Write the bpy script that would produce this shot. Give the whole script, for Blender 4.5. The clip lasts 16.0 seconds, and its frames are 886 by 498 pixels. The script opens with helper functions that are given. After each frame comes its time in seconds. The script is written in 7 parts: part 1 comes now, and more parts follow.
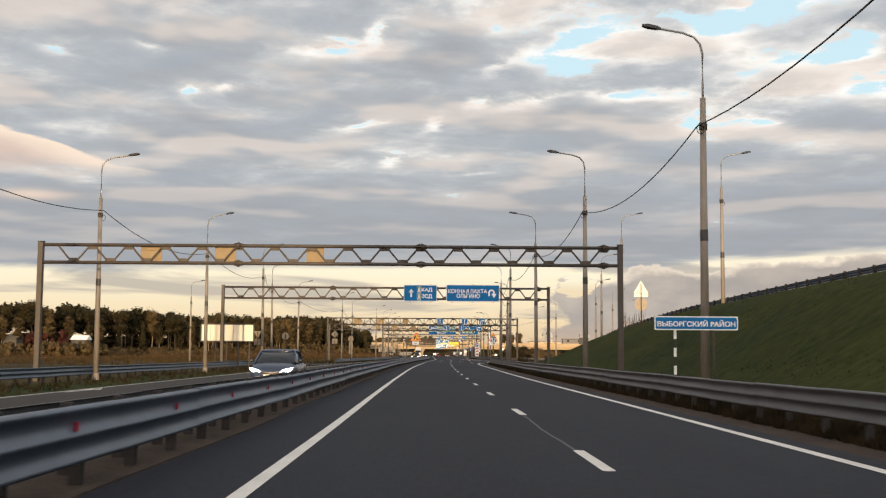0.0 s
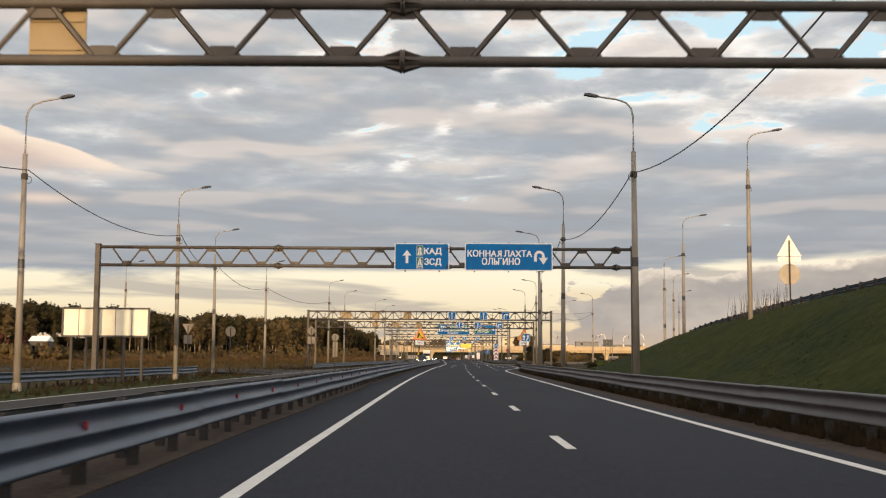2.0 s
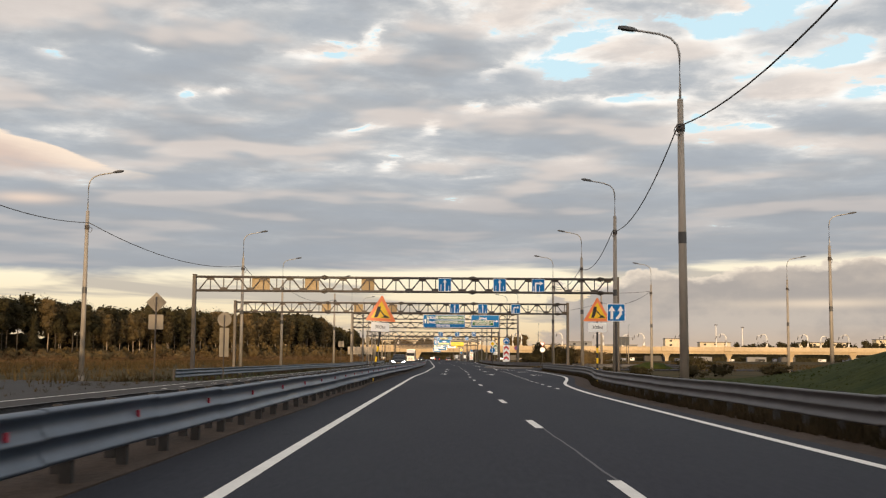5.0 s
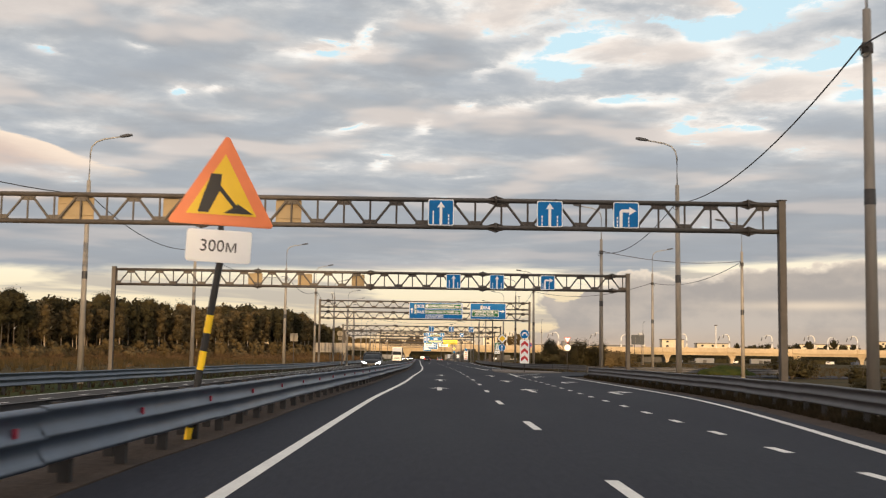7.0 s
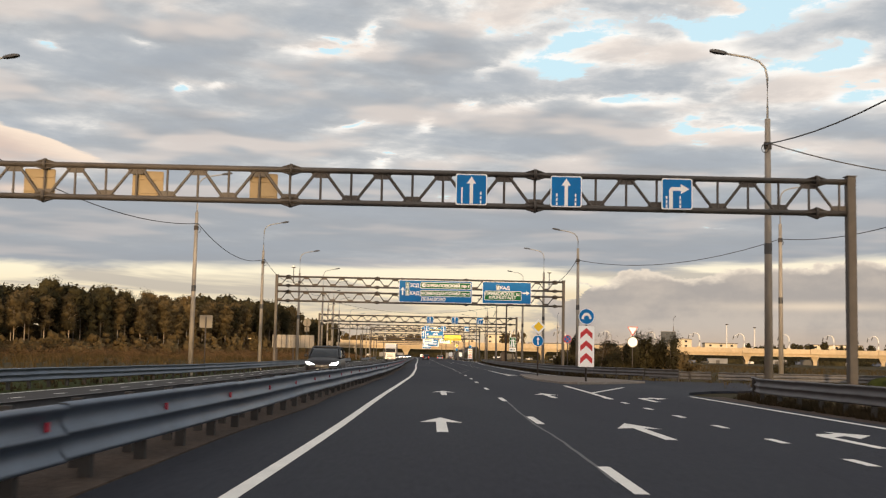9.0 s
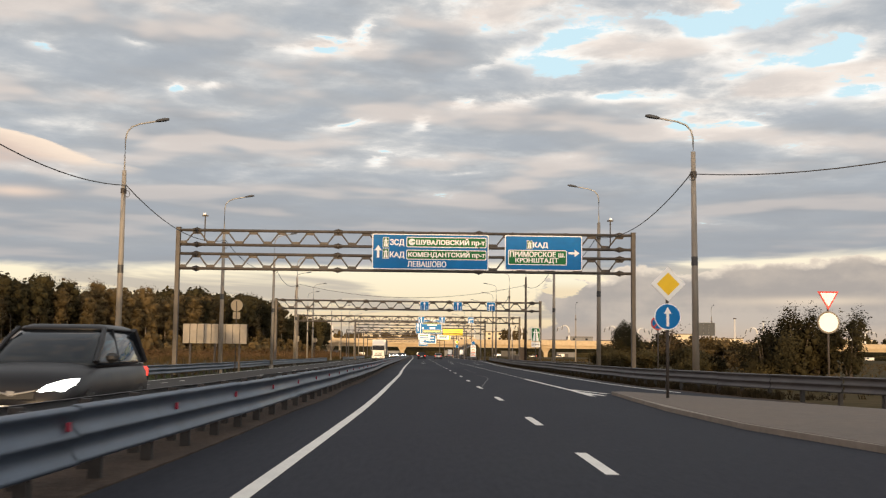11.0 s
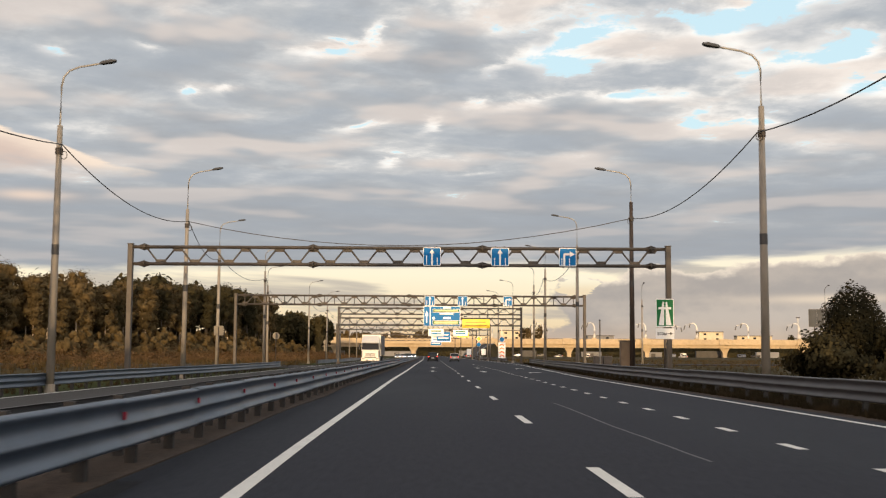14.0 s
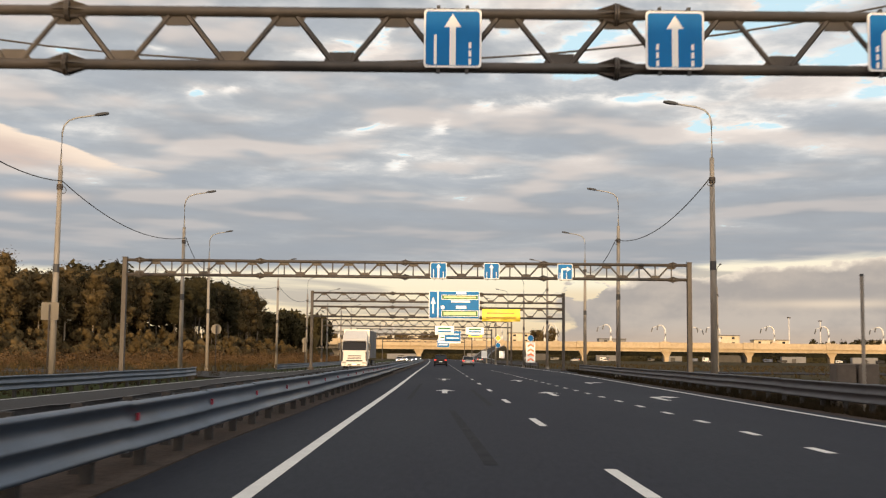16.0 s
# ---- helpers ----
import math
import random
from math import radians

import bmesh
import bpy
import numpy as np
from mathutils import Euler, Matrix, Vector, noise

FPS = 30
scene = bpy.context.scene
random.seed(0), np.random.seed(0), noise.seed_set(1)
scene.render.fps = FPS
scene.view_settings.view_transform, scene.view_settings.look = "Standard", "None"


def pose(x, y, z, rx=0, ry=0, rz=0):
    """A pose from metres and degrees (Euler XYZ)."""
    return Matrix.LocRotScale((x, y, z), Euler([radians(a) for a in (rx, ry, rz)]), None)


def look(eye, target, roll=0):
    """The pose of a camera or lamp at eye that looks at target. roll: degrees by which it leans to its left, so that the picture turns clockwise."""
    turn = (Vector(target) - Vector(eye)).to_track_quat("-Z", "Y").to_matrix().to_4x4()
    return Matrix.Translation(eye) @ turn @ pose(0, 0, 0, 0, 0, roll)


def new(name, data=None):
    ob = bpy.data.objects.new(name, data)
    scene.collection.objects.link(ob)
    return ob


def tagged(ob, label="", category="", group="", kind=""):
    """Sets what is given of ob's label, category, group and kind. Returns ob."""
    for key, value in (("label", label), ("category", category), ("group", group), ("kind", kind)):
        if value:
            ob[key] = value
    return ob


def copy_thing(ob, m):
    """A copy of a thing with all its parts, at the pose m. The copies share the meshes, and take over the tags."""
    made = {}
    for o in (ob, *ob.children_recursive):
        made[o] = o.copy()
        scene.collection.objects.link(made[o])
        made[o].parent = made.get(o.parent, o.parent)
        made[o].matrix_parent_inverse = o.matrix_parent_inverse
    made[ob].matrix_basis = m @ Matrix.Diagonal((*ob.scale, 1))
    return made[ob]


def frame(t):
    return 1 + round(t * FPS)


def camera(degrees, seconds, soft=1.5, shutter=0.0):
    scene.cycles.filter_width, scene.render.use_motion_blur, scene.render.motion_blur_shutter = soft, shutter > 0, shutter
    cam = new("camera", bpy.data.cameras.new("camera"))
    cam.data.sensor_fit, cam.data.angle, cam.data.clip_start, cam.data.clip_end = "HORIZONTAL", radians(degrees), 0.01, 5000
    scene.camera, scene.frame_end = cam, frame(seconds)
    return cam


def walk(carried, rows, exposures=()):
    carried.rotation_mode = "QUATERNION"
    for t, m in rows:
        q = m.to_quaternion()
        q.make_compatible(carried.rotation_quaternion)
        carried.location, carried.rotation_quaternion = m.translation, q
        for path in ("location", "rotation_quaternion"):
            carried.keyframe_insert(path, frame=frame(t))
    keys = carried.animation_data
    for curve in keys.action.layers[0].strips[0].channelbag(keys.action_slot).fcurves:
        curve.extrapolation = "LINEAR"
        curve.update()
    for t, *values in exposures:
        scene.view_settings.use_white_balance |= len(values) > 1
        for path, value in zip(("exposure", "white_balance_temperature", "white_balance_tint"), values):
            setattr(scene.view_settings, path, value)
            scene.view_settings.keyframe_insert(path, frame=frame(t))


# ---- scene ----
cam = camera(42.3, 16.0, 1.2, 0.15)
PATH = [
    (0.0, 0.400, 0.346, 1.28, 95.255, -0.373, -0.031),
    (0.5, 0.311, 11.281, 1.28, 95.311, -0.254, 0.039),
    (1.0, 0.222, 22.208, 1.28, 95.269, -0.271, 0.296),
    (1.5, 0.138, 33.106, 1.28, 95.213, -0.312, 0.390),
    (2.0, 0.049, 43.987, 1.28, 95.418, -0.363, 0.468),
    (2.5, -0.041, 54.886, 1.28, 95.269, -0.350, 0.325),
    (3.0, -0.139, 65.824, 1.28, 95.493, -0.388, 0.188),
    (3.5, -0.236, 76.807, 1.28, 95.434, -0.434, 0.115),
    (4.0, -0.306, 87.817, 1.28, 95.400, -0.242, 0.134),
    (6.5, -0.404, 142.979, 1.28, 95.507, -0.784, -0.622),
    (7.0, -0.372, 154.001, 1.28, 95.424, -0.783, -0.632),
    (7.5, -0.294, 165.003, 1.28, 95.293, -0.848, -0.721),
    (8.0, -0.193, 175.979, 1.28, 95.319, -0.920, -0.695),
    (8.5, -0.095, 186.929, 1.28, 95.363, -0.928, -0.577),
    (9.0, -0.006, 197.918, 1.28, 95.338, -1.190, -0.605),
    (11.5, 0.368, 252.910, 1.28, 95.154, -0.613, -0.729),
    (12.0, 0.434, 263.915, 1.28, 95.018, -1.010, -0.560),
    (12.5, 0.482, 274.914, 1.28, 95.206, -0.713, -0.392),
    (13.0, 0.489, 285.935, 1.28, 95.213, -0.357, -0.251),
    (13.5, 0.447, 296.974, 1.28, 95.104, -0.353, -0.142),
    (14.0, 0.361, 308.010, 1.28, 95.256, -0.280, -0.031),
    (14.5, 0.241, 319.026, 1.28, 95.234, -0.307, 0.072),
    (15.0, 0.086, 330.042, 1.28, 95.353, -0.331, 0.260),
    (15.5, -0.084, 341.077, 1.28, 95.383, -0.501, 0.385),
    (16.0, -0.258, 352.142, 1.28, 95.396, -0.602, 0.271),
]
walk(cam, [(r[0], pose(*r[1:])) for r in PATH])


# ---- light ----
SUN_AZ, SUN_EL = 180.0, 2.3          # degrees: clockwise from the road's direction, above the horizon
world = bpy.data.worlds.new("evening_sky")
scene.world = world
world.use_nodes = True
wt = world.node_tree
wt.nodes.clear()


def wn(kind):
    return wt.nodes.new(kind)


def wmath(op, a, b=None, c=None, clamp=False):
    n = wn("ShaderNodeMath")
    n.operation, n.use_clamp = op, clamp
    for i, s in enumerate((a, b, c)):
        if s is None:
            continue
        if isinstance(s, (int, float)):
            n.inputs[i].default_value = s
        else:
            wt.links.new(s, n.inputs[i])
    return n.outputs[0]


def wrange(v, a, b, lo=0.0, hi=1.0, smooth=True):
    n = wn("ShaderNodeMapRange")
    n.interpolation_type = "SMOOTHSTEP" if smooth else "LINEAR"
    wt.links.new(v, n.inputs[0])
    for i, s in enumerate((a, b, lo, hi)):
        n.inputs[1 + i].default_value = s
    return n.outputs[0]


def wmix(f, a, b, blend="MIX"):
    n = wn("ShaderNodeMix")
    n.data_type, n.blend_type = "RGBA", blend
    for i, s in ((0, f), (6, a), (7, b)):
        if isinstance(s, (int, float)):
            n.inputs[i].default_value = s
        elif isinstance(s, tuple):
            n.inputs[i].default_value = (*s, 1)
        else:
            wt.links.new(s, n.inputs[i])
    return n.outputs[2]


def wnoise(vec, scale, detail, rough, sx=1.0, sy=1.0, turn=0.0, off=(0, 0, 0), warp=0.0):
    m = wn("ShaderNodeMapping")
    wt.links.new(vec, m.inputs[0])
    m.inputs[1].default_value = off
    m.inputs[2].default_value = (0, 0, radians(turn))
    m.inputs[3].default_value = (sx, sy, 1)
    n = wn("ShaderNodeTexNoise")
    wt.links.new(m.outputs[0], n.inputs["Vector"])
    n.inputs["Scale"].default_value, n.inputs["Detail"].default_value = scale, detail
    n.inputs["Roughness"].default_value, n.inputs["Distortion"].default_value = rough, warp
    return n.outputs[0]


def wblob(a0, e0, sa, se):
    """A soft patch of the sky: centre and spread in degrees of azimuth and elevation."""
    da = wmath("DIVIDE", wmath("SUBTRACT", AZ, a0), sa)
    de = wmath("DIVIDE", wmath("SUBTRACT", EL, e0), se)
    r = wmath("ADD", wmath("MULTIPLY", da, da), wmath("MULTIPLY", de, de))
    return wmath("POWER", 2.718, wmath("MULTIPLY", r, -1.0))


tc = wn("ShaderNodeTexCoord").outputs["Generated"]
sep = wn("ShaderNodeSeparateXYZ")
wt.links.new(tc, sep.inputs[0])
DX, DY, DZ = sep.outputs
EL = wmath("MULTIPLY", wmath("ARCSINE", DZ), 57.2958)
AZ = wmath("MULTIPLY", wmath("ARCTAN2", DX, DY), 57.2958)
angles = wn("ShaderNodeCombineXYZ")
wt.links.new(wmath("MULTIPLY", AZ, 0.05), angles.inputs[0])
wt.links.new(wmath("MULTIPLY", EL, 0.05), angles.inputs[1])
flat = angles.outputs[0]

# cloud coordinates: layers flatten towards the horizon
layers = wn("ShaderNodeCombineXYZ")
wt.links.new(wmath("MULTIPLY", AZ, 0.05), layers.inputs[0])
wt.links.new(wmath("LOGARITHM", wmath("ADD", wmath("MAXIMUM", EL, 0.0), 3.0), 2.718), layers.inputs[1])
lay = layers.outputs[0]
mass = wnoise(lay, 1.9, 3.0, 0.50, 0.85, 2.0, 14, (3.1, 0.4, 0), 0.25)
lump = wnoise(lay, 4.0, 7.0, 0.60, 0.66, 2.1, 16, (0.3, 1.7, 0), 0.25)
lump_2 = wnoise(lay, 4.0, 7.0, 0.60, 0.66, 2.1, 16, (0.34, 1.64, 0), 0.25)
soft_1 = wnoise(lay, 3.2, 3.0, 0.5, 0.6, 2.0, 20, (2.3, 0.9, 0), 0.0)
soft_2 = wnoise(lay, 3.2, 3.0, 0.5, 0.6, 2.0, 20, (2.36, 0.80, 0), 0.0)
fine = wnoise(lay, 10.0, 7.0, 0.62, 0.75, 1.8, 16, (5.3, 0.7, 0), 0.2)
wisp = wnoise(flat, 3.0, 5, 0.55, 0.45, 3.6, 0, (1.3, 0.2, 0), 0.4)

# the low bright strip under the cloud deck
low = wn("ShaderNodeValToRGB")
wt.links.new(wmath("DIVIDE", EL, 6.0), low.inputs[0])
low.color_ramp.elements[0].position, low.color_ramp.elements[0].color = 0.0, (0.74, 0.52, 0.30, 1)
low.color_ramp.elements[1].position, low.color_ramp.elements[1].color = 1.0, (0.93, 0.86, 0.72, 1)
for p, c in ((0.18, (0.86, 0.66, 0.41, 1)), (0.40, (0.96, 0.81, 0.55, 1)), (0.66, (1.04, 0.93, 0.69, 1))):
    e = low.color_ramp.elements.new(p)
    e.color = c
strip = wmix(wrange(wisp, 0.49, 0.60, 0.0, 0.72), low.outputs[0], (0.44, 0.40, 0.37))

# thin places (+) and thick places (-) of the deck: azimuth, elevation, spreads, tilt, weight
AZ_W = wmath("ADD", AZ, wmath("MULTIPLY", wmath("SUBTRACT", lump, 0.5), 5.0))
EL_W = wmath("ADD", EL, wmath("MULTIPLY", wmath("SUBTRACT", wmath("ADD", wmath("MULTIPLY", fine, 0.6), wmath("MULTIPLY", lump_2, 0.4)), 0.5), 2.0))
pull = None
for a0, e0, sa, se, tilt, k in ((5.8, 15.1, 1.87, 0.78, 0.42, 0.15), (8.3, 16.3, 1.76, 0.56, 0.3, 0.11), (2.4, 14.1, 1.43, 0.33, 0.3, 0.12), (4.6, 12.6, 2.64, 0.38, 0.16, 0.14), (1.8, 12.5, 0.55, 0.35, 0.3, 0.12),
                                (9.7, 12.7, 2.53, 0.33, 0.04, 0.12), (14.5, 16, 2.42, 0.69, 0.05, 0.14), (18.2, 17.3, 3.3, 0.88, 0.1, 0.14), (19.8, 14.4, 1.54, 0.62, 0.15, 0.14), (21.2, 12.6, 1.98, 0.56, 0, 0.12),
                                (15.4, 11.2, 1.98, 0.38, 0.05, 0.13), (12.2, 11, 0.88, 0.31, 0, 0.1), (-4.4, 11.3, 1.43, 0.28, 0.2, 0.13), (-0.5, 11.5, 0.88, 0.3, 0.45, 0.13), (-5.8, 15, 1.87, 0.3, 0.06, 0.12),
                                (-3.6, 15.8, 0.77, 0.45, 0.8, 0.12), (-14.7, 14.7, 1.1, 0.26, 0, 0.13), (-12.6, 12.5, 0.55, 0.28, 0.3, 0.11), (-10.5, 13, 0.66, 0.28, 0.3, 0.11), (-19.4, 14.1, 0.66, 0.26, 0, 0.1),
                                (-7.5, 17.4, 1.98, 0.5, 0.1, 0.1), (-14, 16.4, 4.95, 1, 0.12, 0.055), (-10, 14.2, 5.5, 0.44, 0.16, 0.05), (-2.6, 9.6, 0.66, 0.26, 0, 0.12), (1, 8.9, 1.76, 0.26, 0.1, 0.07),
                                (-15, 13.3, 5, 0.5, 0.16, -0.07), (0.3, 15, 1.8, 0.9, 0.35, -0.11), (11.6, 14.4, 2.6, 0.8, 0.15, -0.07), (-9, 11.6, 5, 0.7, 0.12, -0.05), (16.5, 13.2, 2.4, 0.5, 0, -0.06), (7, 10.6, 4, 0.5, 0.05, -0.04)):
    da = wmath("SUBTRACT", AZ_W, a0)
    de = wmath("DIVIDE", wmath("SUBTRACT", wmath("SUBTRACT", EL_W, e0), wmath("MULTIPLY", da, tilt)), se)
    da = wmath("DIVIDE", da, sa)
    r = wmath("ADD", wmath("MULTIPLY", da, da), wmath("MULTIPLY", de, de))
    g_ = wmath("MULTIPLY", wmath("POWER", 2.718, wmath("MULTIPLY", r, -1.0)), k)
    pull = g_ if pull is None else wmath("ADD", pull, g_)
pull = wmath("SUBTRACT", pull, wrange(EL, 11.5, 6.0, 0.0, 0.07))
pull = wmath("ADD", pull, wmath("MULTIPLY", wrange(AZ, -16.0, 18.0, -0.03, 0.036), wrange(EL, 9.0, 12.0)))
body = wmath("ADD", wmath("MULTIPLY", mass, 0.46), wmath("ADD", wmath("MULTIPLY", lump, 0.31), wmath("MULTIPLY", fine, 0.23)))
dens = wmath("SUBTRACT", body, pull)
nishita = wn("ShaderNodeTexSky")
nishita.sky_type, nishita.sun_disc = "NISHITA", False
nishita.sun_elevation, nishita.sun_rotation = radians(SUN_EL), radians(SUN_AZ)
blue = wmix(0.08, (0.56, 0.77, 0.88), nishita.outputs[0])
tone = wn("ShaderNodeValToRGB")
wt.links.new(dens, tone.inputs[0])
tone.color_ramp.interpolation = "B_SPLINE"
tone.color_ramp.elements[0].position, tone.color_ramp.elements[0].color = 0.37, (1.12, 1.07, 1.01, 1)
tone.color_ramp.elements[1].position, tone.color_ramp.elements[1].color = 0.66, (0.375, 0.39, 0.415, 1)
for p, c in ((0.42, (0.90, 0.86, 0.81, 1)), (0.465, (0.595, 0.605, 0.61, 1)), (0.53, (0.455, 0.478, 0.503, 1))):
    e = tone.color_ramp.elements.new(p)
    e.color = c
# lit and shaded flanks of the lumps
flank = wmath("ADD", wmath("SUBTRACT", soft_1, soft_2), wmath("MULTIPLY", wmath("SUBTRACT", fine, 0.5), 0.10))
deckcol = wmix(wrange(flank, -0.01, 0.15, 0.0, 0.58), tone.outputs[0], (0.86, 0.74, 0.655))
deckcol = wmix(wrange(flank, 0.01, -0.15, 0.0, 0.50), deckcol, (0.40, 0.445, 0.50))
deckcol = wmix(wrange(EL, 5.5, 10.0, 0.55, 0.0), deckcol, (0.35, 0.37, 0.40))
deckcol = wmix(wrange(wmath("ADD", dens, wmath("MULTIPLY", wmath("SUBTRACT", wmath("ADD", fine, lump), 1.0), 0.26)), 0.385, 0.325), deckcol, blue)
# a lit peach cloud low on one side, with a tail
edge = wmath("ADD", wmath("SUBTRACT", wmath("MULTIPLY_ADD", AZ, -0.245, 5.25), EL), wmath("MULTIPLY", wmath("SUBTRACT", lump, 0.5), 1.6))
floor_ = wmath("ADD", wmath("SUBTRACT", EL, 8.45), wmath("MULTIPLY", wmath("SUBTRACT", fine, 0.5), 1.5))
peach = wmath("MULTIPLY", wmath("MULTIPLY", wrange(edge, 0.0, 0.16), wrange(floor_, -0.3, 1.1)), wrange(AZ, -13.6, -15.0))
deckcol = wmix(peach, deckcol, wmix(wrange(edge, 0.05, 1.3), (1.0, 0.82, 0.66), (0.72, 0.57, 0.49)))
deckcol = wmix(wmath("MULTIPLY", wblob(-20.0, 7.4, 1.6, 0.25), 0.8), deckcol, (0.92, 0.72, 0.58))

rim = wmath("ADD", wmath("SUBTRACT", EL, wmath("MULTIPLY", AZ, 0.022)), wmath("MULTIPLY", wmath("SUBTRACT", wisp, 0.5), 1.9))
sky = wmix(wrange(rim, 4.15, 4.6), strip, deckcol)
# a grey bank on the right above the horizon, lit along its top
bank_n = wnoise(flat, 7.0, 5, 0.55, 1, 1.6, 0, (0.7, 0.1, 0))
bank_top = wmath("ADD", wmath("MULTIPLY", wmath("SUBTRACT", bank_n, 0.5), 1.9), wmath("MULTIPLY_ADD", AZ, 0.062, 3.45))
above = wmath("SUBTRACT", bank_top, EL)
side = wmath("ADD", AZ, wmath("ADD", wmath("MULTIPLY", wmath("SUBTRACT", bank_n, 0.5), 7.0), wmath("MULTIPLY", EL, -0.5)))
bank = wmath("MULTIPLY", wrange(above, -0.03, 0.10), wrange(side, 4.2, 4.8))
haze = wmix(wrange(wmath("ADD", wmath("MULTIPLY", bank_n, 0.6), wmath("MULTIPLY", mass, 0.4)), 0.38, 0.62), (0.43, 0.39, 0.36), (0.58, 0.505, 0.435))
bankcol = wmix(wrange(above, 0.0, 0.35), (0.88, 0.76, 0.62), haze)
bankcol = wmix(wmath("MULTIPLY", wblob(18.5, 2.7, 3.5, 0.22), 0.8), bankcol, (0.85, 0.70, 0.54))
sky = wmix(bank, sky, wmix(wrange(EL, 0.0, 2.0), (0.62, 0.46, 0.33), bankcol))
# a bright heap of cloud at the bank's end
puff = wmath("ADD", wblob(7.0, 3.5, 1.5, 0.48), wmath("ADD", wmath("MULTIPLY", wmath("SUBTRACT", bank_n, 0.5), 1.6), wmath("MULTIPLY", wmath("SUBTRACT", fine, 0.5), 2.2)))
sky = wmix(wmath("MULTIPLY", wrange(puff, 0.42, 0.52), wrange(wblob(7.0, 3.5, 1.7, 0.55), 0.12, 0.3)), sky, wmix(wrange(EL, 3.1, 3.8), (0.90, 0.74, 0.50), (1.0, 0.92, 0.70)))
# the western half, behind the start of the road, is brighter and warmer round the low sun
west = wrange(DY, 0.15, -0.9)
sky = wmix(west, sky, wmix(1.0, sky, (2.45, 2.3, 2.1), "MULTIPLY"))
# ground side of the sphere
sky = wmix(wrange(EL, -0.6, 0.0), (0.16, 0.13, 0.09), sky)
bg = wn("ShaderNodeBackground")
bg.inputs[1].default_value = 1.0
wt.links.new(sky, bg.inputs[0])
wt.links.new(bg.outputs[0], wn("ShaderNodeOutputWorld").inputs[0])

sun_data = bpy.data.lights.new("sun", "SUN")
sun_data.energy, sun_data.angle, sun_data.color = 3.8, radians(0.6), (1.0, 0.68, 0.36)
sun = new("sun", sun_data)
a = radians(SUN_AZ)
sun_from = Vector((math.sin(a) * math.cos(radians(SUN_EL)), math.cos(a) * math.cos(radians(SUN_EL)), math.sin(radians(SUN_EL))))
sun.matrix_world = look(sun_from * 300, (0, 0, 0))


# ---- materials ----
def surface(name, colour, rough=0.7, metal=0.0, spread=0.25, grain=6.0, blotch=0.35, bump=0.15, tint=None, bump_scale=None, per_object=0.0, stretch=(1, 1, 1), spec=0.5):
    """A worn surface: fine grain and broad blotches round one base colour, with fine relief."""
    m = bpy.data.materials.new(name)
    m.use_nodes = True
    t = m.node_tree
    b = t.nodes["Principled BSDF"]
    b.inputs["Roughness"].default_value, b.inputs["Metallic"].default_value = rough, metal
    b.inputs["Specular IOR Level"].default_value = spec
    g = t.nodes.new("ShaderNodeNewGeometry")
    mp = t.nodes.new("ShaderNodeMapping")
    mp.inputs[3].default_value = stretch
    t.links.new(g.outputs["Position"], mp.inputs[0])
    n1, n2 = t.nodes.new("ShaderNodeTexNoise"), t.nodes.new("ShaderNodeTexNoise")
    for n, s, d in ((n1, grain, 5), (n2, blotch, 4)):
        t.links.new(mp.outputs[0], n.inputs["Vector"])
        n.inputs["Scale"].default_value, n.inputs["Detail"].default_value, n.inputs["Roughness"].default_value = s, d, 0.6
    add = t.nodes.new("ShaderNodeMath")
    add.operation = "ADD"
    t.links.new(n1.outputs[0], add.inputs[0])
    t.links.new(n2.outputs[0], add.inputs[1])
    fac = t.nodes.new("ShaderNodeMapRange")
    t.links.new(add.outputs[0], fac.inputs[0])
    fac.inputs[1].default_value, fac.inputs[2].default_value = 0.72, 1.28
    out = fac.outputs[0]
    if per_object:
        oi = t.nodes.new("ShaderNodeObjectInfo")
        ma = t.nodes.new("ShaderNodeMath")
        ma.operation = "MULTIPLY_ADD"
        t.links.new(oi.outputs["Random"], ma.inputs[0])
        ma.inputs[1].default_value = per_object
        t.links.new(out, ma.inputs[2])
        sb = t.nodes.new("ShaderNodeMath")
        sb.operation = "SUBTRACT"
        t.links.new(ma.outputs[0], sb.inputs[0])
        sb.inputs[1].default_value = per_object / 2
        sb.use_clamp = True
        out = sb.outputs[0]
    mix = t.nodes.new("ShaderNodeMix")
    mix.data_type = "RGBA"
    t.links.new(out, mix.inputs[0])
    dark = tuple(c * (1 - spread) for c in colour)
    light = tuple(min(1, c * (1 + spread)) for c in (tint or colour))
    mix.inputs[6].default_value, mix.inputs[7].default_value = (*dark, 1), (*light, 1)
    t.links.new(mix.outputs[2], b.inputs["Base Color"])
    rr = t.nodes.new("ShaderNodeMapRange")
    t.links.new(n2.outputs[0], rr.inputs[0])
    rr.inputs[1].default_value, rr.inputs[2].default_value = 0.3, 0.7
    rr.inputs[3].default_value, rr.inputs[4].default_value = max(0.03, rough - 0.1), min(1, rough + 0.08)
    t.links.new(rr.outputs[0], b.inputs["Roughness"])
    if bump:
        bp = t.nodes.new("ShaderNodeBump")
        bp.inputs["Strength"].default_value, bp.inputs["Distance"].default_value = bump, 0.02
        n3 = t.nodes.new("ShaderNodeTexNoise")
        t.links.new(mp.outputs[0], n3.inputs["Vector"])
        n3.inputs["Scale"].default_value, n3.inputs["Detail"].default_value = bump_scale or grain * 4, 3
        t.links.new(n3.outputs[0], bp.inputs["Height"])
        t.links.new(bp.outputs[0], b.inputs["Normal"])
    return m


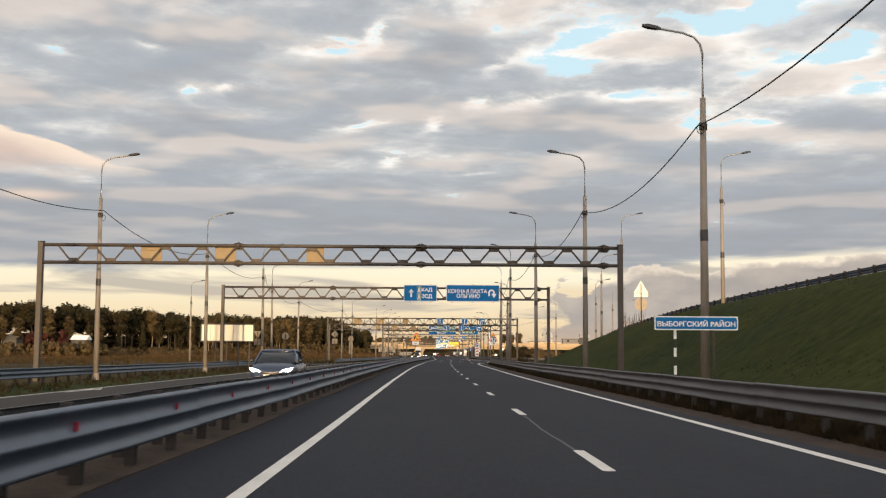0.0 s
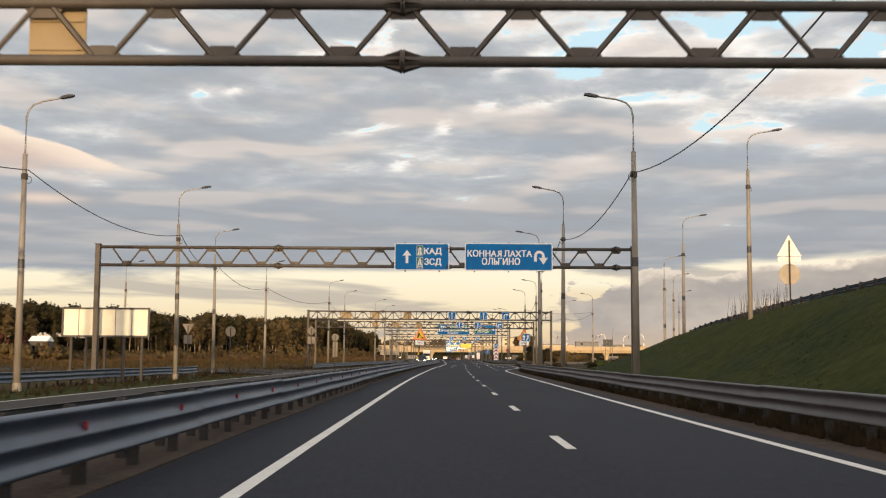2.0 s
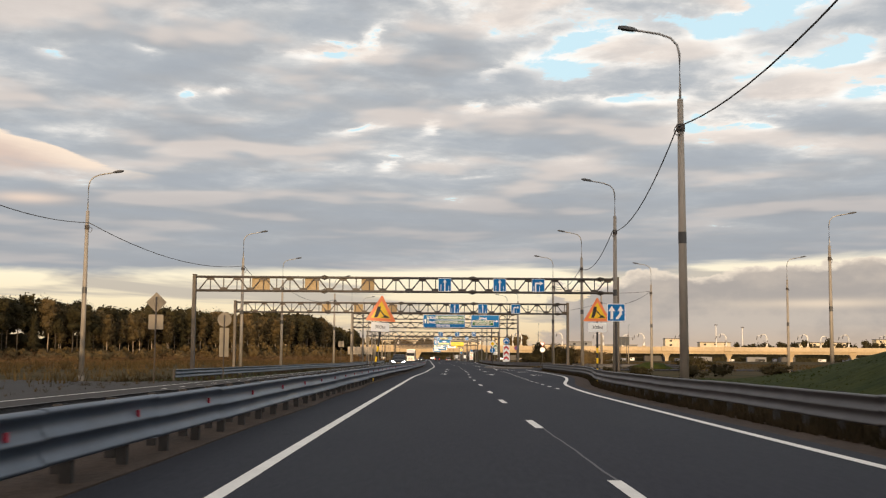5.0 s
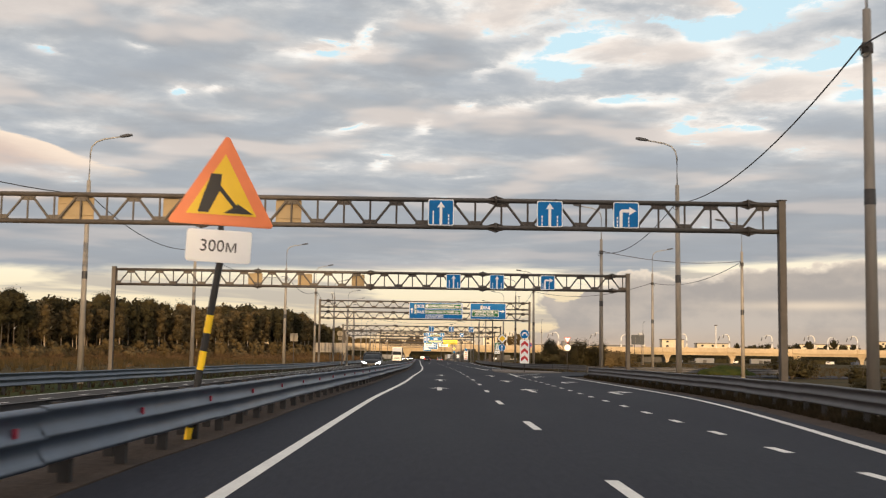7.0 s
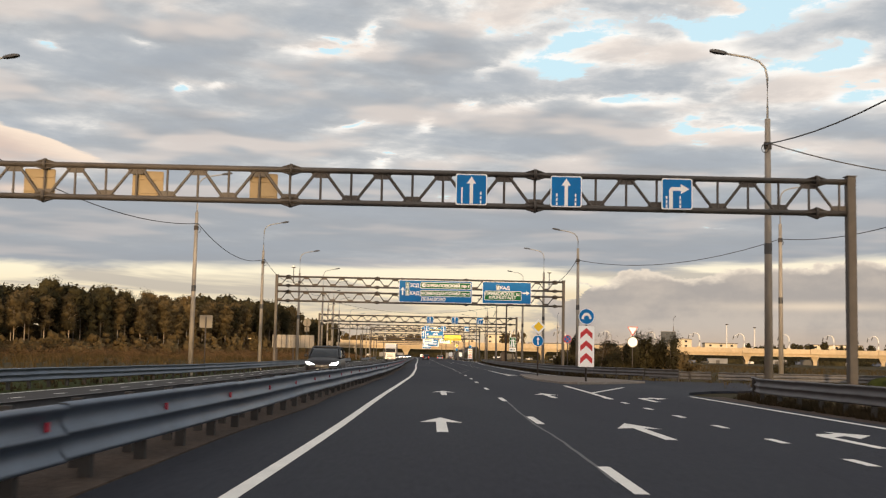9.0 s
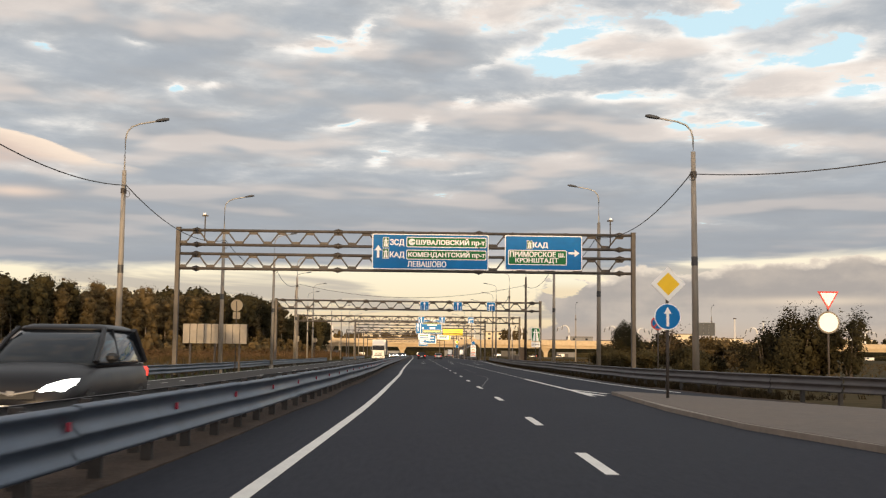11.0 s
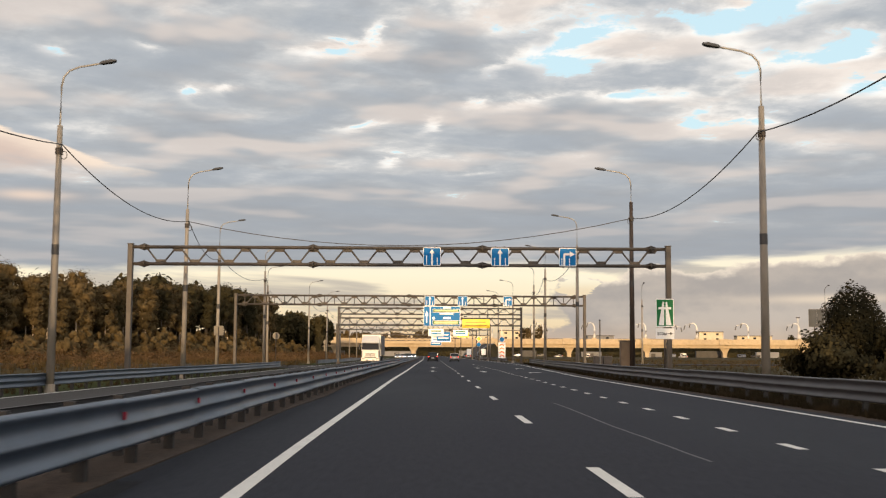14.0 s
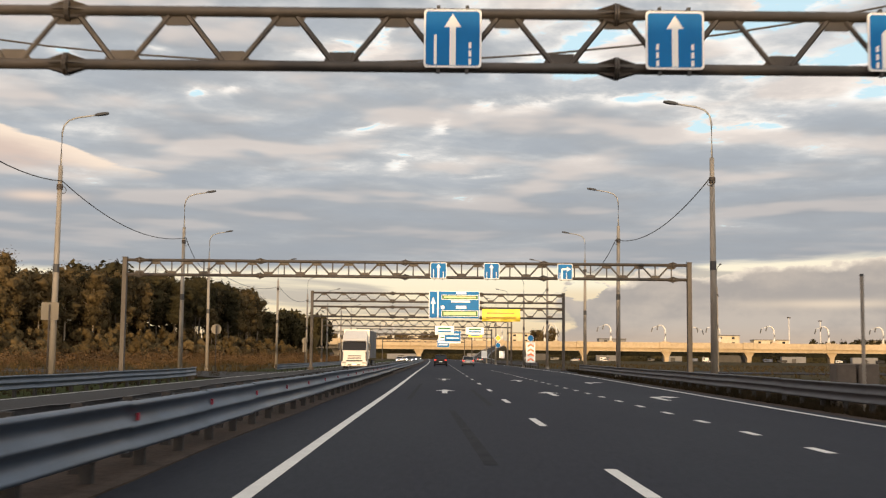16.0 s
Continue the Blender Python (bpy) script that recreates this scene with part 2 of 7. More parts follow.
def glowing(name, colour, power):
    m = bpy.data.materials.new(name)
    m.use_nodes = True
    b = m.node_tree.nodes["Principled BSDF"]
    b.inputs["Base Color"].default_value = (*colour, 1)
    b.inputs["Emission Color"].default_value, b.inputs["Emission Strength"].default_value = (*colour, 1), power
    return m


def glassy(name, colour, rough=0.05):
    m = bpy.data.materials.new(name)
    m.use_nodes = True
    b = m.node_tree.nodes["Principled BSDF"]
    b.inputs["Base Color"].default_value = (*colour, 1)
    b.inputs["Roughness"].default_value = rough
    b.inputs["Specular IOR Level"].default_value = 0.35
    return m


ASPHALT = surface("asphalt", (0.0074, 0.0127, 0.0252), 0.82, tint=(0.0146, 0.0158, 0.0240), spread=0.40, grain=14, blotch=0.15, bump=0.35, bump_scale=90, stretch=(1, 0.16, 1), spec=0.21)
ASPHALT_OLD = surface("worn_asphalt", (0.022, 0.021, 0.0215), 0.85, spread=0.22, grain=10, blotch=0.14, bump=0.3, bump_scale=80, stretch=(1, 0.15, 1), spec=0.3)
PAINT = surface("road_paint", (0.66, 0.65, 0.62), 0.6, spread=0.16, grain=18, blotch=1.2, bump=0.2)
GRAVEL = surface("verge_gravel", (0.042, 0.030, 0.024), 0.95, spread=0.4, grain=9, blotch=0.6, bump=0.9, bump_scale=22, tint=(0.062, 0.046, 0.037), spec=0.2)
PAVED = surface("island_concrete", (0.125, 0.103, 0.085), 0.9, spread=0.2, grain=5, blotch=0.5, bump=0.4)
GRASS = surface("rough_grass", (0.032, 0.034, 0.014), 0.95, spread=0.45, grain=1.1, blotch=0.05, bump=0.9, bump_scale=5, tint=(0.058, 0.043, 0.021), spec=0.05)
GREEN = surface("mown_grass", (0.015, 0.032, 0.0068), 0.95, spread=0.35, grain=1.6, blotch=0.11, bump=1.0, bump_scale=9, tint=(0.036, 0.039, 0.011), spec=0.05)
GALV = surface("galvanised_rail", (0.080, 0.106, 0.146), 0.45, 0.55, spread=0.25, grain=3.0, blotch=0.7, bump=0.05, per_object=0.10, stretch=(1, 0.35, 1))
# a greyer, less metallic rail steel
GALV_GREY = surface("grey_rail", (0.086, 0.085, 0.090), 0.55, 0.4, spread=0.28, grain=3.0, blotch=0.5, bump=0.05, per_object=0.12, stretch=(1, 0.35, 1))
# post steel darkened to hold the shade below the rail beams
RAIL_POST = surface("rail_post_shaded", (0.030, 0.029, 0.030), 0.75, 0.1, spread=0.35, grain=5, blotch=1.0, bump=0.1, per_object=0.3)
GALV_DARK = surface("galvanised_post", (0.055, 0.047, 0.042), 0.75, 0.1, spread=0.25, grain=5, blotch=1.0, bump=0.1, per_object=0.3)
STEEL = surface("gantry_steel", (0.072, 0.062, 0.054), 0.6, 0.12, spread=0.25, grain=3, blotch=0.6, bump=0.06)
POLE = surface("lamp_pole", (0.255, 0.230, 0.198), 0.65, 0.12, spread=0.22, grain=4, blotch=0.5, bump=0.08, stretch=(1, 1, 0.25), per_object=0.2)
POLE_TOP = surface("lamp_bracket", (0.30, 0.30, 0.30), 0.5, 0.4, spread=0.15, grain=4, blotch=1, bump=0)
DARK = surface("dark_steel", (0.05, 0.05, 0.052), 0.5, 0.2, spread=0.25, grain=5, blotch=1, bump=0)
WIRE = surface("cable_black", (0.060, 0.058, 0.058), 0.6, spread=0.2, bump=0)
BLUE = surface("sign_blue", (0.008, 0.172, 0.47), 0.5, spread=0.10, grain=2, blotch=0.5, bump=0.02, spec=0.16)
SIGN_GREEN = surface("sign_green", (0.008, 0.160, 0.048), 0.5, spread=0.08, grain=2, blotch=0.5, bump=0.02, spec=0.25)
WHITE = surface("sign_white", (0.94, 0.945, 0.93), 0.4, spread=0.04, grain=2, blotch=0.6, bump=0.02)
YELLOW = surface("sign_yellow", (0.95, 0.60, 0.015), 0.4, spread=0.07, grain=2, blotch=0.6, bump=0.02)
LEMON = surface("detour_yellow", (0.90, 0.66, 0.008), 0.45, spread=0.06, grain=2, blotch=0.6, bump=0.02)
ORANGE = surface("sign_orange_red", (0.93, 0.25, 0.085), 0.42, spread=0.08, grain=2, blotch=0.6, bump=0.02)
RED = surface("sign_red", (0.55, 0.03, 0.035), 0.4, spread=0.1, grain=3, blotch=1, bump=0.02)
BLACK = surface("sign_black", (0.018, 0.018, 0.018), 0.5, spread=0.15, grain=3, bump=0)
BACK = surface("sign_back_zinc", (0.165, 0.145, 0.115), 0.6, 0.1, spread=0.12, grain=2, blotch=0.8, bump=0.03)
# zinc backs with the golden sun on them put into the colour
BACK_LIT = surface("sign_back_sunlit", (0.27, 0.205, 0.115), 0.6, 0.1, spread=0.14, grain=2, blotch=0.8, bump=0.03)
CREAM = surface("billboard_face", (0.80, 0.76, 0.62), 0.6, spread=0.10, grain=1.5, blotch=0.4, bump=0.03)
# crest sign backs: zinc paled in colour as full sun would show it
BACK_BRIGHT = surface("sign_back_full_sun", (0.80, 0.76, 0.66), 0.45, 0.1, spread=0.10, grain=2, blotch=0.8, bump=0.03)
BOARD_BACK = surface("billboard_back", (0.33, 0.29, 0.235), 0.6, 0.2, spread=0.18, grain=2, blotch=0.4, bump=0.05)
# darker copy of the board back: the hoarding's shade is in the colour
HOARDING = surface("hoarding_back_shaded", (0.055, 0.06, 0.066), 0.7, spread=0.25, grain=1, bump=0.03)
# concrete tinted golden: part of the low sun's warmth is in the colour
CONCRETE = surface("bridge_concrete_sunlit", (0.47, 0.37, 0.24), 0.85, spread=0.18, grain=0.6, blotch=0.03, bump=0.1)
BARK = surface("bark_dark", (0.075, 0.058, 0.042), 0.9, spread=0.3, grain=3, bump=0.3)
BIRCH = surface("bark_birch", (0.30, 0.235, 0.17), 0.85, spread=0.35, grain=1.6, blotch=0.4, bump=0.2, stretch=(1, 1, 3))
LEAF_A = surface("leaves_olive", (0.056, 0.044, 0.021), 0.85, spread=0.4, grain=0.35, blotch=0.06, bump=0, tint=(0.092, 0.065, 0.030), per_object=0.5, spec=0.1)
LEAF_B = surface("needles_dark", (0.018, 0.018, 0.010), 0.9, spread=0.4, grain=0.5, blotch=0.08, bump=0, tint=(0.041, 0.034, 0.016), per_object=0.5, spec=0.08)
LEAF_C = surface("leaves_russet", (0.049, 0.034, 0.015), 0.9, spread=0.4, grain=0.4, blotch=0.08, bump=0, tint=(0.070, 0.049, 0.021), per_object=0.6, spec=0.08)
SHRUB = surface("shrub_brown", (0.068, 0.039, 0.021), 0.9, spread=0.45, grain=0.25, blotch=0.035, bump=0, tint=(0.098, 0.060, 0.028), per_object=0.5, spec=0.08)
PAINT_BLACK = surface("car_paint_black", (0.009, 0.009, 0.011), 0.35, 0.0, spread=0.1, bump=0, spec=0.3)
PAINT_SILVER = surface("car_paint_silver", (0.30, 0.28, 0.27), 0.3, 0.55, spread=0.06, bump=0)
PAINT_BLUE = surface("car_paint_slate_blue", (0.030, 0.045, 0.085), 0.28, 0.2, spread=0.06, bump=0)
PAINT_WHITE = surface("lorry_paint_white", (0.68, 0.65, 0.60), 0.35, spread=0.06, bump=0)
TARP = surface("lorry_tarpaulin", (0.10, 0.10, 0.11), 0.6, spread=0.15, grain=1, bump=0.1)
RUBBER = surface("tyre_rubber", (0.018, 0.018, 0.018), 0.85, spread=0.2, bump=0.1)
GLASS = glassy("car_glass", (0.010, 0.013, 0.017))
LAMP_ON = glowing("headlight_on", (1.0, 0.97, 0.92), 14)
TAIL_ON = glowing("tail_light_on", (0.9, 0.05, 0.03), 1.6)
LAMP_GLASS = glassy("lamp_glass", (0.32, 0.32, 0.30), 0.2)
ROOF_DARK = surface("dark_roof", (0.09, 0.085, 0.08), 0.8, spread=0.2, grain=0.4, bump=0)
# wall colour warmed and brightened to carry the low sunlight
WALL_PALE = surface("sunlit_wall", (0.62, 0.53, 0.38), 0.85, spread=0.15, grain=0.3, blotch=0.03, bump=0, per_object=0.7)
WALL_GREY = surface("grey_wall", (0.22, 0.22, 0.225), 0.85, spread=0.15, grain=0.3, blotch=0.03, bump=0, per_object=0.6)


# ---- mesh helpers ----
def finish(name, bm, material, smooth=False):
    me = bpy.data.meshes.new(name)
    bm.normal_update()
    bm.to_mesh(me)
    bm.free()
    me.materials.append(material)
    if smooth:
        me.polygons.foreach_set("use_smooth", [True] * len(me.polygons))
    return me


def part(name, bm, material, parent=None, label="", smooth=False):
    ob = new(name, finish(name, bm, material, smooth))
    ob.parent = parent
    if label:
        tagged(ob, label)
    return ob


def piece(name, me, parent, m):
    """Another object on a mesh that is already there."""
    ob = new(name, me)
    ob.parent = parent
    ob.matrix_basis = m
    return ob


def root(name, x=0.0, y=0.0, z=0.0, rz=0.0, **tags):
    ob = new(name)
    ob.empty_display_size = 0.3
    ob.matrix_basis = pose(x, y, z, 0, 0, rz)
    return tagged(ob, **tags)


def box(bm, x0, x1, y0, y1, z0, z1, bevel=0.0):
    m = Matrix.Translation(((x0 + x1) / 2, (y0 + y1) / 2, (z0 + z1) / 2)) @ Matrix.Diagonal((x1 - x0, y1 - y0, z1 - z0, 1))
    r = bmesh.ops.create_cube(bm, size=1, matrix=m)
    if bevel:
        edges = list({e for v in r["verts"] for e in v.link_edges})
        bmesh.ops.bevel(bm, geom=edges, offset=bevel, segments=1, affect="EDGES", profile=0.5)
    return bm


def ring(bm, centre, along, radius, seg):
    q = Vector(along).to_track_quat("Z", "X")
    return [bm.verts.new(Vector(centre) + q @ Vector((radius * math.cos(2 * math.pi * i / seg), radius * math.sin(2 * math.pi * i / seg), 0))) for i in range(seg)]


def tube(bm, pts, radii, seg=8, cap=True):
    """A round bar through points, with a radius at each."""
    pts = [Vector(p) for p in pts]
    if isinstance(radii, (int, float)):
        radii = [radii] * len(pts)
    rings = []
    for i, p in enumerate(pts):
        d = pts[min(i + 1, len(pts) - 1)] - pts[max(i - 1, 0)]
        rings.append(ring(bm, p, d, radii[i], seg))
    for a, b in zip(rings, rings[1:]):
        for i in range(seg):
            bm.faces.new((a[i], a[(i + 1) % seg], b[(i + 1) % seg], b[i]))
    if cap:
        bm.faces.new(list(reversed(rings[0])))
        bm.faces.new(rings[-1])
    return bm


def slab(bm, outline, y0, y1):
    """An upright plate: outline in (x, z), anticlockwise as seen from the front (from -y)."""
    f = [bm.verts.new((x, y0, z)) for x, z in outline]
    k = [bm.verts.new((x, y1, z)) for x, z in outline]
    bm.faces.new(f)
    bm.faces.new(list(reversed(k)))
    n = len(f)
    for i in range(n):
        bm.faces.new((f[(i + 1) % n], f[i], k[i], k[(i + 1) % n]))
    return bm


def rrect(x0, x1, z0, z1, r=0.06, n=4):
    pts = []
    for cx, cz, a0 in ((x1 - r, z0 + r, -90), (x1 - r, z1 - r, 0), (x0 + r, z1 - r, 90), (x0 + r, z0 + r, 180)):
        for i in range(n + 1):
            a = radians(a0 + 90 * i / n)
            pts.append((cx + r * math.cos(a), cz + r * math.sin(a)))
    return pts


def disc(cx, cz, r, n=28):
    return [(cx + r * math.cos(2 * math.pi * i / n), cz + r * math.sin(2 * math.pi * i / n)) for i in range(n)]


def sheet(bm, ys, left, right, z, cols=1, drop=0.0):
    """A strip of ground along the road between two curves of x over y, with side faces where it is raised."""
    rows = []
    for y in ys:
        a, b = left(y), right(y)
        row = [bm.verts.new((a + (b - a) * i / cols, y, z)) for i in range(cols + 1)]
        if drop:
            row = [bm.verts.new((a, y, z - drop))] + row + [bm.verts.new((b, y, z - drop))]
        rows.append(row)
    for p, q in zip(rows, rows[1:]):
        for i in range(len(p) - 1):
            bm.faces.new((p[i], p[i + 1], q[i + 1], q[i]))
    return bm


def polygon(bm, pts, z, drop=0.0):
    top = [bm.verts.new((x, y, z)) for x, y in pts]
    bm.faces.new(top)
    if drop:
        low_ = [bm.verts.new((x, y, z - drop)) for x, y in pts]
        for i in range(len(pts)):
            j = (i + 1) % len(pts)
            bm.faces.new((top[j], top[i], low_[i], low_[j]))
    bmesh.ops.recalc_face_normals(bm, faces=bm.faces[:])
    return bm


def curve_of(*knots):
    """A smooth curve through (y, x) knots."""
    ys = [k[0] for k in knots]
    xs = [k[1] for k in knots]
    sl = []
    for i in range(len(ys)):
        a, b = max(i - 1, 0), min(i + 1, len(ys) - 1)
        sl.append((xs[b] - xs[a]) / (ys[b] - ys[a]))

    def f(y):
        if y <= ys[0]:
            return xs[0] + (y - ys[0]) * sl[0]
        if y >= ys[-1]:
            return xs[-1] + (y - ys[-1]) * sl[-1]
        i = max(j for j in range(len(ys) - 1) if ys[j] <= y)
        h = ys[i + 1] - ys[i]
        u = (y - ys[i]) / h
        return ((2 * u ** 3 - 3 * u ** 2 + 1) * xs[i] + (u ** 3 - 2 * u ** 2 + u) * h * sl[i]
                + (3 * u ** 2 - 2 * u ** 3) * xs[i + 1] + (u ** 3 - u ** 2) * h * sl[i + 1])
    return f


def lettering(body, x0, x1, z0, z1, y, bold=0.04):
    """Raised letters in the upright plane y that fill the given box."""
    c = bpy.data.curves.new("lettering", "FONT")
    c.body, c.resolution_u = body.translate(str.maketrans("АРХаЯЬ", "APXaRP")), 3
    c.materials.append(None), c.materials.append(None), c.materials.append(None)
    for i, sign in enumerate(body):                          # two letters are turned over from others of the font
        c.body_format[i].material_index = {"Я": 1, "Ь": 2}.get(sign, 0)
    ob = bpy.data.objects.new("lettering", c)
    scene.collection.objects.link(ob)
    bpy.context.view_layer.update()
    me = bpy.data.meshes.new_from_object(ob.evaluated_get(bpy.context.evaluated_depsgraph_get()))
    bpy.data.objects.remove(ob)
    bpy.data.curves.remove(c)
    co = np.zeros(len(me.vertices) * 3)
    me.vertices.foreach_get("co", co)
    co = co.reshape(-1, 3)
    lo, hi = co.min(0), co.max(0)
    bm = bmesh.new()
    bm.from_mesh(me)
    first = len(bm.faces)
    bpy.data.meshes.remove(me)
    for turned in (1, 2):
        own = {v for f in bm.faces if f.material_index == turned for v in f.verts}
        if own:
            axis = turned - 1
            twice = min(v.co[axis] for v in own) + max(v.co[axis] for v in own)
            for v in own:
                v.co[axis] = twice - v.co[axis]
    bmesh.ops.reverse_faces(bm, faces=[f for f in bm.faces if f.material_index])
    for f in bm.faces:
        f.material_index = 0
    for v in bm.verts:
        v.co = Vector((x0 + (v.co.x - lo[0]) / (hi[0] - lo[0]) * (x1 - x0), y, z0 + (v.co.y - lo[1]) / (hi[1] - lo[1]) * (z1 - z0)))
    fat = bold * (z1 - z0)                                   # heavier strokes: the same letters once more, moved each way
    for k, (across, up) in enumerate(((1, 0.45), (-1, 0.45), (1, -0.45), (-1, -0.45)) if fat else ()):
        bm.faces.ensure_lookup_table()
        twin = bmesh.ops.duplicate(bm, geom=bm.faces[:first])
        bmesh.ops.translate(bm, vec=(across * fat, -0.0012 * (k + 1), up * fat), verts=[g for g in twin["geom"] if isinstance(g, bmesh.types.BMVert)])
    return bm


# ---- lines of the plan (x over y, along the road) ----
left_line = curve_of((-120, -0.7), (0, -1.34), (20, -1.52), (40, -1.79), (64, -2.07), (100, -2.38), (130, -2.42), (165, -2.28), (190, -2.13),
                     (200, -1.92), (208, -1.76), (218, -1.62), (232, -1.54), (250, -1.36), (270, -1.20), (290, -1.29), (315, -1.47), (325, -1.64), (345, -1.89), (370, -2.18), (400, -2.42),
                     (450, -2.95), (520, -3.6), (600, -4.5), (800, -7.5), (1100, -13.0), (1500, -21.0))
right_line = curve_of((-120, 6.2), (0, 5.45), (30, 5.24), (64, 4.95), (100, 4.95), (150, 5.15), (163, 5.6), (170, 6.15), (177, 7.0), (186, 8.0),
                      (196, 8.72), (211, 9.05), (239, 9.4))
right_line_2 = curve_of((262, 12.6), (270, 11.0), (280, 9.6), (290, 8.75), (300, 8.5), (330, 8.4), (375, 8.4), (398, 8.9), (416, 9.3), (456, 10.1), (520, 9.4), (600, 8.2),
                        (800, 5.0), (1100, -0.5), (1500, -8.5))


lane_width = curve_of((-120, 3.7), (0, 3.7), (73, 3.80), (110, 3.9), (198, 3.8), (230, 3.74), (265, 3.58), (300, 3.58), (340, 3.72), (370, 3.77), (1500, 3.77))
two_lanes = curve_of((-120, 7.0), (170, 7.0), (190, 7.26), (240, 7.3), (281, 6.86), (305, 6.82), (340, 7.08), (372, 7.27), (1500, 7.3))


def dash_line(y):
    return left_line(y) + lane_width(y)


def lane_3_line(y):
    return left_line(y) + two_lanes(y)


def span(a, b, step):
    n = max(1, int(round((b - a) / step)))
    return [a + (b - a) * i / n for i in range(n + 1)]


# ---- ground ----
def fall(x, y):
    """How far the opposite carriageway slopes down from the median, outwards."""
    return -0.022 * min(9.0, max(0.0, left_line(min(max(y, -120), 1400)) - 3.75 - x))


bm = bmesh.new()
prev = None
for y in [-1500, -700, -300, -160] + span(-120, 640, 10) + span(660, 1400, 20)[0:] + [1480, 1800, 2400, 3300, 4400]:
    e = left_line(min(max(y, -120), 1500))
    low_z = -0.33 if -130 < y < 1410 else -0.12
    row = [bm.verts.new((x, y, z)) for x, z in [(-4000, -0.12), (-1500, -0.12), (-500, -0.12), (-200, -0.12), (-90, -0.12), (e - 26, -0.12), (e - 19, low_z), (e - 3.9, low_z), (e - 2.2, -0.12),
                                                (e + 12, -0.12), (70, -0.12), (200, -0.12), (500, -0.12), (1500, -0.12), (4000, -0.12)]]
    if prev:
        for i in range(len(row) - 1):
            bm.faces.new((prev[i], prev[i + 1], row[i + 1], row[i]))
    prev = row
tagged(part("ground", bm, GRASS), "flat rough ground of brown and green grass", "ground", kind="structure")

# ---- carriageways ----
bm = sheet(bmesh.new(), span(-120, 242, 3), lambda y: left_line(y) - 1.42, lambda y: right_line(y) + 0.5, 0.0, 6, 0.12)
sheet(bm, span(242, 262, 2), lambda y: left_line(y) - 1.42, lambda y: left_line(y) + 8.0, 0.0, 6, 0.12)
sheet(bm, span(262, 1400, 4), lambda y: left_line(y) - 1.42, lambda y: right_line_2(y) + 0.5, 0.0, 6, 0.12)
road = tagged(part("road_1", bm, ASPHALT), "dark smooth asphalt carriageway with white lines", "road", kind="structure")

bm = polygon(bmesh.new(), [(left_line(242) + 7.9, 242), (9.9, 242), (10.6, 245), (12.2, 248), (15, 250), (20, 251.5), (46, 253), (46, 263), (22, 262.6), (15, 262), (left_line(262) + 7.9, 262)], -0.005, 0.1)
polygon(bm, [(13.1, 262), (46, 263), (46, 268), (22, 267.5), (16.5, 268.5), (13.4, 272), (right_line_2(272) + 0.5, 272)], -0.007, 0.1)
tagged(part("side_road", bm, ASPHALT), "dark asphalt slip road turning off the carriageway", "road", kind="structure")

bm = sheet(bmesh.new(), span(-120, 1400, 4), lambda y: left_line(y) - 12.1, lambda y: left_line(y) - 2.95, -0.01, 4, 0.1)
for v in bm.verts:
    v.co.z += fall(v.co.x, v.co.y)
road_back = tagged(part("road_2", bm, ASPHALT_OLD), "worn grey asphalt carriageway of the opposite direction", "road", kind="structure")
bm = sheet(bmesh.new(), span(-120, 1400, 4), lambda y: left_line(y) - 2.98, lambda y: left_line(y) - 1.36 + 0.05 * math.sin(y * 0.37) + 0.03 * math.sin(y * 1.3), 0.02, 3, 0.08)
tagged(part("median", bm, GRAVEL), "brown gravel strip between the guard rails", "median strip", kind="structure")
bm = sheet(bmesh.new(), span(-120, 242, 4), lambda y: right_line(y) + 0.45, lambda y: right_line(y) + 1.75, -0.06, 2)
tagged(part("verge_1", bm, GRAVEL), "brown gravel verge beside the asphalt", "verge", kind="structure")
bm = sheet(bmesh.new(), span(270, 900, 4), lambda y: right_line_2(y) + 0.45, lambda y: right_line_2(y) + 1.8, -0.06, 2)
tagged(part("verge_2", bm, GRAVEL), "brown gravel verge under the guard rail", "verge", kind="structure")
bm = sheet(bmesh.new(), span(-120, 900, 4), lambda y: left_line(y) - 17.6, lambda y: left_line(y) - 12.05, -0.06, 2)
for v in bm.verts:
    v.co.z += 1.2 * fall(v.co.x, v.co.y)
tagged(part("verge_3", bm, GREEN), "dark green grass verge along the far lane", "verge", kind="structure")
ISLAND = [(5.95, 262.5), (6.6, 257), (7.4, 255.8), (8.9, 257.2), (12.0, 262.2), (11.2, 269), (8.2, 277.5), (6.9, 280.4), (6.4, 280.2), (6.15, 275), (5.9, 269)]
bm = polygon(bmesh.new(), ISLAND, 0.10, 0.2)
island = tagged(part("traffic_island", bm, surface("kerb_concrete", (0.20, 0.175, 0.15), 0.85, spread=0.25, grain=6, blotch=0.8, bump=0.3)), "low paved island with a kerb where the slip road splits off", "traffic island", kind="structure")
cx, cy = 8.2, 268.5
part("paving", polygon(bmesh.new(), [(cx + (x - cx) * (1 - 0.22 / math.hypot(x - cx, y - cy)), cy + (y - cy) * (1 - 0.35 / math.hypot(x - cx, y - cy))) for x, y in ISLAND], 0.106, 0.05), PAVED, island)

# ---- road markings ----
def stripe(y0, y1, line, w, step=3.0, dz=0.005):
    return sheet(bmesh.new(), span(y0, y1, step), lambda y: line(y) - w / 2, lambda y: line(y) + w / 2, dz)


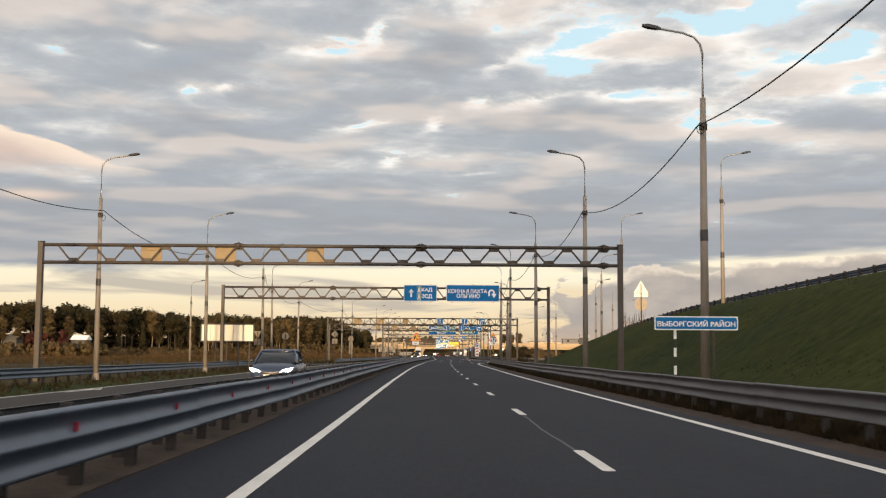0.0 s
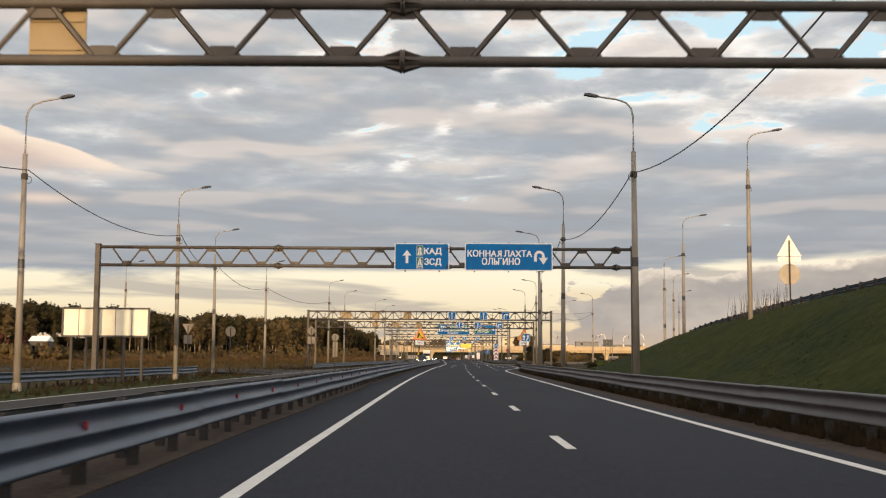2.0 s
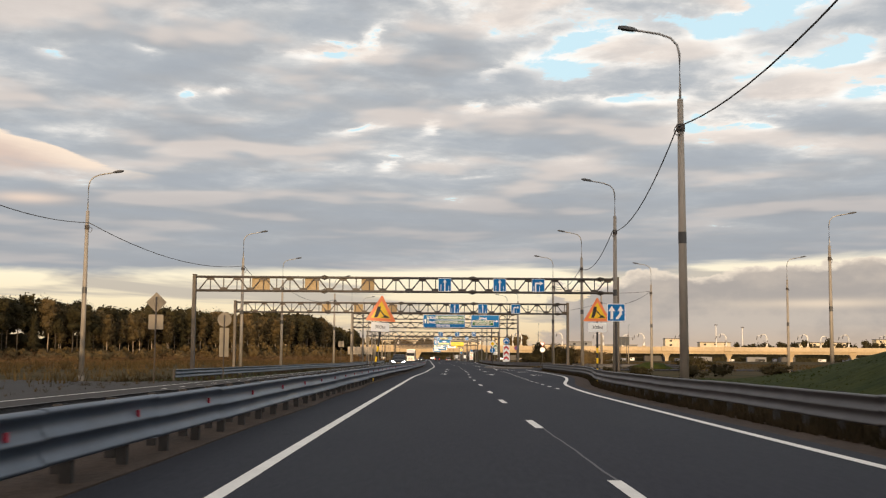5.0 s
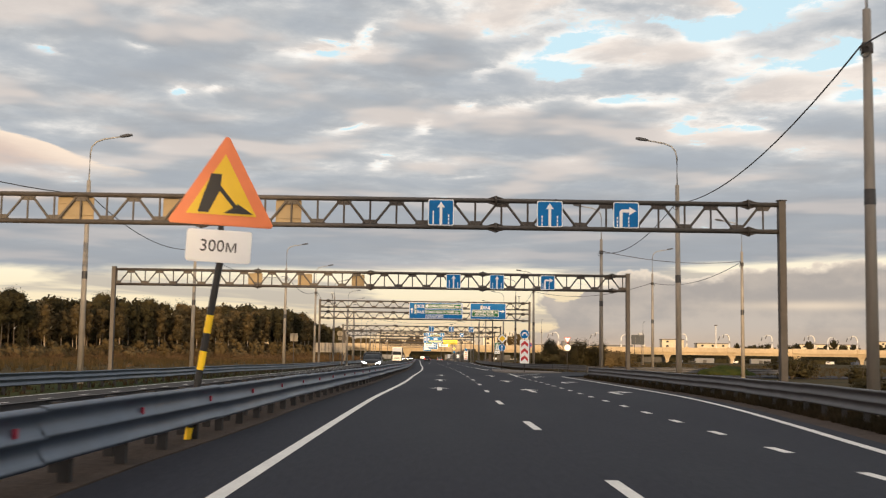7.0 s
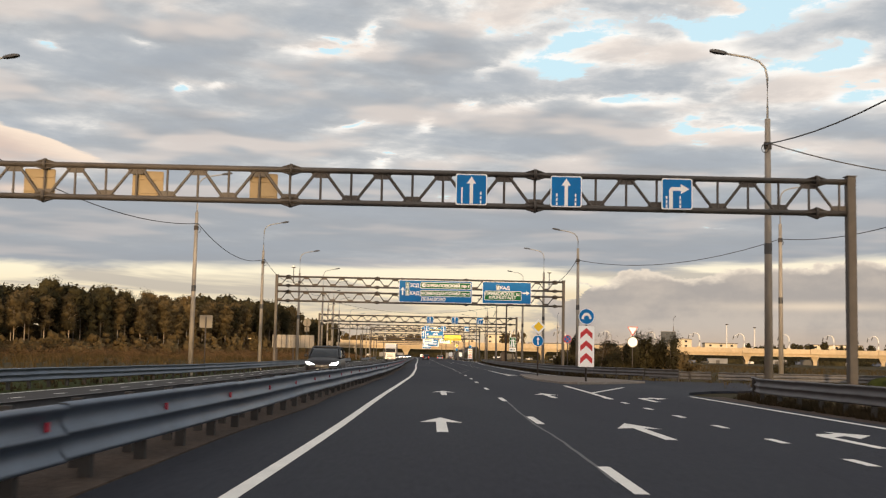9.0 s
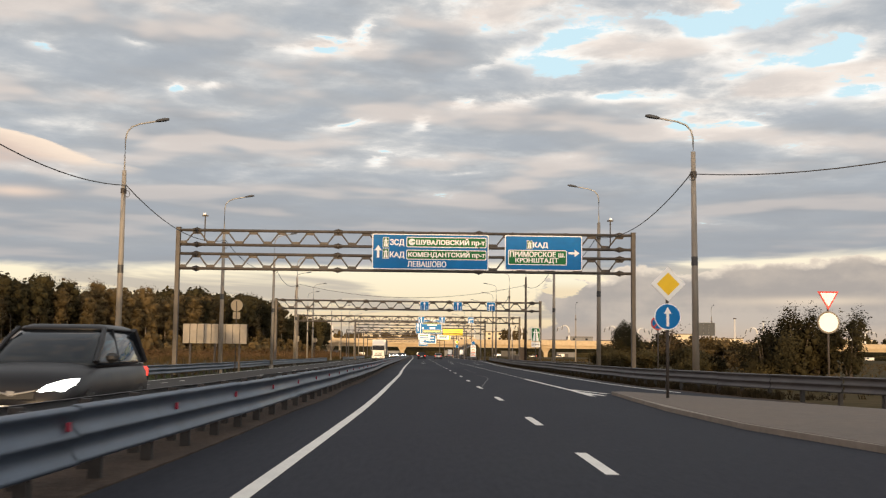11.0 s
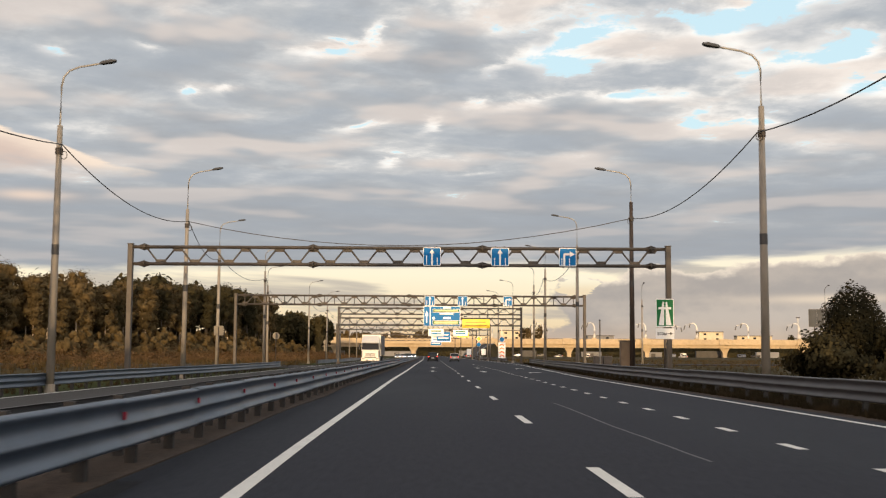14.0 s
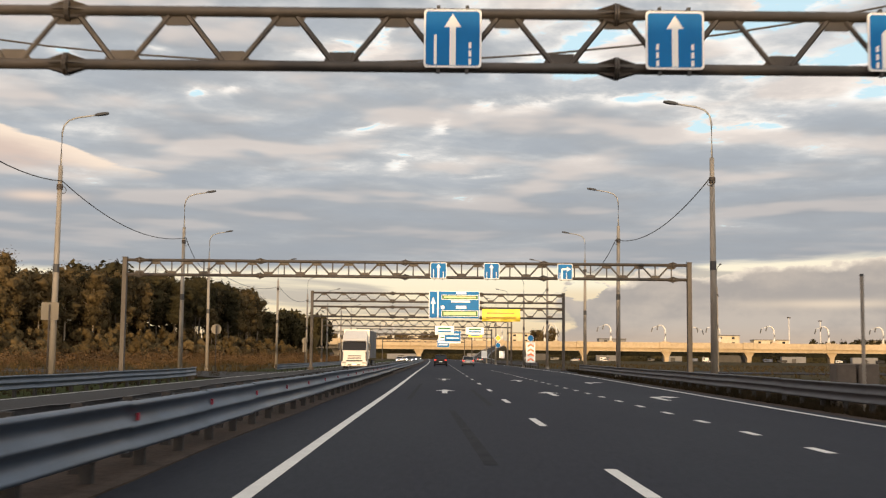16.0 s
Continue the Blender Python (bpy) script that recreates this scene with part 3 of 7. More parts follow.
part("edge_line", stripe(-60, 1300, left_line, 0.17), PAINT, road)
part("edge_line", stripe(-60, 239.5, right_line, 0.18), PAINT, road)
part("edge_line", stripe(283, 1200, right_line_2, 0.16), PAINT, road)
part("lane_line", stripe(279.5, 303.5, lane_3_line, 0.17), PAINT, road)
bm = bmesh.new()
for a, b in (((5.58, 285), (5.52, 278.3)), ((5.66, 285), (6.35, 280.6)), ((5.62, 282.4), (5.95, 278.8)), ((5.85, 235), (6.05, 241.2)), ((6.05, 241), (6.32, 252.2)), ((6.08, 241.3), (8.9, 251))):
    d = (Vector((*b, 0)) - Vector((*a, 0))).normalized()
    n = Vector((-d.y, d.x, 0)) * 0.09
    bm.faces.new([bm.verts.new((p[0] + s * n.x, p[1] + s * n.y, 0.006)) for p, s in ((a, -1), (b, -1), (b, 1), (a, 1))])
bmesh.ops.recalc_face_normals(bm, faces=bm.faces[:])
part("gore_lines", bm, PAINT, road)


def quad_mesh(name, w, length):
    b = bmesh.new()
    b.faces.new([b.verts.new(p) for p in ((-w / 2, 0, 0), (w / 2, 0, 0), (w / 2, length, 0), (-w / 2, length, 0))])
    return finish(name, b, PAINT)


def dashes(name, me, line, y0, y1, period, owner, dz=0.005):
    y = y0
    while y < y1:
        turn = math.degrees(math.atan2(line(y) - line(y + 3), 3))
        down = fall(line(y), y) if owner is road_back else 0.0
        piece(name, me, owner, pose(line(y), y, dz + down, 0, -1.26 if down else 0, turn))
        y += period


LONG, SHORT = quad_mesh("lane_dash", 0.15, 2.75), quad_mesh("short_dash", 0.16, 1.05)
dashes("lane_dash", LONG, dash_line, 13.2 - 6 * 11.8, 146, 11.8, road)
dashes("lane_dash", LONG, dash_line, 152.25, 257, 11.35, road)
dashes("lane_dash", LONG, dash_line, 263.0, 700, 11.10, road)
dashes("short_dash", SHORT, lane_3_line, 158.9, 236, 3.83, road)
dashes("short_dash", SHORT, lane_3_line, 305.4, 470, 3.70, road)
dashes("lane_dash", LONG, lambda y: left_line(y) - 8.0, -40, 150, 9.8, road_back, -0.005)
dashes("short_dash", SHORT, lambda y: left_line(y) - 10.2, 160, 300, 3.7, road_back, -0.005)
dashes("lane_dash", LONG, lambda y: left_line(y) - 8.3, 310, 600, 9.8, road_back, -0.005)
for off in (11.85, 3.45):
    bm = stripe(-60, 900, lambda y: left_line(y) - off, 0.16, dz=-0.004)
    for v in bm.verts:
        v.co.z += fall(v.co.x, v.co.y)
    part("edge_line", bm, PAINT, road_back)


def arrow_straight():
    b = bmesh.new()
    polygon(b, [(-0.10, 0), (0.10, 0), (0.10, 3.0), (0.42, 2.8), (0, 4.6), (-0.42, 2.8), (-0.10, 3.0)], 0)
    return finish("arrow_mark", b, PAINT)


def arrow_right():
    b = bmesh.new()
    polygon(b, [(-0.10, 0), (0.10, 0), (0.10, 2.5), (0.45, 2.9), (0.45, 2.2), (1.0, 3.2), (0.45, 4.1), (0.45, 3.5), (0.05, 3.3), (-0.10, 2.8)], 0)
    return finish("arrow_mark", b, PAINT)


STRAIGHT, RIGHTWARD = arrow_straight(), arrow_right()
for x, y, me in ((0.02, 199.2, STRAIGHT), (0.22, 217.4, STRAIGHT), (0.46, 235.8, STRAIGHT), (3.68, 198.3, STRAIGHT), (3.92, 216.6, STRAIGHT), (4.05, 235.2, STRAIGHT),
                 (6.8, 197.0, RIGHTWARD), (6.98, 215.6, RIGHTWARD), (7.0, 233.4, RIGHTWARD),
                 (-0.38, 393.2, STRAIGHT), (-0.5, 416, STRAIGHT), (3.45, 391.6, STRAIGHT), (6.65, 388.3, RIGHTWARD), (3.65, 414.5, STRAIGHT), (7.1, 411, RIGHTWARD),
                 (-13.2, 42, STRAIGHT), (-9.0, 44, STRAIGHT)):
    piece("arrow_mark", me, road if x > -3 else road_back, pose(x, y, 0.006) if x > -3 else pose(x, y, 0.002 + fall(x, y), 0, -1.26, 0))

# sealed cracks: thin pale wavering lines of sealant
SEAL = surface("crack_sealant", (0.075, 0.077, 0.083), 0.7, spread=0.3, grain=6, blotch=1.5, bump=0.1)
wave = random.Random(8)
for w, pts in ((0.045, ((16, 2.20), (20, 2.13), (24.6, 2.13))), (0.035, ((84, 1.66), (92, 1.60), (96.5, 1.62))), (0.035, ((98, 1.44), (101.2, 1.49))), (0.03, ((101.6, 1.46), (106.5, 1.57))),
               (0.035, ((114, 1.40), (122, 1.50), (134, 1.54))), (0.05, ((210, 1.96), (215, 2.05), (221, 2.04), (226, 2.12), (233, 2.27))),
               (0.05, ((287.6, 2.42), (290, 2.60), (294, 2.86), (298, 3.14), (301, 3.36), (305, 3.52), (308.5, 3.52), (312, 3.28))), (0.05, ((322, 3.62), (330, 3.43), (335, 3.41), (338.8, 3.32)))):
    f = curve_of(*pts)
    ph = wave.uniform(0, 6)
    part("crack_seal", stripe(pts[0][0], pts[-1][0], lambda y: f(y) + 0.008 * math.sin(y * 1.1 + ph) + 0.005 * math.sin(y * 3.3), w, 0.35, 0.004), SEAL, road)
# dark skid marks and patches
bm = bmesh.new()
for x0, y0, x1, y1, w in ((0.27, 366, -0.16, 380, 0.17), (0.88, 383, 0.69, 398, 0.17), (-1.44, 387, -1.55, 407, 0.16), (-2.6, 291.5, -2.7, 293.5, 0.5), (-2.75, 318, -2.8, 319.6, 0.4)):
    bm.faces.new([bm.verts.new(p) for p in ((x0 - w / 2, y0, 0.004), (x0 + w / 2, y0, 0.004), (x1 + w / 2, y1, 0.004), (x1 - w / 2, y1, 0.004))])
part("tar_patch", bm, surface("fresh_tar", (0.0098, 0.0108, 0.0150), 0.85, spread=0.4, grain=5, blotch=1.5, bump=0.3, spec=0.2), road)


# ---- guard rails ----
def beam_mesh(face, length=4.06, tall=1.0, steel=None):
    """A three-wave steel beam along +y with its face towards x = face."""
    h = 0.494                                            # narrow rounded ridges with wide shallow valleys between
    prof = [(d, h * f) for d, f in ((0.0, 0.0), (0.045, 0.008), (0.078, 0.035), (0.088, 0.07), (0.080, 0.11), (0.052, 0.16), (0.034, 0.22), (0.028, 0.30), (0.036, 0.37), (0.060, 0.43),
                                    (0.084, 0.475), (0.089, 0.505), (0.080, 0.54), (0.054, 0.59), (0.035, 0.65), (0.028, 0.73), (0.036, 0.80), (0.060, 0.86), (0.084, 0.91), (0.090, 0.945),
                                    (0.080, 0.978), (0.050, 0.996), (0.0, 1.0))]
    b = bmesh.new()
    rows = []
    for y, s in ((0.0, 0.0), (length, -0.003)):
        front = [b.verts.new((face * (d + s), y, z * tall)) for d, z in prof]
        back = [b.verts.new((face * (d + s - 0.006), y, z * tall)) for d, z in prof]
        rows.append(front + list(reversed(back)))
    n = len(rows[0])
    for i in range(n):
        b.faces.new((rows[0][i], rows[0][(i + 1) % n], rows[1][(i + 1) % n], rows[1][i]))
    bmesh.ops.recalc_face_normals(b, faces=b.faces[:])
    return finish("rail_beam", b, steel or GALV, True)


def post_mesh(face, height):
    b = bmesh.new()
    box(b, -face * 0.05 - 0.06, -face * 0.05 + 0.06, -0.055, 0.055, -0.35, height)
    box(b, -0.07 if face > 0 else -0.04, 0.04 if face > 0 else 0.07, -0.03, 0.03, height - 0.34, height - 0.16)
    return finish("rail_post", b, RAIL_POST)


BEAM = {1: beam_mesh(1), -1: beam_mesh(-1, steel=GALV_GREY), 2: beam_mesh(1, tall=1.06), 3: beam_mesh(1, steel=GALV_GREY)}
POST = {1: post_mesh(1, 0.74), -1: post_mesh(-1, 0.74)}
b = bmesh.new()
box(b, 0, 0.03, -0.03, 0.03, -0.04, 0.04)
REFLECT = finish("reflector", b, surface("reflector_red", (0.30, 0.018, 0.045), 0.5, spread=0.2, bump=0))


def guard_rail(label, line, y0, y1, face, low=0.25, posts_to=440, red=False):
    """A steel rail along a line; low is the height of the beam's lower edge."""
    rail = root("guard_rail", label=label, category="guard rail", group="road guard rails")
    y = y0
    k = 0
    while y < y1:
        a, c = line(y), line(y + 4.0)
        sl = math.degrees(math.atan2(a - c, 4.0))
        wob = 0.008 * math.sin(k * 1.7) + 0.008 * math.sin(k * 0.45)
        piece("rail_beam", BEAM[2 if red else face], rail, pose(a, y, low + wob, 0, 0, sl))
        for p in ((1.4, 3.4) if red else (0.3, 2.3)):
            if y + p < posts_to or p < 1:
                piece("rail_post", POST[face], rail, pose(line(y + p) - face * (0.13 if red else 0.06), y + p, low - 0.25, 0, 0, sl))
        y += 4.0
        k += 1
    if red:
        y = y0 + 2.46
        while y < min(y1, 430):
            piece("reflector", REFLECT, rail, pose(line(y) + face * 0.045, y, low + 0.345, 0, 0, 0 if face > 0 else 180))
            y += 4.02
    return rail


guard_rail("galvanised three-wave guard rail with red reflectors along the median", lambda y: left_line(y) - 1.47, -16, 640, 1, 0.278, 440, True)
guard_rail("galvanised guard rail on the far side of the median", lambda y: left_line(y) - 2.15, -16, 640, -1, 0.27, 440)
guard_rail("galvanised guard rail along the embankment side of the road", lambda y: right_line(y) + 1.6 + max(0, y - 236) ** 2 * 0.05, -16, 240, -1, 0.255, 440)
guard_rail("galvanised guard rail along the slip lane and field", lambda y: right_line_2(y) + 1.5 + max(0, 292 - y) ** 2 * 0.004, 268, 456, -1, 0.245, 440)
guard_rail("galvanised guard rail past the next slip road", lambda y: right_line_2(y) + 1.5, 500, 640, -1, 0.245, 440)
slip_rail = root("guard_rail", label="galvanised guard rail round the far kerb of the slip road", category="guard rail", group="road guard rails")
slip_y = curve_of((14.0, 272.6), (17.0, 270.6), (22.0, 269.6), (40.0, 269.4))
for i in range(6):
    x = 14.2 + 3.9 * i
    turn = math.degrees(math.atan2(slip_y(x + 3.9) - slip_y(x), 3.9))
    piece("rail_beam", BEAM[3], slip_rail, pose(x, slip_y(x), 0.12, 0, 0, turn - 90))
    for p in (0.3, 2.25):
        piece("rail_post", POST[1], slip_rail, pose(x + p, slip_y(x + p) + 0.06, -0.13, 0, 0, turn - 90))
far_edge = curve_of((-120, -17.0), (140, -17.2), (160, -14.2), (240, -13.9), (262, -13.0), (380, -13.0), (430, -12.6), (600, -13.0))
for y0, y1 in ((-16, 142), (178, 430), (455, 560)):
    guard_rail("galvanised guard rail along the far carriageway", lambda y, e=y1: left_line(y) + far_edge(y) - max(0, y - e + 14) ** 2 * 0.012, y0, y1, 1, 0.0, 440)


# ---- embankment with its ramp ----
crest = curve_of((-120, 5.4), (40, 5.2), (80, 5.05), (105, 4.75), (132, 4.0), (142, 3.55), (147, 3.15), (154, 2.45), (165, 1.3), (175, 0.45), (182, 0.0), (192, -0.12))


def toe(y):
    return 10.4 + 0.012 * max(0, y - 90)


bm = bmesh.new()
rows = []
for y in span(-120, 196, 2.0):
    h = max(crest(y), -0.11)
    row = []
    for k in range(15):
        u = k / 14
        s = u * u * (3 - 2 * u) * 0.55 + u * 0.45
        row.append(bm.verts.new((toe(y) + (20.4 - toe(y)) * u + 0.12 * noise.noise((u * 6, y * 0.13, 1)), y, -0.14 + (h + 0.14) * s + 0.10 * noise.noise((u * 5, y * 0.11, 4)) * math.sin(u * 3.14))))
    row += [bm.verts.new((31.5, y, h)), bm.verts.new((44 + h, y, -0.14))]
    rows.append(row)
for p, q in zip(rows, rows[1:]):
    for i in range(len(p) - 1):
        bm.faces.new((p[i], p[i + 1], q[i + 1], q[i]))
tagged(part("embankment", bm, GREEN, smooth=True), "grassy green embankment that carries a ramp", "embankment", kind="structure")
bm = sheet(bmesh.new(), span(-120, 186, 4), lambda y: 21.6, lambda y: 30.4, 0.0)
for v in bm.verts:
    v.co.z = max(crest(v.co.y), -0.11) + 0.05
tagged(part("ramp_road", bm, ASPHALT), "asphalt ramp on top of the embankment", "road", kind="structure")

ramp_rail = root("guard_rail", label="galvanised guard rail along the crest of the embankment", category="guard rail", group="road guard rails")
y = -20.0
while y < 150:
    h0, h1 = max(crest(y), -0.1), max(crest(y + 4), -0.1)
    tilt = math.degrees(math.atan2(h1 - h0, 4))
    piece("rail_beam", BEAM[1], ramp_rail, pose(20.9, y, h0 + 0.12, tilt, 0, 0) @ Matrix.Diagonal((1, 1, 0.62, 1)))
    for p in (0.3, 2.3):
        piece("rail_post", POST[1], ramp_rail, pose(20.84, y + p, crest(y + p) - 0.28))
    y += 4.0


# ---- gantries ----
def gantry(y, xl, xr, trusses, pitch, flanges, uprights, label, shift=0.0):
    """A sign gantry across both carriageways: two legs and one or two flat trusses of round chords."""
    g = root("sign_gantry", 0, y, 0, label=label, category="gantry", group="sign gantries over the road")
    top = trusses[0][0]
    for x in (xl, xr):
        b = box(bmesh.new(), x - 0.14, x + 0.14, -0.16, 0.16, -0.42, top + 0.16, 0.02)
        leg = part("leg", b, STEEL, g)
        b = box(bmesh.new(), x - 0.32, x + 0.32, -0.34, 0.34, -0.12, 0.12, 0.015)
        for sx in (-0.22, 0.22):
            tube(b, [(x + sx, -0.25, 0.1), (x + sx, -0.25, 0.2)], 0.03, 6)
        part("base_plate", b, GALV_DARK, leg)
        box_ = box(bmesh.new(), x - 0.17, x + 0.17, -0.19, 0.19, top + 0.16, top + 0.19)
        part("cap", box_, STEEL, leg)
    for zt, zb in trusses:
        for name, z in (("top_chord", zt), ("bottom_chord", zb)):
            part(name, tube(bmesh.new(), [(xl + 0.14, 0, z), (xr - 0.14, 0, z)], 0.095, 10), STEEL, g, smooth=True)
        h = zt - zb
        half = pitch / 2
        up = finish("diagonal", tube(bmesh.new(), [(0.16, 0, 0.08), (half - 0.16, 0, h - 0.08)], 0.05, 6), STEEL)
        down = finish("diagonal", tube(bmesh.new(), [(0.16, 0, h - 0.08), (half - 0.16, 0, 0.08)], 0.05, 6), STEEL)
        low_g = bmesh.new()
        slab(low_g, [(-0.34, 0), (0.34, 0), (0.2, 0.2), (-0.2, 0.2)], -0.012, 0.012)
        low_g = finish("gusset", low_g, STEEL)
        top_g = bmesh.new()
        slab(top_g, [(-0.2, -0.2), (0.2, -0.2), (0.34, 0), (-0.34, 0)], -0.012, 0.012)
        top_g = finish("gusset", top_g, STEEL)
        stay = finish("upright", tube(bmesh.new(), [(0, 0, 0.06), (0, 0, h - 0.06)], 0.04, 6), STEEL) if uprights else None
        x = flanges[0] - pitch * math.ceil((flanges[0] - xl) / pitch) + shift
        while x < xr - 0.3:
            if x > xl + 0.2:
                piece("gusset", low_g, g, pose(x, 0, zb + 0.05))
                if stay:
                    piece("upright", stay, g, pose(x, 0, zb))
            if xl + 0.1 < x and x + half < xr - 0.1:
                piece("diagonal", up, g, pose(x, 0, zb))
                piece("gusset", top_g, g, pose(x + half, 0, zt - 0.05))
                if stay:
                    piece("upright", stay, g, pose(x + half, 0, zb))
            if x + half > xl + 0.1 and x + pitch < xr - 0.1:
                piece("diagonal", down, g, pose(x + half, 0, zb))
            x += pitch
        for fx in flanges:
            for z in (zt, zb):
                b = bmesh.new()
                for s in (-0.022, 0.022):
                    tube(b, [(fx + s - 0.016, 0, z), (fx + s + 0.016, 0, z)], 0.2, 14)
                for a in range(6):
                    ca, sa = math.cos(a * 1.047), math.sin(a * 1.047)
                    for sgn in (-1, 1):
                        p0, p1, p2 = (fx + sgn * 0.04, 0.09 * ca, z + 0.09 * sa), (fx + sgn * 0.04, 0.19 * ca, z + 0.19 * sa), (fx + sgn * 0.34, 0.09 * ca, z + 0.09 * sa)
                        n = Vector((0, -sa, ca)) * 0.008
                        f0 = [b.verts.new(Vector(p) + n) for p in (p0, p1, p2)]
                        f1 = [b.verts.new(Vector(p) - n) for p in (p0, p1, p2)]
                        b.faces.new(f0)
                        b.faces.new(f1[::-1])
                        b.faces.new((f0[1], f1[1], f1[2], f0[2]))
                part("flange_joint", b, STEEL, g)
    return g


GREY_G = "grey steel truss gantry spanning both carriageways"
gantry(62.5, -21.5, 10.05, [(7.1, 6.14)], 1.99, [-10.75, -0.8, 9.15], False, GREY_G, 0.995)
gantry(110.85, -20.8, 10.6, [(7.64, 6.58)], 1.98, [-10.2, -0.3, 9.6], False, GREY_G + " with two blue direction signs", 0.99)
gantry(198.4, -19.4, 13.3, [(7.42, 6.36)], 2.05, [-9.35, 2.1, 12.0], True, GREY_G + " with three blue lane signs", 0.4)
gantry(234.65, -22.7, 13.5, [(7.18, 6.14)], 1.98, [-12.6, -4.65, 3.25, 12.4], True, GREY_G + " with three blue lane signs")
gantry(316.4, -16.1, 13.6, [(9.14, 8.2), (7.6, 6.64)], 1.84, [-14.9, -5.7, 3.5, 12.7], False, "tall grey steel gantry of two stacked trusses", 0.92)
gantry(371.3, -16.95, 12.85, [(7.14, 6.2)], 1.876, [-16.2, -6.83, 2.55, 11.9], False, GREY_G + " with three blue lane signs", 0.938)
gantry(423.0, -20.4, 14.6, [(7.1, 6.2)], 2.0, [-19.5, -12, -3.0, 5.6, 13.6], True, GREY_G + " with three blue lane signs")
gantry(468.8, -14.2, 11.4, [(7.7, 6.85), (6.3, 5.3)], 2.0, [-6, 3], False, "tall grey steel gantry of two stacked trusses")
for y, xl, xr in ((540, -21, 10), (600, -20, 9), (660, -22, 6), (730, -22, 5)):
    gantry(y, xl, xr, [(7.2, 6.2)], 2.0, [-8, 2], False, GREY_G)


# ---- signs ----
def plate(owner, outline, border, fill, y, rim_=0.05, back=True):
    """A sign plate with a rim of one colour round a face of another."""
    p = part("plate", slab(bmesh.new(), outline, y, y + 0.03), border, owner)
    cx = sum(q[0] for q in outline) / len(outline)
    cz = sum(q[1] for q in outline) / len(outline)
    w = max(q[0] for q in outline) - min(q[0] for q in outline)
    h = max(q[1] for q in outline) - min(q[1] for q in outline)
    inner = [(cx + (q[0] - cx) * (1 - 2 * rim_ / w), cz + (q[1] - cz) * (1 - 2 * rim_ / h)) for q in outline]
    part("face", slab(bmesh.new(), inner, y - 0.005, y + 0.001), fill, p)
    if back:
        part("sign_back", slab(bmesh.new(), [(cx + (q[0] - cx) * 0.98, cz + (q[1] - cz) * 0.98) for q in outline], y + 0.031, y + 0.036), BACK, p)
    return p


def flat(owner, name, outline, material, y, label=""):
    return part(name, slab(bmesh.new(), outline, y - 0.004, y), material, owner, label)


def up_arrow(cx, z0, z1, w, shaft=0.32, head=0.42):
    zh = z1 - (z1 - z0) * head
    s = w * shaft / 2
    return [(cx - s, z0), (cx + s, z0), (cx + s, zh), (cx + w / 2, zh), (cx, z1), (cx - w / 2, zh), (cx - s, zh)]


def motorway_mark(owner, x0, x1, z0, z1, y):
    """The green motorway symbol: two carriageways running together under a bridge."""
    p = flat(owner, "symbol_plate", rrect(x0, x1, z0, z1, 0.02), WHITE, y)
    ins = 0.025
    flat(p, "symbol_ground", [(x0 + ins, z0 + ins), (x1 - ins, z0 + ins), (x1 - ins, z1 - ins), (x0 + ins, z1 - ins)], SIGN_GREEN, y - 0.005)
    cx, w, h = (x0 + x1) / 2, x1 - x0, z1 - z0
    for s in (-1, 1):
        q = [(cx + s * 0.04 * w, z0 + 0.1 * h), (cx + s * 0.36 * w, z0 + 0.1 * h), (cx + s * 0.12 * w, z1 - 0.12 * h), (cx + s * 0.03 * w, z1 - 0.12 * h)]
        flat(p, "symbol_lane", q if s > 0 else q[::-1], YELLOW if False else WHITE, y - 0.010)
    flat(p, "symbol_bridge", [(x0 + 0.12 * w, z1 - 0.36 * h), (x1 - 0.12 * w, z1 - 0.36 * h), (x1 - 0.12 * w, z1 - 0.29 * h), (x0 + 0.12 * w, z1 - 0.29 * h)], WHITE, y - 0.013)
    return p


def words(owner, body, x0, x1, z0, z1, y, material=None, bold=0.040):
    return part("lettering", lettering(body, x0, x1, z0, z1, y, bold), material or WHITE, owner)


def clamps(owner, xs, z0, z1, y):
    for x in xs:
        part("bracket", box(bmesh.new(), x - 0.03, x + 0.03, y + 0.036, y + 0.12, z0, z1), DARK, owner)


SY = 110.85 - 0.16
s = root("direction_sign", label="blue direction sign with an up arrow on the gantry", category="road sign", group="overhead direction signs")
p = plate(s, rrect(-3.37, -0.16, 6.35, 7.94, 0.08), WHITE, BLUE, SY, 0.055)
flat(p, "arrow", up_arrow(-2.64, 6.76, 7.54, 0.52), WHITE, SY - 0.006)
motorway_mark(p, -2.08, -1.70, 7.18, 7.80, SY - 0.006)
motorway_mark(p, -2.08, -1.70, 6.60, 7.12, SY - 0.006)
flat(p, "toll_plate", rrect(-2.08, -1.70, 6.46, 6.59, 0.01), WHITE, SY - 0.006)
flat(p, "toll_lettering", rrect(-2.03, -1.75, 6.50, 6.55, 0.005), DARK, SY - 0.010)
words(p, "КАД", -1.63, -0.62, 7.24, 7.66, SY - 0.007)
words(p, "ЗСД", -1.61, -0.64, 6.60, 7.05, SY - 0.007)
clamps(p, (-2.75, -0.75), 6.26, 8.0, SY)
s = root("direction_sign", label="wide blue direction sign with a turning arrow", category="road sign", group="overhead direction signs")
p = plate(s, rrect(0.74, 5.87, 6.35, 7.97, 0.08), WHITE, BLUE, SY, 0.055)
words(p, "КОННАЯ ЛАХТА", 0.91, 4.67, 7.17, 7.56, SY - 0.007, bold=0.034)
words(p, "ОЛЬГИНО", 1.74, 3.96, 6.70, 7.11, SY - 0.007, bold=0.034)
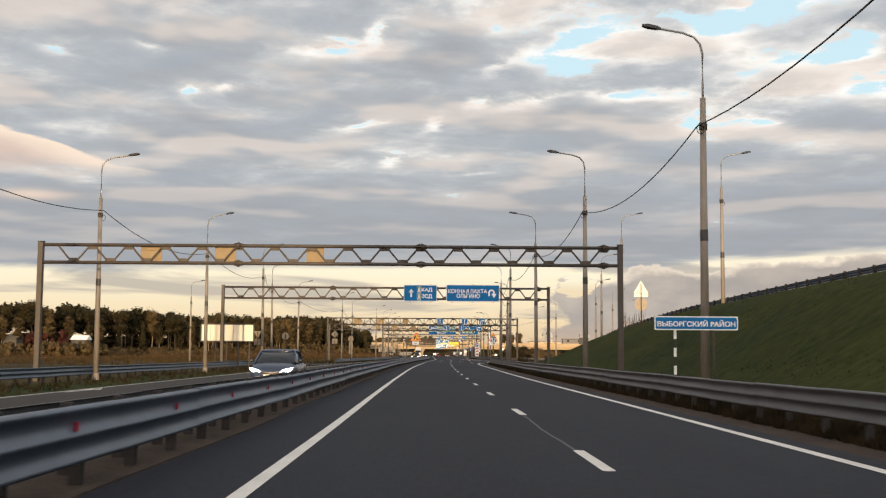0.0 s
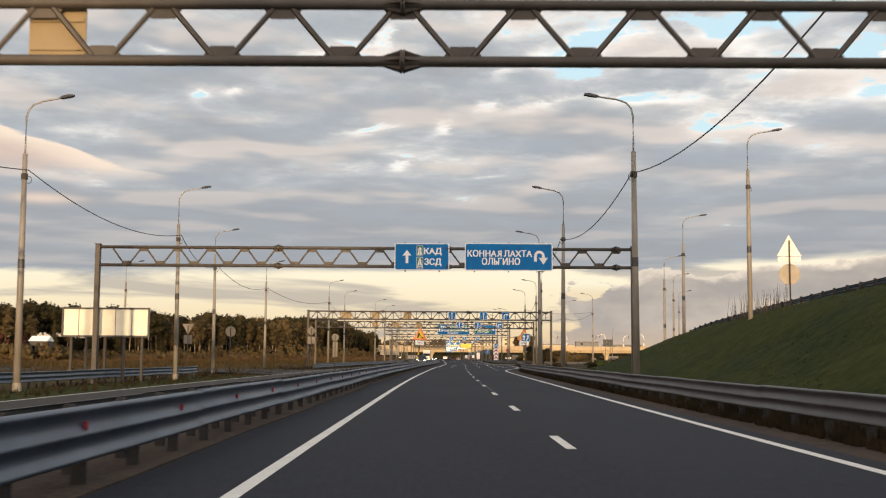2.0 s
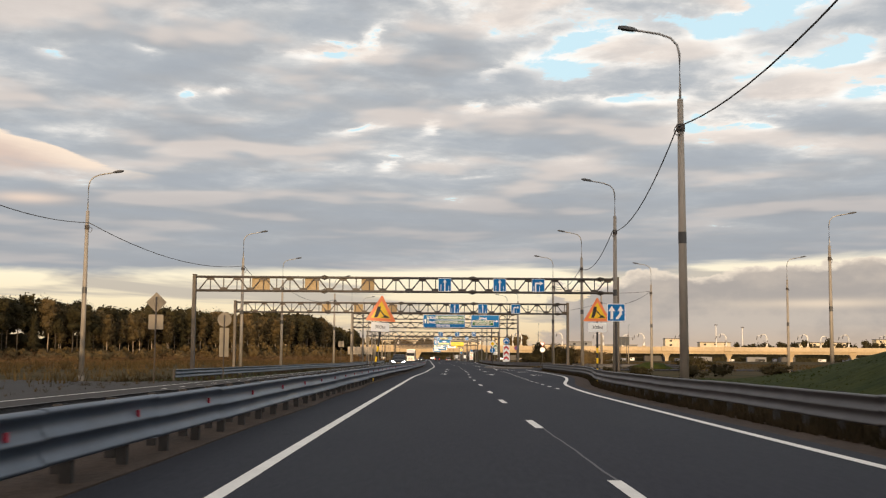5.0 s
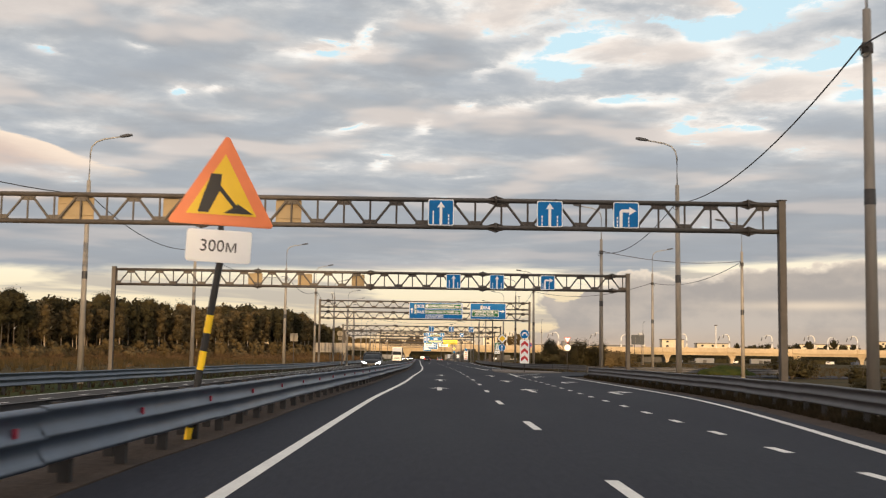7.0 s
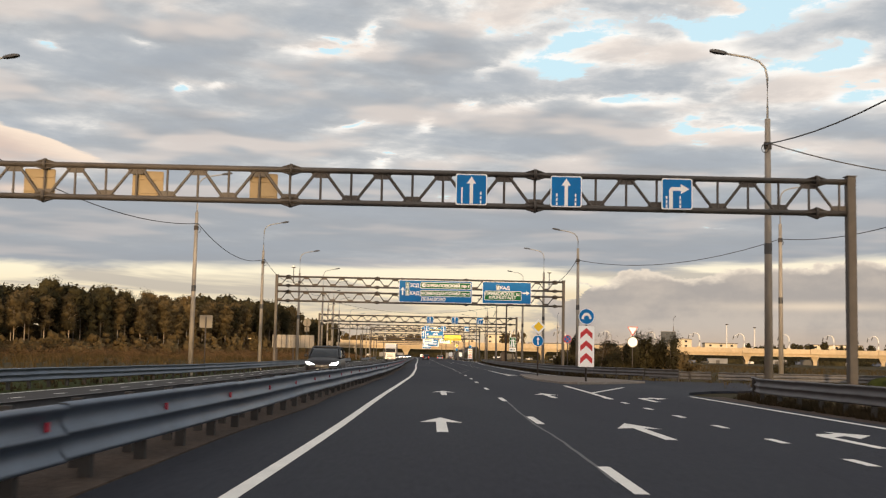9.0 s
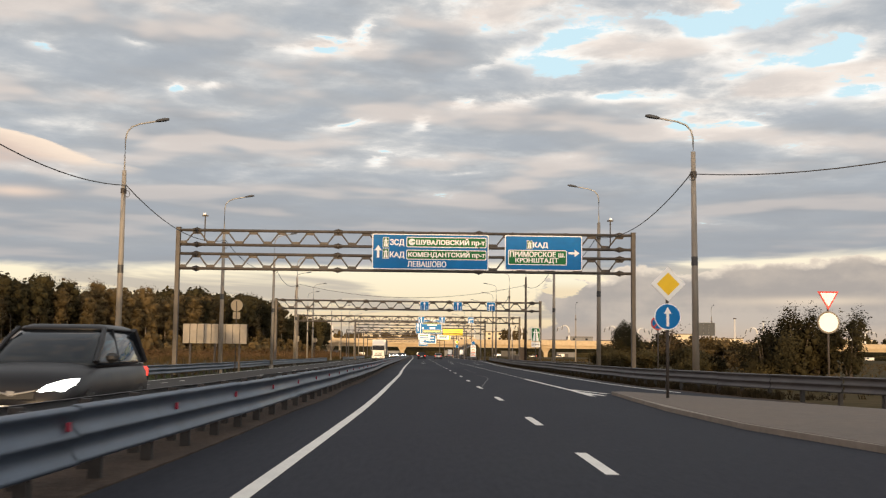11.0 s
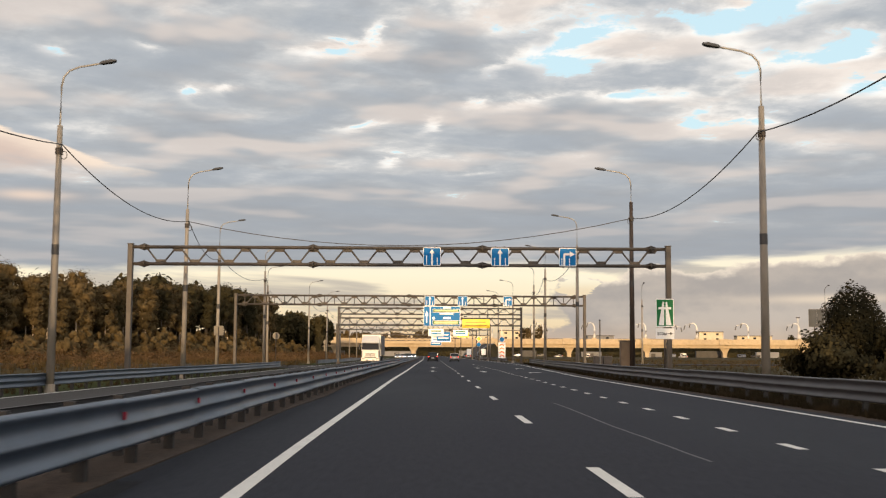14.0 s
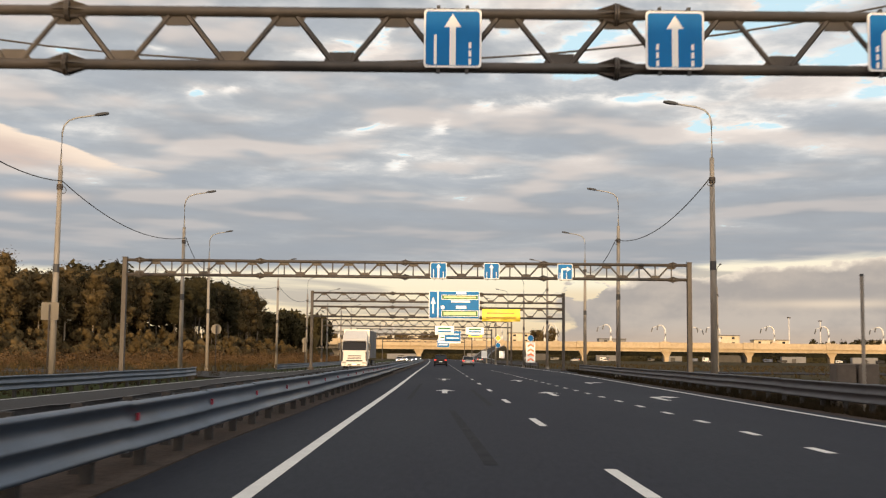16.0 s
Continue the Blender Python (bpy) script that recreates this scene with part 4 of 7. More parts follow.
outer = [(5.10 + 0.31 * math.cos(radians(a)), 7.23 + 0.31 * math.sin(radians(a))) for a in range(180, -1, -15)]
inner = [(5.10 + 0.15 * math.cos(radians(a)), 7.23 + 0.15 * math.sin(radians(a))) for a in range(0, 181, 15)]
flat(p, "arrow", ([(4.79, 6.90)] + outer + [(5.41, 7.10), (5.25, 7.10)] + inner + [(4.95, 6.90)])[::-1], WHITE, SY - 0.006)
flat(p, "arrow_head", [(5.33, 6.72), (5.60, 7.12), (5.06, 7.12)], WHITE, SY - 0.006)
clamps(p, (1.3, 3.3, 5.3), 6.26, 8.02, SY)

SY = 316.4 - 0.16
s = root("direction_sign", label="large blue and green direction sign on the tall gantry", category="road sign", group="overhead direction signs")
p = plate(s, rrect(-3.46, 4.12, 6.73, 9.05, 0.09), WHITE, BLUE, SY, 0.06)
flat(p, "arrow", up_arrow(-3.07, 7.48, 8.30, 0.48), WHITE, SY - 0.006)
motorway_mark(p, -2.78, -2.38, 8.15, 8.82, SY - 0.006)
motorway_mark(p, -2.78, -2.38, 7.42, 8.08, SY - 0.006)
words(p, "ЗСД", -2.29, -1.39, 8.24, 8.70, SY - 0.007)
words(p, "КАД", -2.30, -1.36, 7.44, 7.88, SY - 0.007)
for z0, z1 in ((8.18, 8.86), (7.38, 8.02)):
    q = flat(p, "green_panel", rrect(-1.24, 3.98, z0, z1, 0.09), WHITE, SY - 0.006)
    flat(q, "panel_face", rrect(-1.19, 3.93, z0 + 0.05, z1 - 0.05, 0.07), SIGN_GREEN, SY - 0.011)
disc_ = flat(p, "emblem", disc(-0.88, 8.53, 0.22, 20), WHITE, SY - 0.016)
flat(disc_, "emblem_bar", [(-0.94, 8.50), (-0.70, 8.50), (-0.70, 8.60), (-0.86, 8.60), (-0.86, 8.535), (-1.02, 8.525)], SIGN_GREEN, SY - 0.021)
words(p, "ШУВАЛОВСКИЙ пр-т", -0.58, 3.86, 8.28, 8.76, SY - 0.017)
words(p, "КОМЕНДАНТСКИЙ пр-т", -1.10, 3.88, 7.48, 7.94, SY - 0.017)
words(p, "ЛЕВАШОВО", -1.15, 1.36, 6.90, 7.28, SY - 0.007)
clamps(p, (-3.25, -1.45, 0.4, 2.2, 3.95), 6.62, 9.26, SY)
s = root("direction_sign", label="blue direction sign with a green panel and sideways arrow", category="road sign", group="overhead direction signs")
p = plate(s, rrect(5.18, 10.24, 6.77, 9.05, 0.09), WHITE, BLUE, SY, 0.06)
motorway_mark(p, 6.62, 6.98, 8.16, 8.72, SY - 0.006)
words(p, "КАД", 7.03, 7.99, 8.20, 8.60, SY - 0.007)
q = flat(p, "green_panel", rrect(5.40, 9.23, 7.12, 8.10, 0.09), WHITE, SY - 0.006)
flat(q, "panel_face", rrect(5.45, 9.18, 7.17, 8.05, 0.07), SIGN_GREEN, SY - 0.011)
words(p, "ПРИМОРСКОЕ ш.", 5.52, 9.10, 7.64, 8.00, SY - 0.017)
words(p, "КРОНШТАДТ", 5.88, 8.67, 7.22, 7.58, SY - 0.017)
flat(p, "arrow", [(9.34, 7.85), (9.74, 7.85), (9.74, 7.68), (10.07, 7.92), (9.74, 8.16), (9.74, 7.99), (9.34, 7.99)], WHITE, SY - 0.006)
clamps(p, (5.7, 7.4, 9.2), 6.62, 9.26, SY)


def lane_sign(x0, x1, z0, z1, y, turn=False, solid_left=False):
    s = root("lane_sign", label="square blue lane sign with a white %s arrow" % ("turning" if turn else "straight"), category="road sign", group="overhead lane signs")
    p = plate(s, rrect(x0, x1, z0, z1, 0.06), WHITE, BLUE, y, 0.035)
    w, h = x1 - x0, z1 - z0
    yy = y - 0.006
    if turn:
        xs = x0 + 0.30 * w
        flat(p, "arrow", [(xs - 0.06 * w, z0 + 0.04 * h), (xs + 0.06 * w, z0 + 0.04 * h), (xs + 0.06 * w, z0 + 0.60 * h), (x0 + 0.62 * w, z0 + 0.60 * h), (x0 + 0.62 * w, z0 + 0.50 * h),
                          (x0 + 0.90 * w, z0 + 0.66 * h), (x0 + 0.62 * w, z0 + 0.82 * h), (x0 + 0.62 * w, z0 + 0.72 * h), (xs + 0.02 * w, z0 + 0.72 * h), (xs - 0.06 * w, z0 + 0.64 * h)], WHITE, yy)
        marks = ((0.16, False), (0.60, False))
    else:
        cx = (x0 + x1) / 2
        flat(p, "arrow", up_arrow(cx, z0 + 0.04 * h, z0 + 0.92 * h, 0.30 * w, 0.36, 0.26), WHITE, yy)
        marks = ((0.20, solid_left), (0.80, False))
    for m, solid in marks:
        cx = x0 + m * w
        if solid:
            flat(p, "lane_mark", [(cx - 0.025, z0 + 0.05 * h), (cx + 0.025, z0 + 0.05 * h), (cx + 0.025, z0 + 0.56 * h), (cx - 0.025, z0 + 0.56 * h)], WHITE, yy)
        else:
            for k in range(4):
                a = z0 + (0.05 + 0.14 * k) * h
                if a + 0.1 * h < z0 + 0.56 * h:
                    flat(p, "lane_mark", [(cx - 0.025, a), (cx + 0.025, a), (cx + 0.025, a + 0.10 * h), (cx - 0.025, a + 0.10 * h)], WHITE, yy)
    clamps(p, (x0 + 0.25 * w, x1 - 0.25 * w), z0 - 0.08, z1 + 0.08, y)
    return s


for y, z0, z1, xs in ((198.4, 6.40, 7.42, ((-0.54, 0.46), (3.70, 4.70), (6.68, 7.68))), (234.65, 6.14, 7.15, ((0.68, 1.69), (3.74, 4.75), (7.33, 8.33))),
                      (371.3, 6.16, 7.17, ((-0.73, 0.25), (3.03, 4.02), (6.79, 7.75))), (423.0, 6.13, 7.11, ((-1.43, -0.43), (1.87, 2.84), (6.44, 7.36)))):
    for i, (a, b) in enumerate(xs):
        lane_sign(a, b, z0, z1, y - 0.16, i == 2, i == 0)


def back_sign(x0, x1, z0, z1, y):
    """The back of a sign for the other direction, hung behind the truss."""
    s = root("lane_sign", label="zinc back of a lane sign for oncoming traffic, golden sun in its colour", category="road sign", group="signs seen from behind")
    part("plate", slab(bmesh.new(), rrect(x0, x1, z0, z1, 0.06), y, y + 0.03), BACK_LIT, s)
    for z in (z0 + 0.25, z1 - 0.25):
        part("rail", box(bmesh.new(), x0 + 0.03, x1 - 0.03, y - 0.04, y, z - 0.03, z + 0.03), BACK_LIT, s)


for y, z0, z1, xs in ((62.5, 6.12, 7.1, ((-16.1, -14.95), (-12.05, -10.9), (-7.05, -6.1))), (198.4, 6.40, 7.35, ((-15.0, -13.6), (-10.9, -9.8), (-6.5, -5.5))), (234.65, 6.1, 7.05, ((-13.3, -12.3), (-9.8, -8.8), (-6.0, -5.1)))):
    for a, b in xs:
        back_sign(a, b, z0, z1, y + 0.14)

# far direction boards on the next tall gantry: their writing is too small to read
SY = 468.8 - 0.16
s = root("direction_sign", label="tall blue direction sign on a far gantry", category="road sign", group="overhead direction signs")
p = plate(s, rrect(-2.3, 2.85, 5.2, 8.0, 0.08), WHITE, BLUE, SY, 0.06)
flat(p, "arrow", up_arrow(-1.87, 5.7, 7.4, 0.5), WHITE, SY - 0.006)
flat(p, "dividing_line", [(-1.44, 5.26), (-1.32, 5.26), (-1.32, 7.94), (-1.44, 7.94)], WHITE, SY - 0.006)
for x0, x1, z0, z1 in ((0.46, 1.5, 7.68, 7.9), (-0.05, 1.87, 6.84, 7.04), (0.46, 1.5, 6.2, 6.5)):
    flat(p, "text_bar", [(x0, z0), (x1, z0), (x1, z1), (x0, z1)], WHITE, SY - 0.006)
flat(p, "round_mark", disc(-0.9, 6.32, 0.2), WHITE, SY - 0.006)
for z0, z1 in ((7.12, 7.6), (5.4, 6.02)):
    q = flat(p, "panel_border", rrect(-1.02, 2.72, z0, z1, 0.06), WHITE, SY - 0.006)
    q = flat(p, "green_panel", rrect(-0.97, 2.67, z0 + 0.05, z1 - 0.05, 0.05), SIGN_GREEN, SY - 0.011)
    flat(q, "text_bar", [(-0.8, z0 + 0.15), (2.5, z0 + 0.15), (2.5, z1 - 0.15), (-0.8, z1 - 0.15)], surface("pale_lettering", (0.72, 0.70, 0.35), 0.5, bump=0), SY - 0.016)
s = root("direction_sign", label="yellow detour board hung beside the blue sign", category="road sign", group="overhead direction signs")
p = plate(s, rrect(3.1, 7.0, 4.95, 6.2, 0.06), LEMON, LEMON, SY, 0.05)
for x0, x1, z in ((3.6, 6.4, 5.7), (3.5, 6.6, 5.25)):
    flat(p, "text_bar", [(x0, z), (x1, z), (x1, z + 0.16), (x0, z + 0.16)], surface("faint_ink", (0.55, 0.33, 0.02), 0.5, bump=0), SY - 0.006)
for y, boards in ((540, ((-2.5, 0.6, 4.9, 6.4, WHITE), (2.5, 5.5, 5.0, 6.2, WHITE))), (600, ((-1.2, 2.4, 4.6, 7.0, BLUE), (4.0, 7.0, 5.6, 6.8, LEMON))), (660, ((-3, 3, 5.0, 7.3, WHITE),)), (730, ((-4, 0, 4.5, 7, BLUE),))):
    for x0, x1, z0, z1, mm in boards:
        s = root("direction_sign", label="distant overhead board of a further gantry", category="road sign", group="overhead direction signs")
        p = plate(s, rrect(x0, x1, z0, z1, 0.06), WHITE if mm is not LEMON else LEMON, mm, y - 0.16, 0.06)
        for k in range(2):
            z = z0 + (z1 - z0) * (0.28 + 0.34 * k)
            flat(p, "text_bar", [(x0 + 0.5, z), (x1 - 0.5, z), (x1 - 0.5, z + 0.25), (x0 + 0.5, z + 0.25)], WHITE if mm is BLUE else (BLUE, SIGN_GREEN)[k], y - 0.166)


def sign_post(owner, x, y, z1, r=0.04, material=None, lean=0.0, z0=-0.36):
    return part("post", tube(bmesh.new(), [(x + lean, y, z0), (x, y, z1)], r, 8), material or GALV_DARK, owner, smooth=True)


def roadworks(x, y, zb, w, lean, label, tilt=0.0):
    """A temporary warning triangle over a distance plate on a banded post; its picture is a plain dark shape."""
    s = root("roadworks_sign", label=label, category="road sign", group="roadworks warning signs")
    h = w * 0.866
    tri = []
    for (cx, cz), a0 in (((x + w / 2 - 0.07, zb + 0.045), -90), ((x, zb + h - 0.09), 30), ((x - w / 2 + 0.07, zb + 0.045), 150)):
        for k in range(5):
            a_ = radians(a0 + 30 * k)
            tri.append((cx + 0.045 * math.cos(a_), cz + 0.045 * math.sin(a_)))
    p = plate(s, tri, ORANGE, ORANGE, y, 0.02)
    k = 0.66
    flat(p, "yellow_field", [(x + w / 2 * k, zb + 0.16), (x, zb + 0.16 + h * k), (x - w / 2 * k, zb + 0.16)], YELLOW, y - 0.008)
    mound = [(x + 0.02 * w, zb + 0.19), (x + 0.30 * w, zb + 0.19), (x + 0.22 * w, zb + 0.27), (x + 0.15 * w, zb + 0.34), (x + 0.08 * w, zb + 0.25)]
    flat(p, "dark_mound", mound, BLACK, y - 0.014)
    flat(p, "dark_shape", [(x - 0.22 * w, zb + 0.19), (x - 0.12 * w, zb + 0.19), (x - 0.03 * w, zb + 0.52), (x - 0.02 * w, zb + 0.78), (x - 0.12 * w, zb + 0.78), (x - 0.17 * w, zb + 0.50)], BLACK, y - 0.014)
    flat(p, "dark_bar", [(x - 0.05 * w, zb + 0.56), (x + 0.12 * w, zb + 0.26), (x + 0.15 * w, zb + 0.29), (x - 0.02 * w, zb + 0.60)], BLACK, y - 0.019)
    q = plate(s, rrect(x - 0.49, x + 0.49, zb - 0.56, zb - 0.07, 0.05), WHITE, WHITE, y, 0.02)
    words(q, "300м", x - 0.27, x + 0.27, zb - 0.40, zb - 0.22, y - 0.008, BLACK, 0.0)
    if tilt:
        m = Matrix.Translation((x, y, zb)) @ Matrix.Rotation(radians(tilt), 4, "Y") @ Matrix.Translation((-x, -y, -zb))
        p.matrix_basis = m
        q.matrix_basis = m
    z = zb - 0.56
    edges = (-0.12, 0.2, 0.5, 0.78, 1.05, 1.33, 1.6, 1.87, z)
    for i, (a_, c) in enumerate(zip(edges, edges[1:])):
        xa, xc = (x + lean * (1 - (q_ + 0.12) / (z + 0.12)) for q_ in (a_, c))
        part("post", tube(bmesh.new(), [(xa, y + 0.06, a_), (xc, y + 0.06, c)], 0.055, 8), YELLOW if i % 2 == 0 and i < 7 else BLACK, s, "yellow and black banded post")
    part("brace", tube(bmesh.new(), [(x, y + 0.06, z), (x, y + 0.06, zb + h * 0.8)], 0.045, 8), BLACK, s)
    return s


roadworks(-3.57, 171.2, 3.22, 1.62, -0.42, "orange and yellow roadworks triangle on a leaning banded post", 3.0)
roadworks(7.89, 170.2, 3.25, 1.48, 0.0, "orange and yellow roadworks triangle beside the verge")

# area name board on two posts
s = root("area_sign", label="long blue and white district name board on two posts", category="road sign")
p = plate(s, rrect(6.84, 9.38, 2.06, 2.48, 0.04), WHITE, BLUE, 35.2, 0.035)
words(p, "ВЫБОРГСКИЙ РАЙОН", 6.93, 9.29, 2.17, 2.37, 35.193, bold=0.034)
for i in range(8):
    part("post", tube(bmesh.new(), [(7.48, 35.3, -0.1 + 0.27 * i), (7.48, 35.3, 0.17 + 0.27 * i)], 0.045, 8), WHITE if i % 2 else BLACK, s, "white and black banded post")
sign_post(s, 8.66, 35.3, 2.4)

# chevron board with a round blue sign on the island nose
s = root("chevron_sign", label="white board with red chevrons below a round blue sign", category="road sign")
sign_post(s, 8.2, 258.66, 3.95, 0.05)
p = plate(s, rrect(7.78, 8.62, 0.86, 3.02, 0.06), WHITE, WHITE, 258.6, 0.03)
for i in range(3):
    z = 1.02 + 0.66 * i
    flat(p, "chevron", [(7.88, z), (8.2, z + 0.30), (8.52, z), (8.52, z + 0.30), (8.2, z + 0.58), (7.88, z + 0.30)], RED, 258.594)
p = plate(s, disc(8.2, 3.52, 0.42), WHITE, BLUE, 258.6, 0.03)
flat(p, "bridge_symbol", [(7.94, 3.38), (8.05, 3.38), (8.08, 3.52), (8.2, 3.58), (8.32, 3.52), (8.35, 3.38), (8.46, 3.38), (8.46, 3.50), (8.34, 3.68), (8.2, 3.73), (8.06, 3.68), (7.94, 3.50)], WHITE, 258.594)

s = root("priority_sign", label="yellow priority diamond above a round blue arrow sign", category="road sign")
sign_post(s, 7.14, 274.76, 3.8, 0.045)
p = plate(s, [(7.16, 2.86), (7.66, 3.36), (7.16, 3.86), (6.66, 3.36)], WHITE, WHITE, 274.7, 0.02)
flat(p, "yellow_field", [(7.16, 3.03), (7.49, 3.36), (7.16, 3.69), (6.83, 3.36)], YELLOW, 274.692)
p = plate(s, disc(7.14, 2.42, 0.38), WHITE, BLUE, 274.7, 0.025)
flat(p, "arrow", up_arrow(7.14, 2.14, 2.70, 0.22, 0.35, 0.35), WHITE, 274.694)

s = root("no_stopping_sign", label="round blue sign with a red cross and rim", category="road sign")
sign_post(s, 12.42, 302.5, 3.4, 0.04)
p = plate(s, disc(12.40, 3.04, 0.37), RED, BLUE, 302.4, 0.07)
for a_ in (45, 135):
    d = Vector((math.cos(radians(a_)), math.sin(radians(a_))))
    n = Vector((-d.y, d.x)) * 0.035
    c = Vector((12.40, 3.04))
    flat(p, "red_bar", [tuple(c - d * 0.31 - n), tuple(c + d * 0.31 - n), tuple(c + d * 0.31 + n), tuple(c - d * 0.31 + n)], RED, 302.394 - 0.003 * (a_ > 90))

s = root("limit_sign", label="round white and red sign behind the far rail", category="road sign")
sign_post(s, 15.2, 284.56, 3.6, 0.04)
plate(s, disc(15.2, 2.62, 0.42), BACK, WHITE, 284.5, 0.06)
plate(s, [(14.8, 3.78), (15.2, 3.08), (15.6, 3.78)], RED, WHITE, 284.5, 0.09)

s = root("motorway_sign", label="green motorway sign above a white distance plate", category="road sign")
sign_post(s, 12.08, 368.56, 4.2, 0.05)
p = plate(s, rrect(11.62, 12.57, 2.78, 4.26, 0.05), WHITE, SIGN_GREEN, 368.5, 0.04)
for sg in (-1, 1):
    q = [(12.095 + sg * 0.05, 2.86), (12.095 + sg * 0.34, 2.86), (12.095 + sg * 0.12, 4.1), (12.095 + sg * 0.04, 4.1)]
    flat(p, "road_symbol", q if sg > 0 else q[::-1], WHITE, 368.492)
flat(p, "bridge_symbol", [(11.76, 3.70), (12.43, 3.70), (12.43, 3.82), (11.76, 3.82)], WHITE, 368.487)
p = plate(s, rrect(11.60, 12.58, 2.14, 2.70, 0.04), WHITE, WHITE, 368.5, 0.03)
words(p, "500м", 11.68, 12.18, 2.34, 2.50, 368.492, BLACK, 0.02)
flat(p, "arrow", [(12.22, 2.40), (12.36, 2.40), (12.36, 2.34), (12.50, 2.42), (12.36, 2.50), (12.36, 2.44), (12.22, 2.44)], BLACK, 368.491)

s = root("lane_split_sign", label="square blue sign with two white branching arrows", category="road sign")
sign_post(s, 7.58, 161.76, 3.7, 0.045)
p = plate(s, rrect(7.17, 7.99, 2.98, 3.78, 0.05), WHITE, BLUE, 161.7, 0.03)
flat(p, "arrow", [(7.32, 3.08), (7.44, 3.08), (7.44, 3.44), (7.54, 3.44), (7.38, 3.68), (7.22, 3.44), (7.32, 3.44)], WHITE, 161.692)
flat(p, "arrow", [(7.56, 3.08), (7.68, 3.08), (7.84, 3.30), (7.84, 3.46), (7.92, 3.46), (7.78, 3.68), (7.64, 3.46), (7.72, 3.46), (7.72, 3.34), (7.56, 3.14)], WHITE, 161.692)

# signs along the far carriageway, seen from behind
def rear_sign(x, y, zc, outline, label, plates=()):
    s = root("road_sign", label=label, category="road sign", group="signs seen from behind")
    sign_post(s, x, y - 0.05, zc + 0.3, 0.04)
    part("plate", slab(bmesh.new(), [(x + a_, zc + c) for a_, c in outline], y, y + 0.03), BACK, s)
    for z0, z1, w in plates:
        part("plate", slab(bmesh.new(), rrect(x - w, x + w, z0, z1, 0.05), y, y + 0.03), BACK, s)
    return s


DIAMOND, ROUND, SQUARE = [(0, -0.55), (0.55, 0), (0, 0.55), (-0.55, 0)], disc(0, 0, 0.45), rrect(-0.4, 0.4, -0.4, 0.4)
WEDGE = [(0, -0.5), (0.5, 0.4), (-0.5, 0.4)]
BACKLABEL = "zinc-grey back of a %s road sign on a post"
rear_sign(-15.65, 171.5, 4.15, DIAMOND, BACKLABEL % "diamond", ((2.7, 3.5, 0.4),))
rear_sign(-19.05, 142.6, 3.4, ROUND, BACKLABEL % "round")
rear_sign(-22.0, 139.5, 3.55, WEDGE, BACKLABEL % "triangular", ((2.3, 3.0, 0.35),))
rear_sign(-14.2, 183.4, 3.63, ROUND, BACKLABEL % "round", ((1.26, 3.12, 0.3),))
rear_sign(-14.15, 270, 3.13, SQUARE, BACKLABEL % "square")
rear_sign(-18.35, 404, 3.17, SQUARE, BACKLABEL % "square")
rear_sign(-14.05, 327.5, 4.7, ROUND, BACKLABEL % "round", ((3.7, 4.2, 0.27),))
rear_sign(-20.5, 452, 3.5, ROUND, BACKLABEL % "round")
rear_sign(-20.9, 517, 3.4, ROUND, BACKLABEL % "round", ((1.8, 2.9, 0.3),))
# signs standing on the ramp's crest
s = root("road_sign", label="metal back of stacked signs on the embankment crest, sunlight in its colour", category="road sign", group="signs seen from behind")
sign_post(s, 19.3, 109.4, 8.1, 0.045, z0=4.4)
part("plate", slab(bmesh.new(), [(18.6, 7.2), (20.0, 7.2), (19.3, 8.4)], 109.46, 109.49), BACK_BRIGHT, s)
part("plate", slab(bmesh.new(), rrect(18.65, 19.95, 6.85, 7.15, 0.04), 109.46, 109.49), BACK_BRIGHT, s)
part("plate", slab(bmesh.new(), disc(19.3, 6.15, 0.6), 109.46, 109.49), BOARD_BACK, s)


# ---- billboards ----
def billboard(x0, x1, y, z0, z1, panels, material, label, legs):
    s = root("billboard", label=label, category="billboard", group="roadside billboards")
    w = (x1 - x0) / panels
    for i in range(panels):
        part("panel", box(bmesh.new(), x0 + w * i + 0.02, x0 + w * (i + 1) - 0.02, y, y + 0.08, z0, z1, 0.01), material, s)
    for a0, a1, b0, b1 in () if material is BOARD_BACK else ((x0 - 0.1, x1 + 0.1, z0 - 0.1, z0), (x0 - 0.1, x1 + 0.1, z1, z1 + 0.1), (x0 - 0.1, x0, z0, z1), (x1, x1 + 0.1, z0, z1)):
        part("frame", box(bmesh.new(), a0, a1, y - 0.02, y + 0.09, b0, b1), DARK, s)
    for x in legs:
        part("leg", box(bmesh.new(), x - 0.07, x + 0.07, y + 0.09, y + 0.25, -0.4, z1 - 0.1), GALV_DARK, s)
    for z in (z0 + 0.25, z1 - 0.25):
        part("rail", box(bmesh.new(), x0, x1, y + 0.082, y + 0.14, z - 0.05, z + 0.05), GALV_DARK, s)
    return s


billboard(-22.95, -21.15, 111.6, 2.46, 4.0, 2, CREAM, "blank cream billboard panel beside the far lane", (-22.5, -21.6))
billboard(-20.85, -17.95, 111.6, 2.46, 4.0, 3, CREAM, "blank cream billboard panel beside the far lane", (-20.5, -19.4, -18.3))
billboard(-17.75, -13.05, 326.3, 1.85, 3.28, 9, BOARD_BACK, "grey ribbed back of a roadside board", (-17.2, -15.4, -13.6))


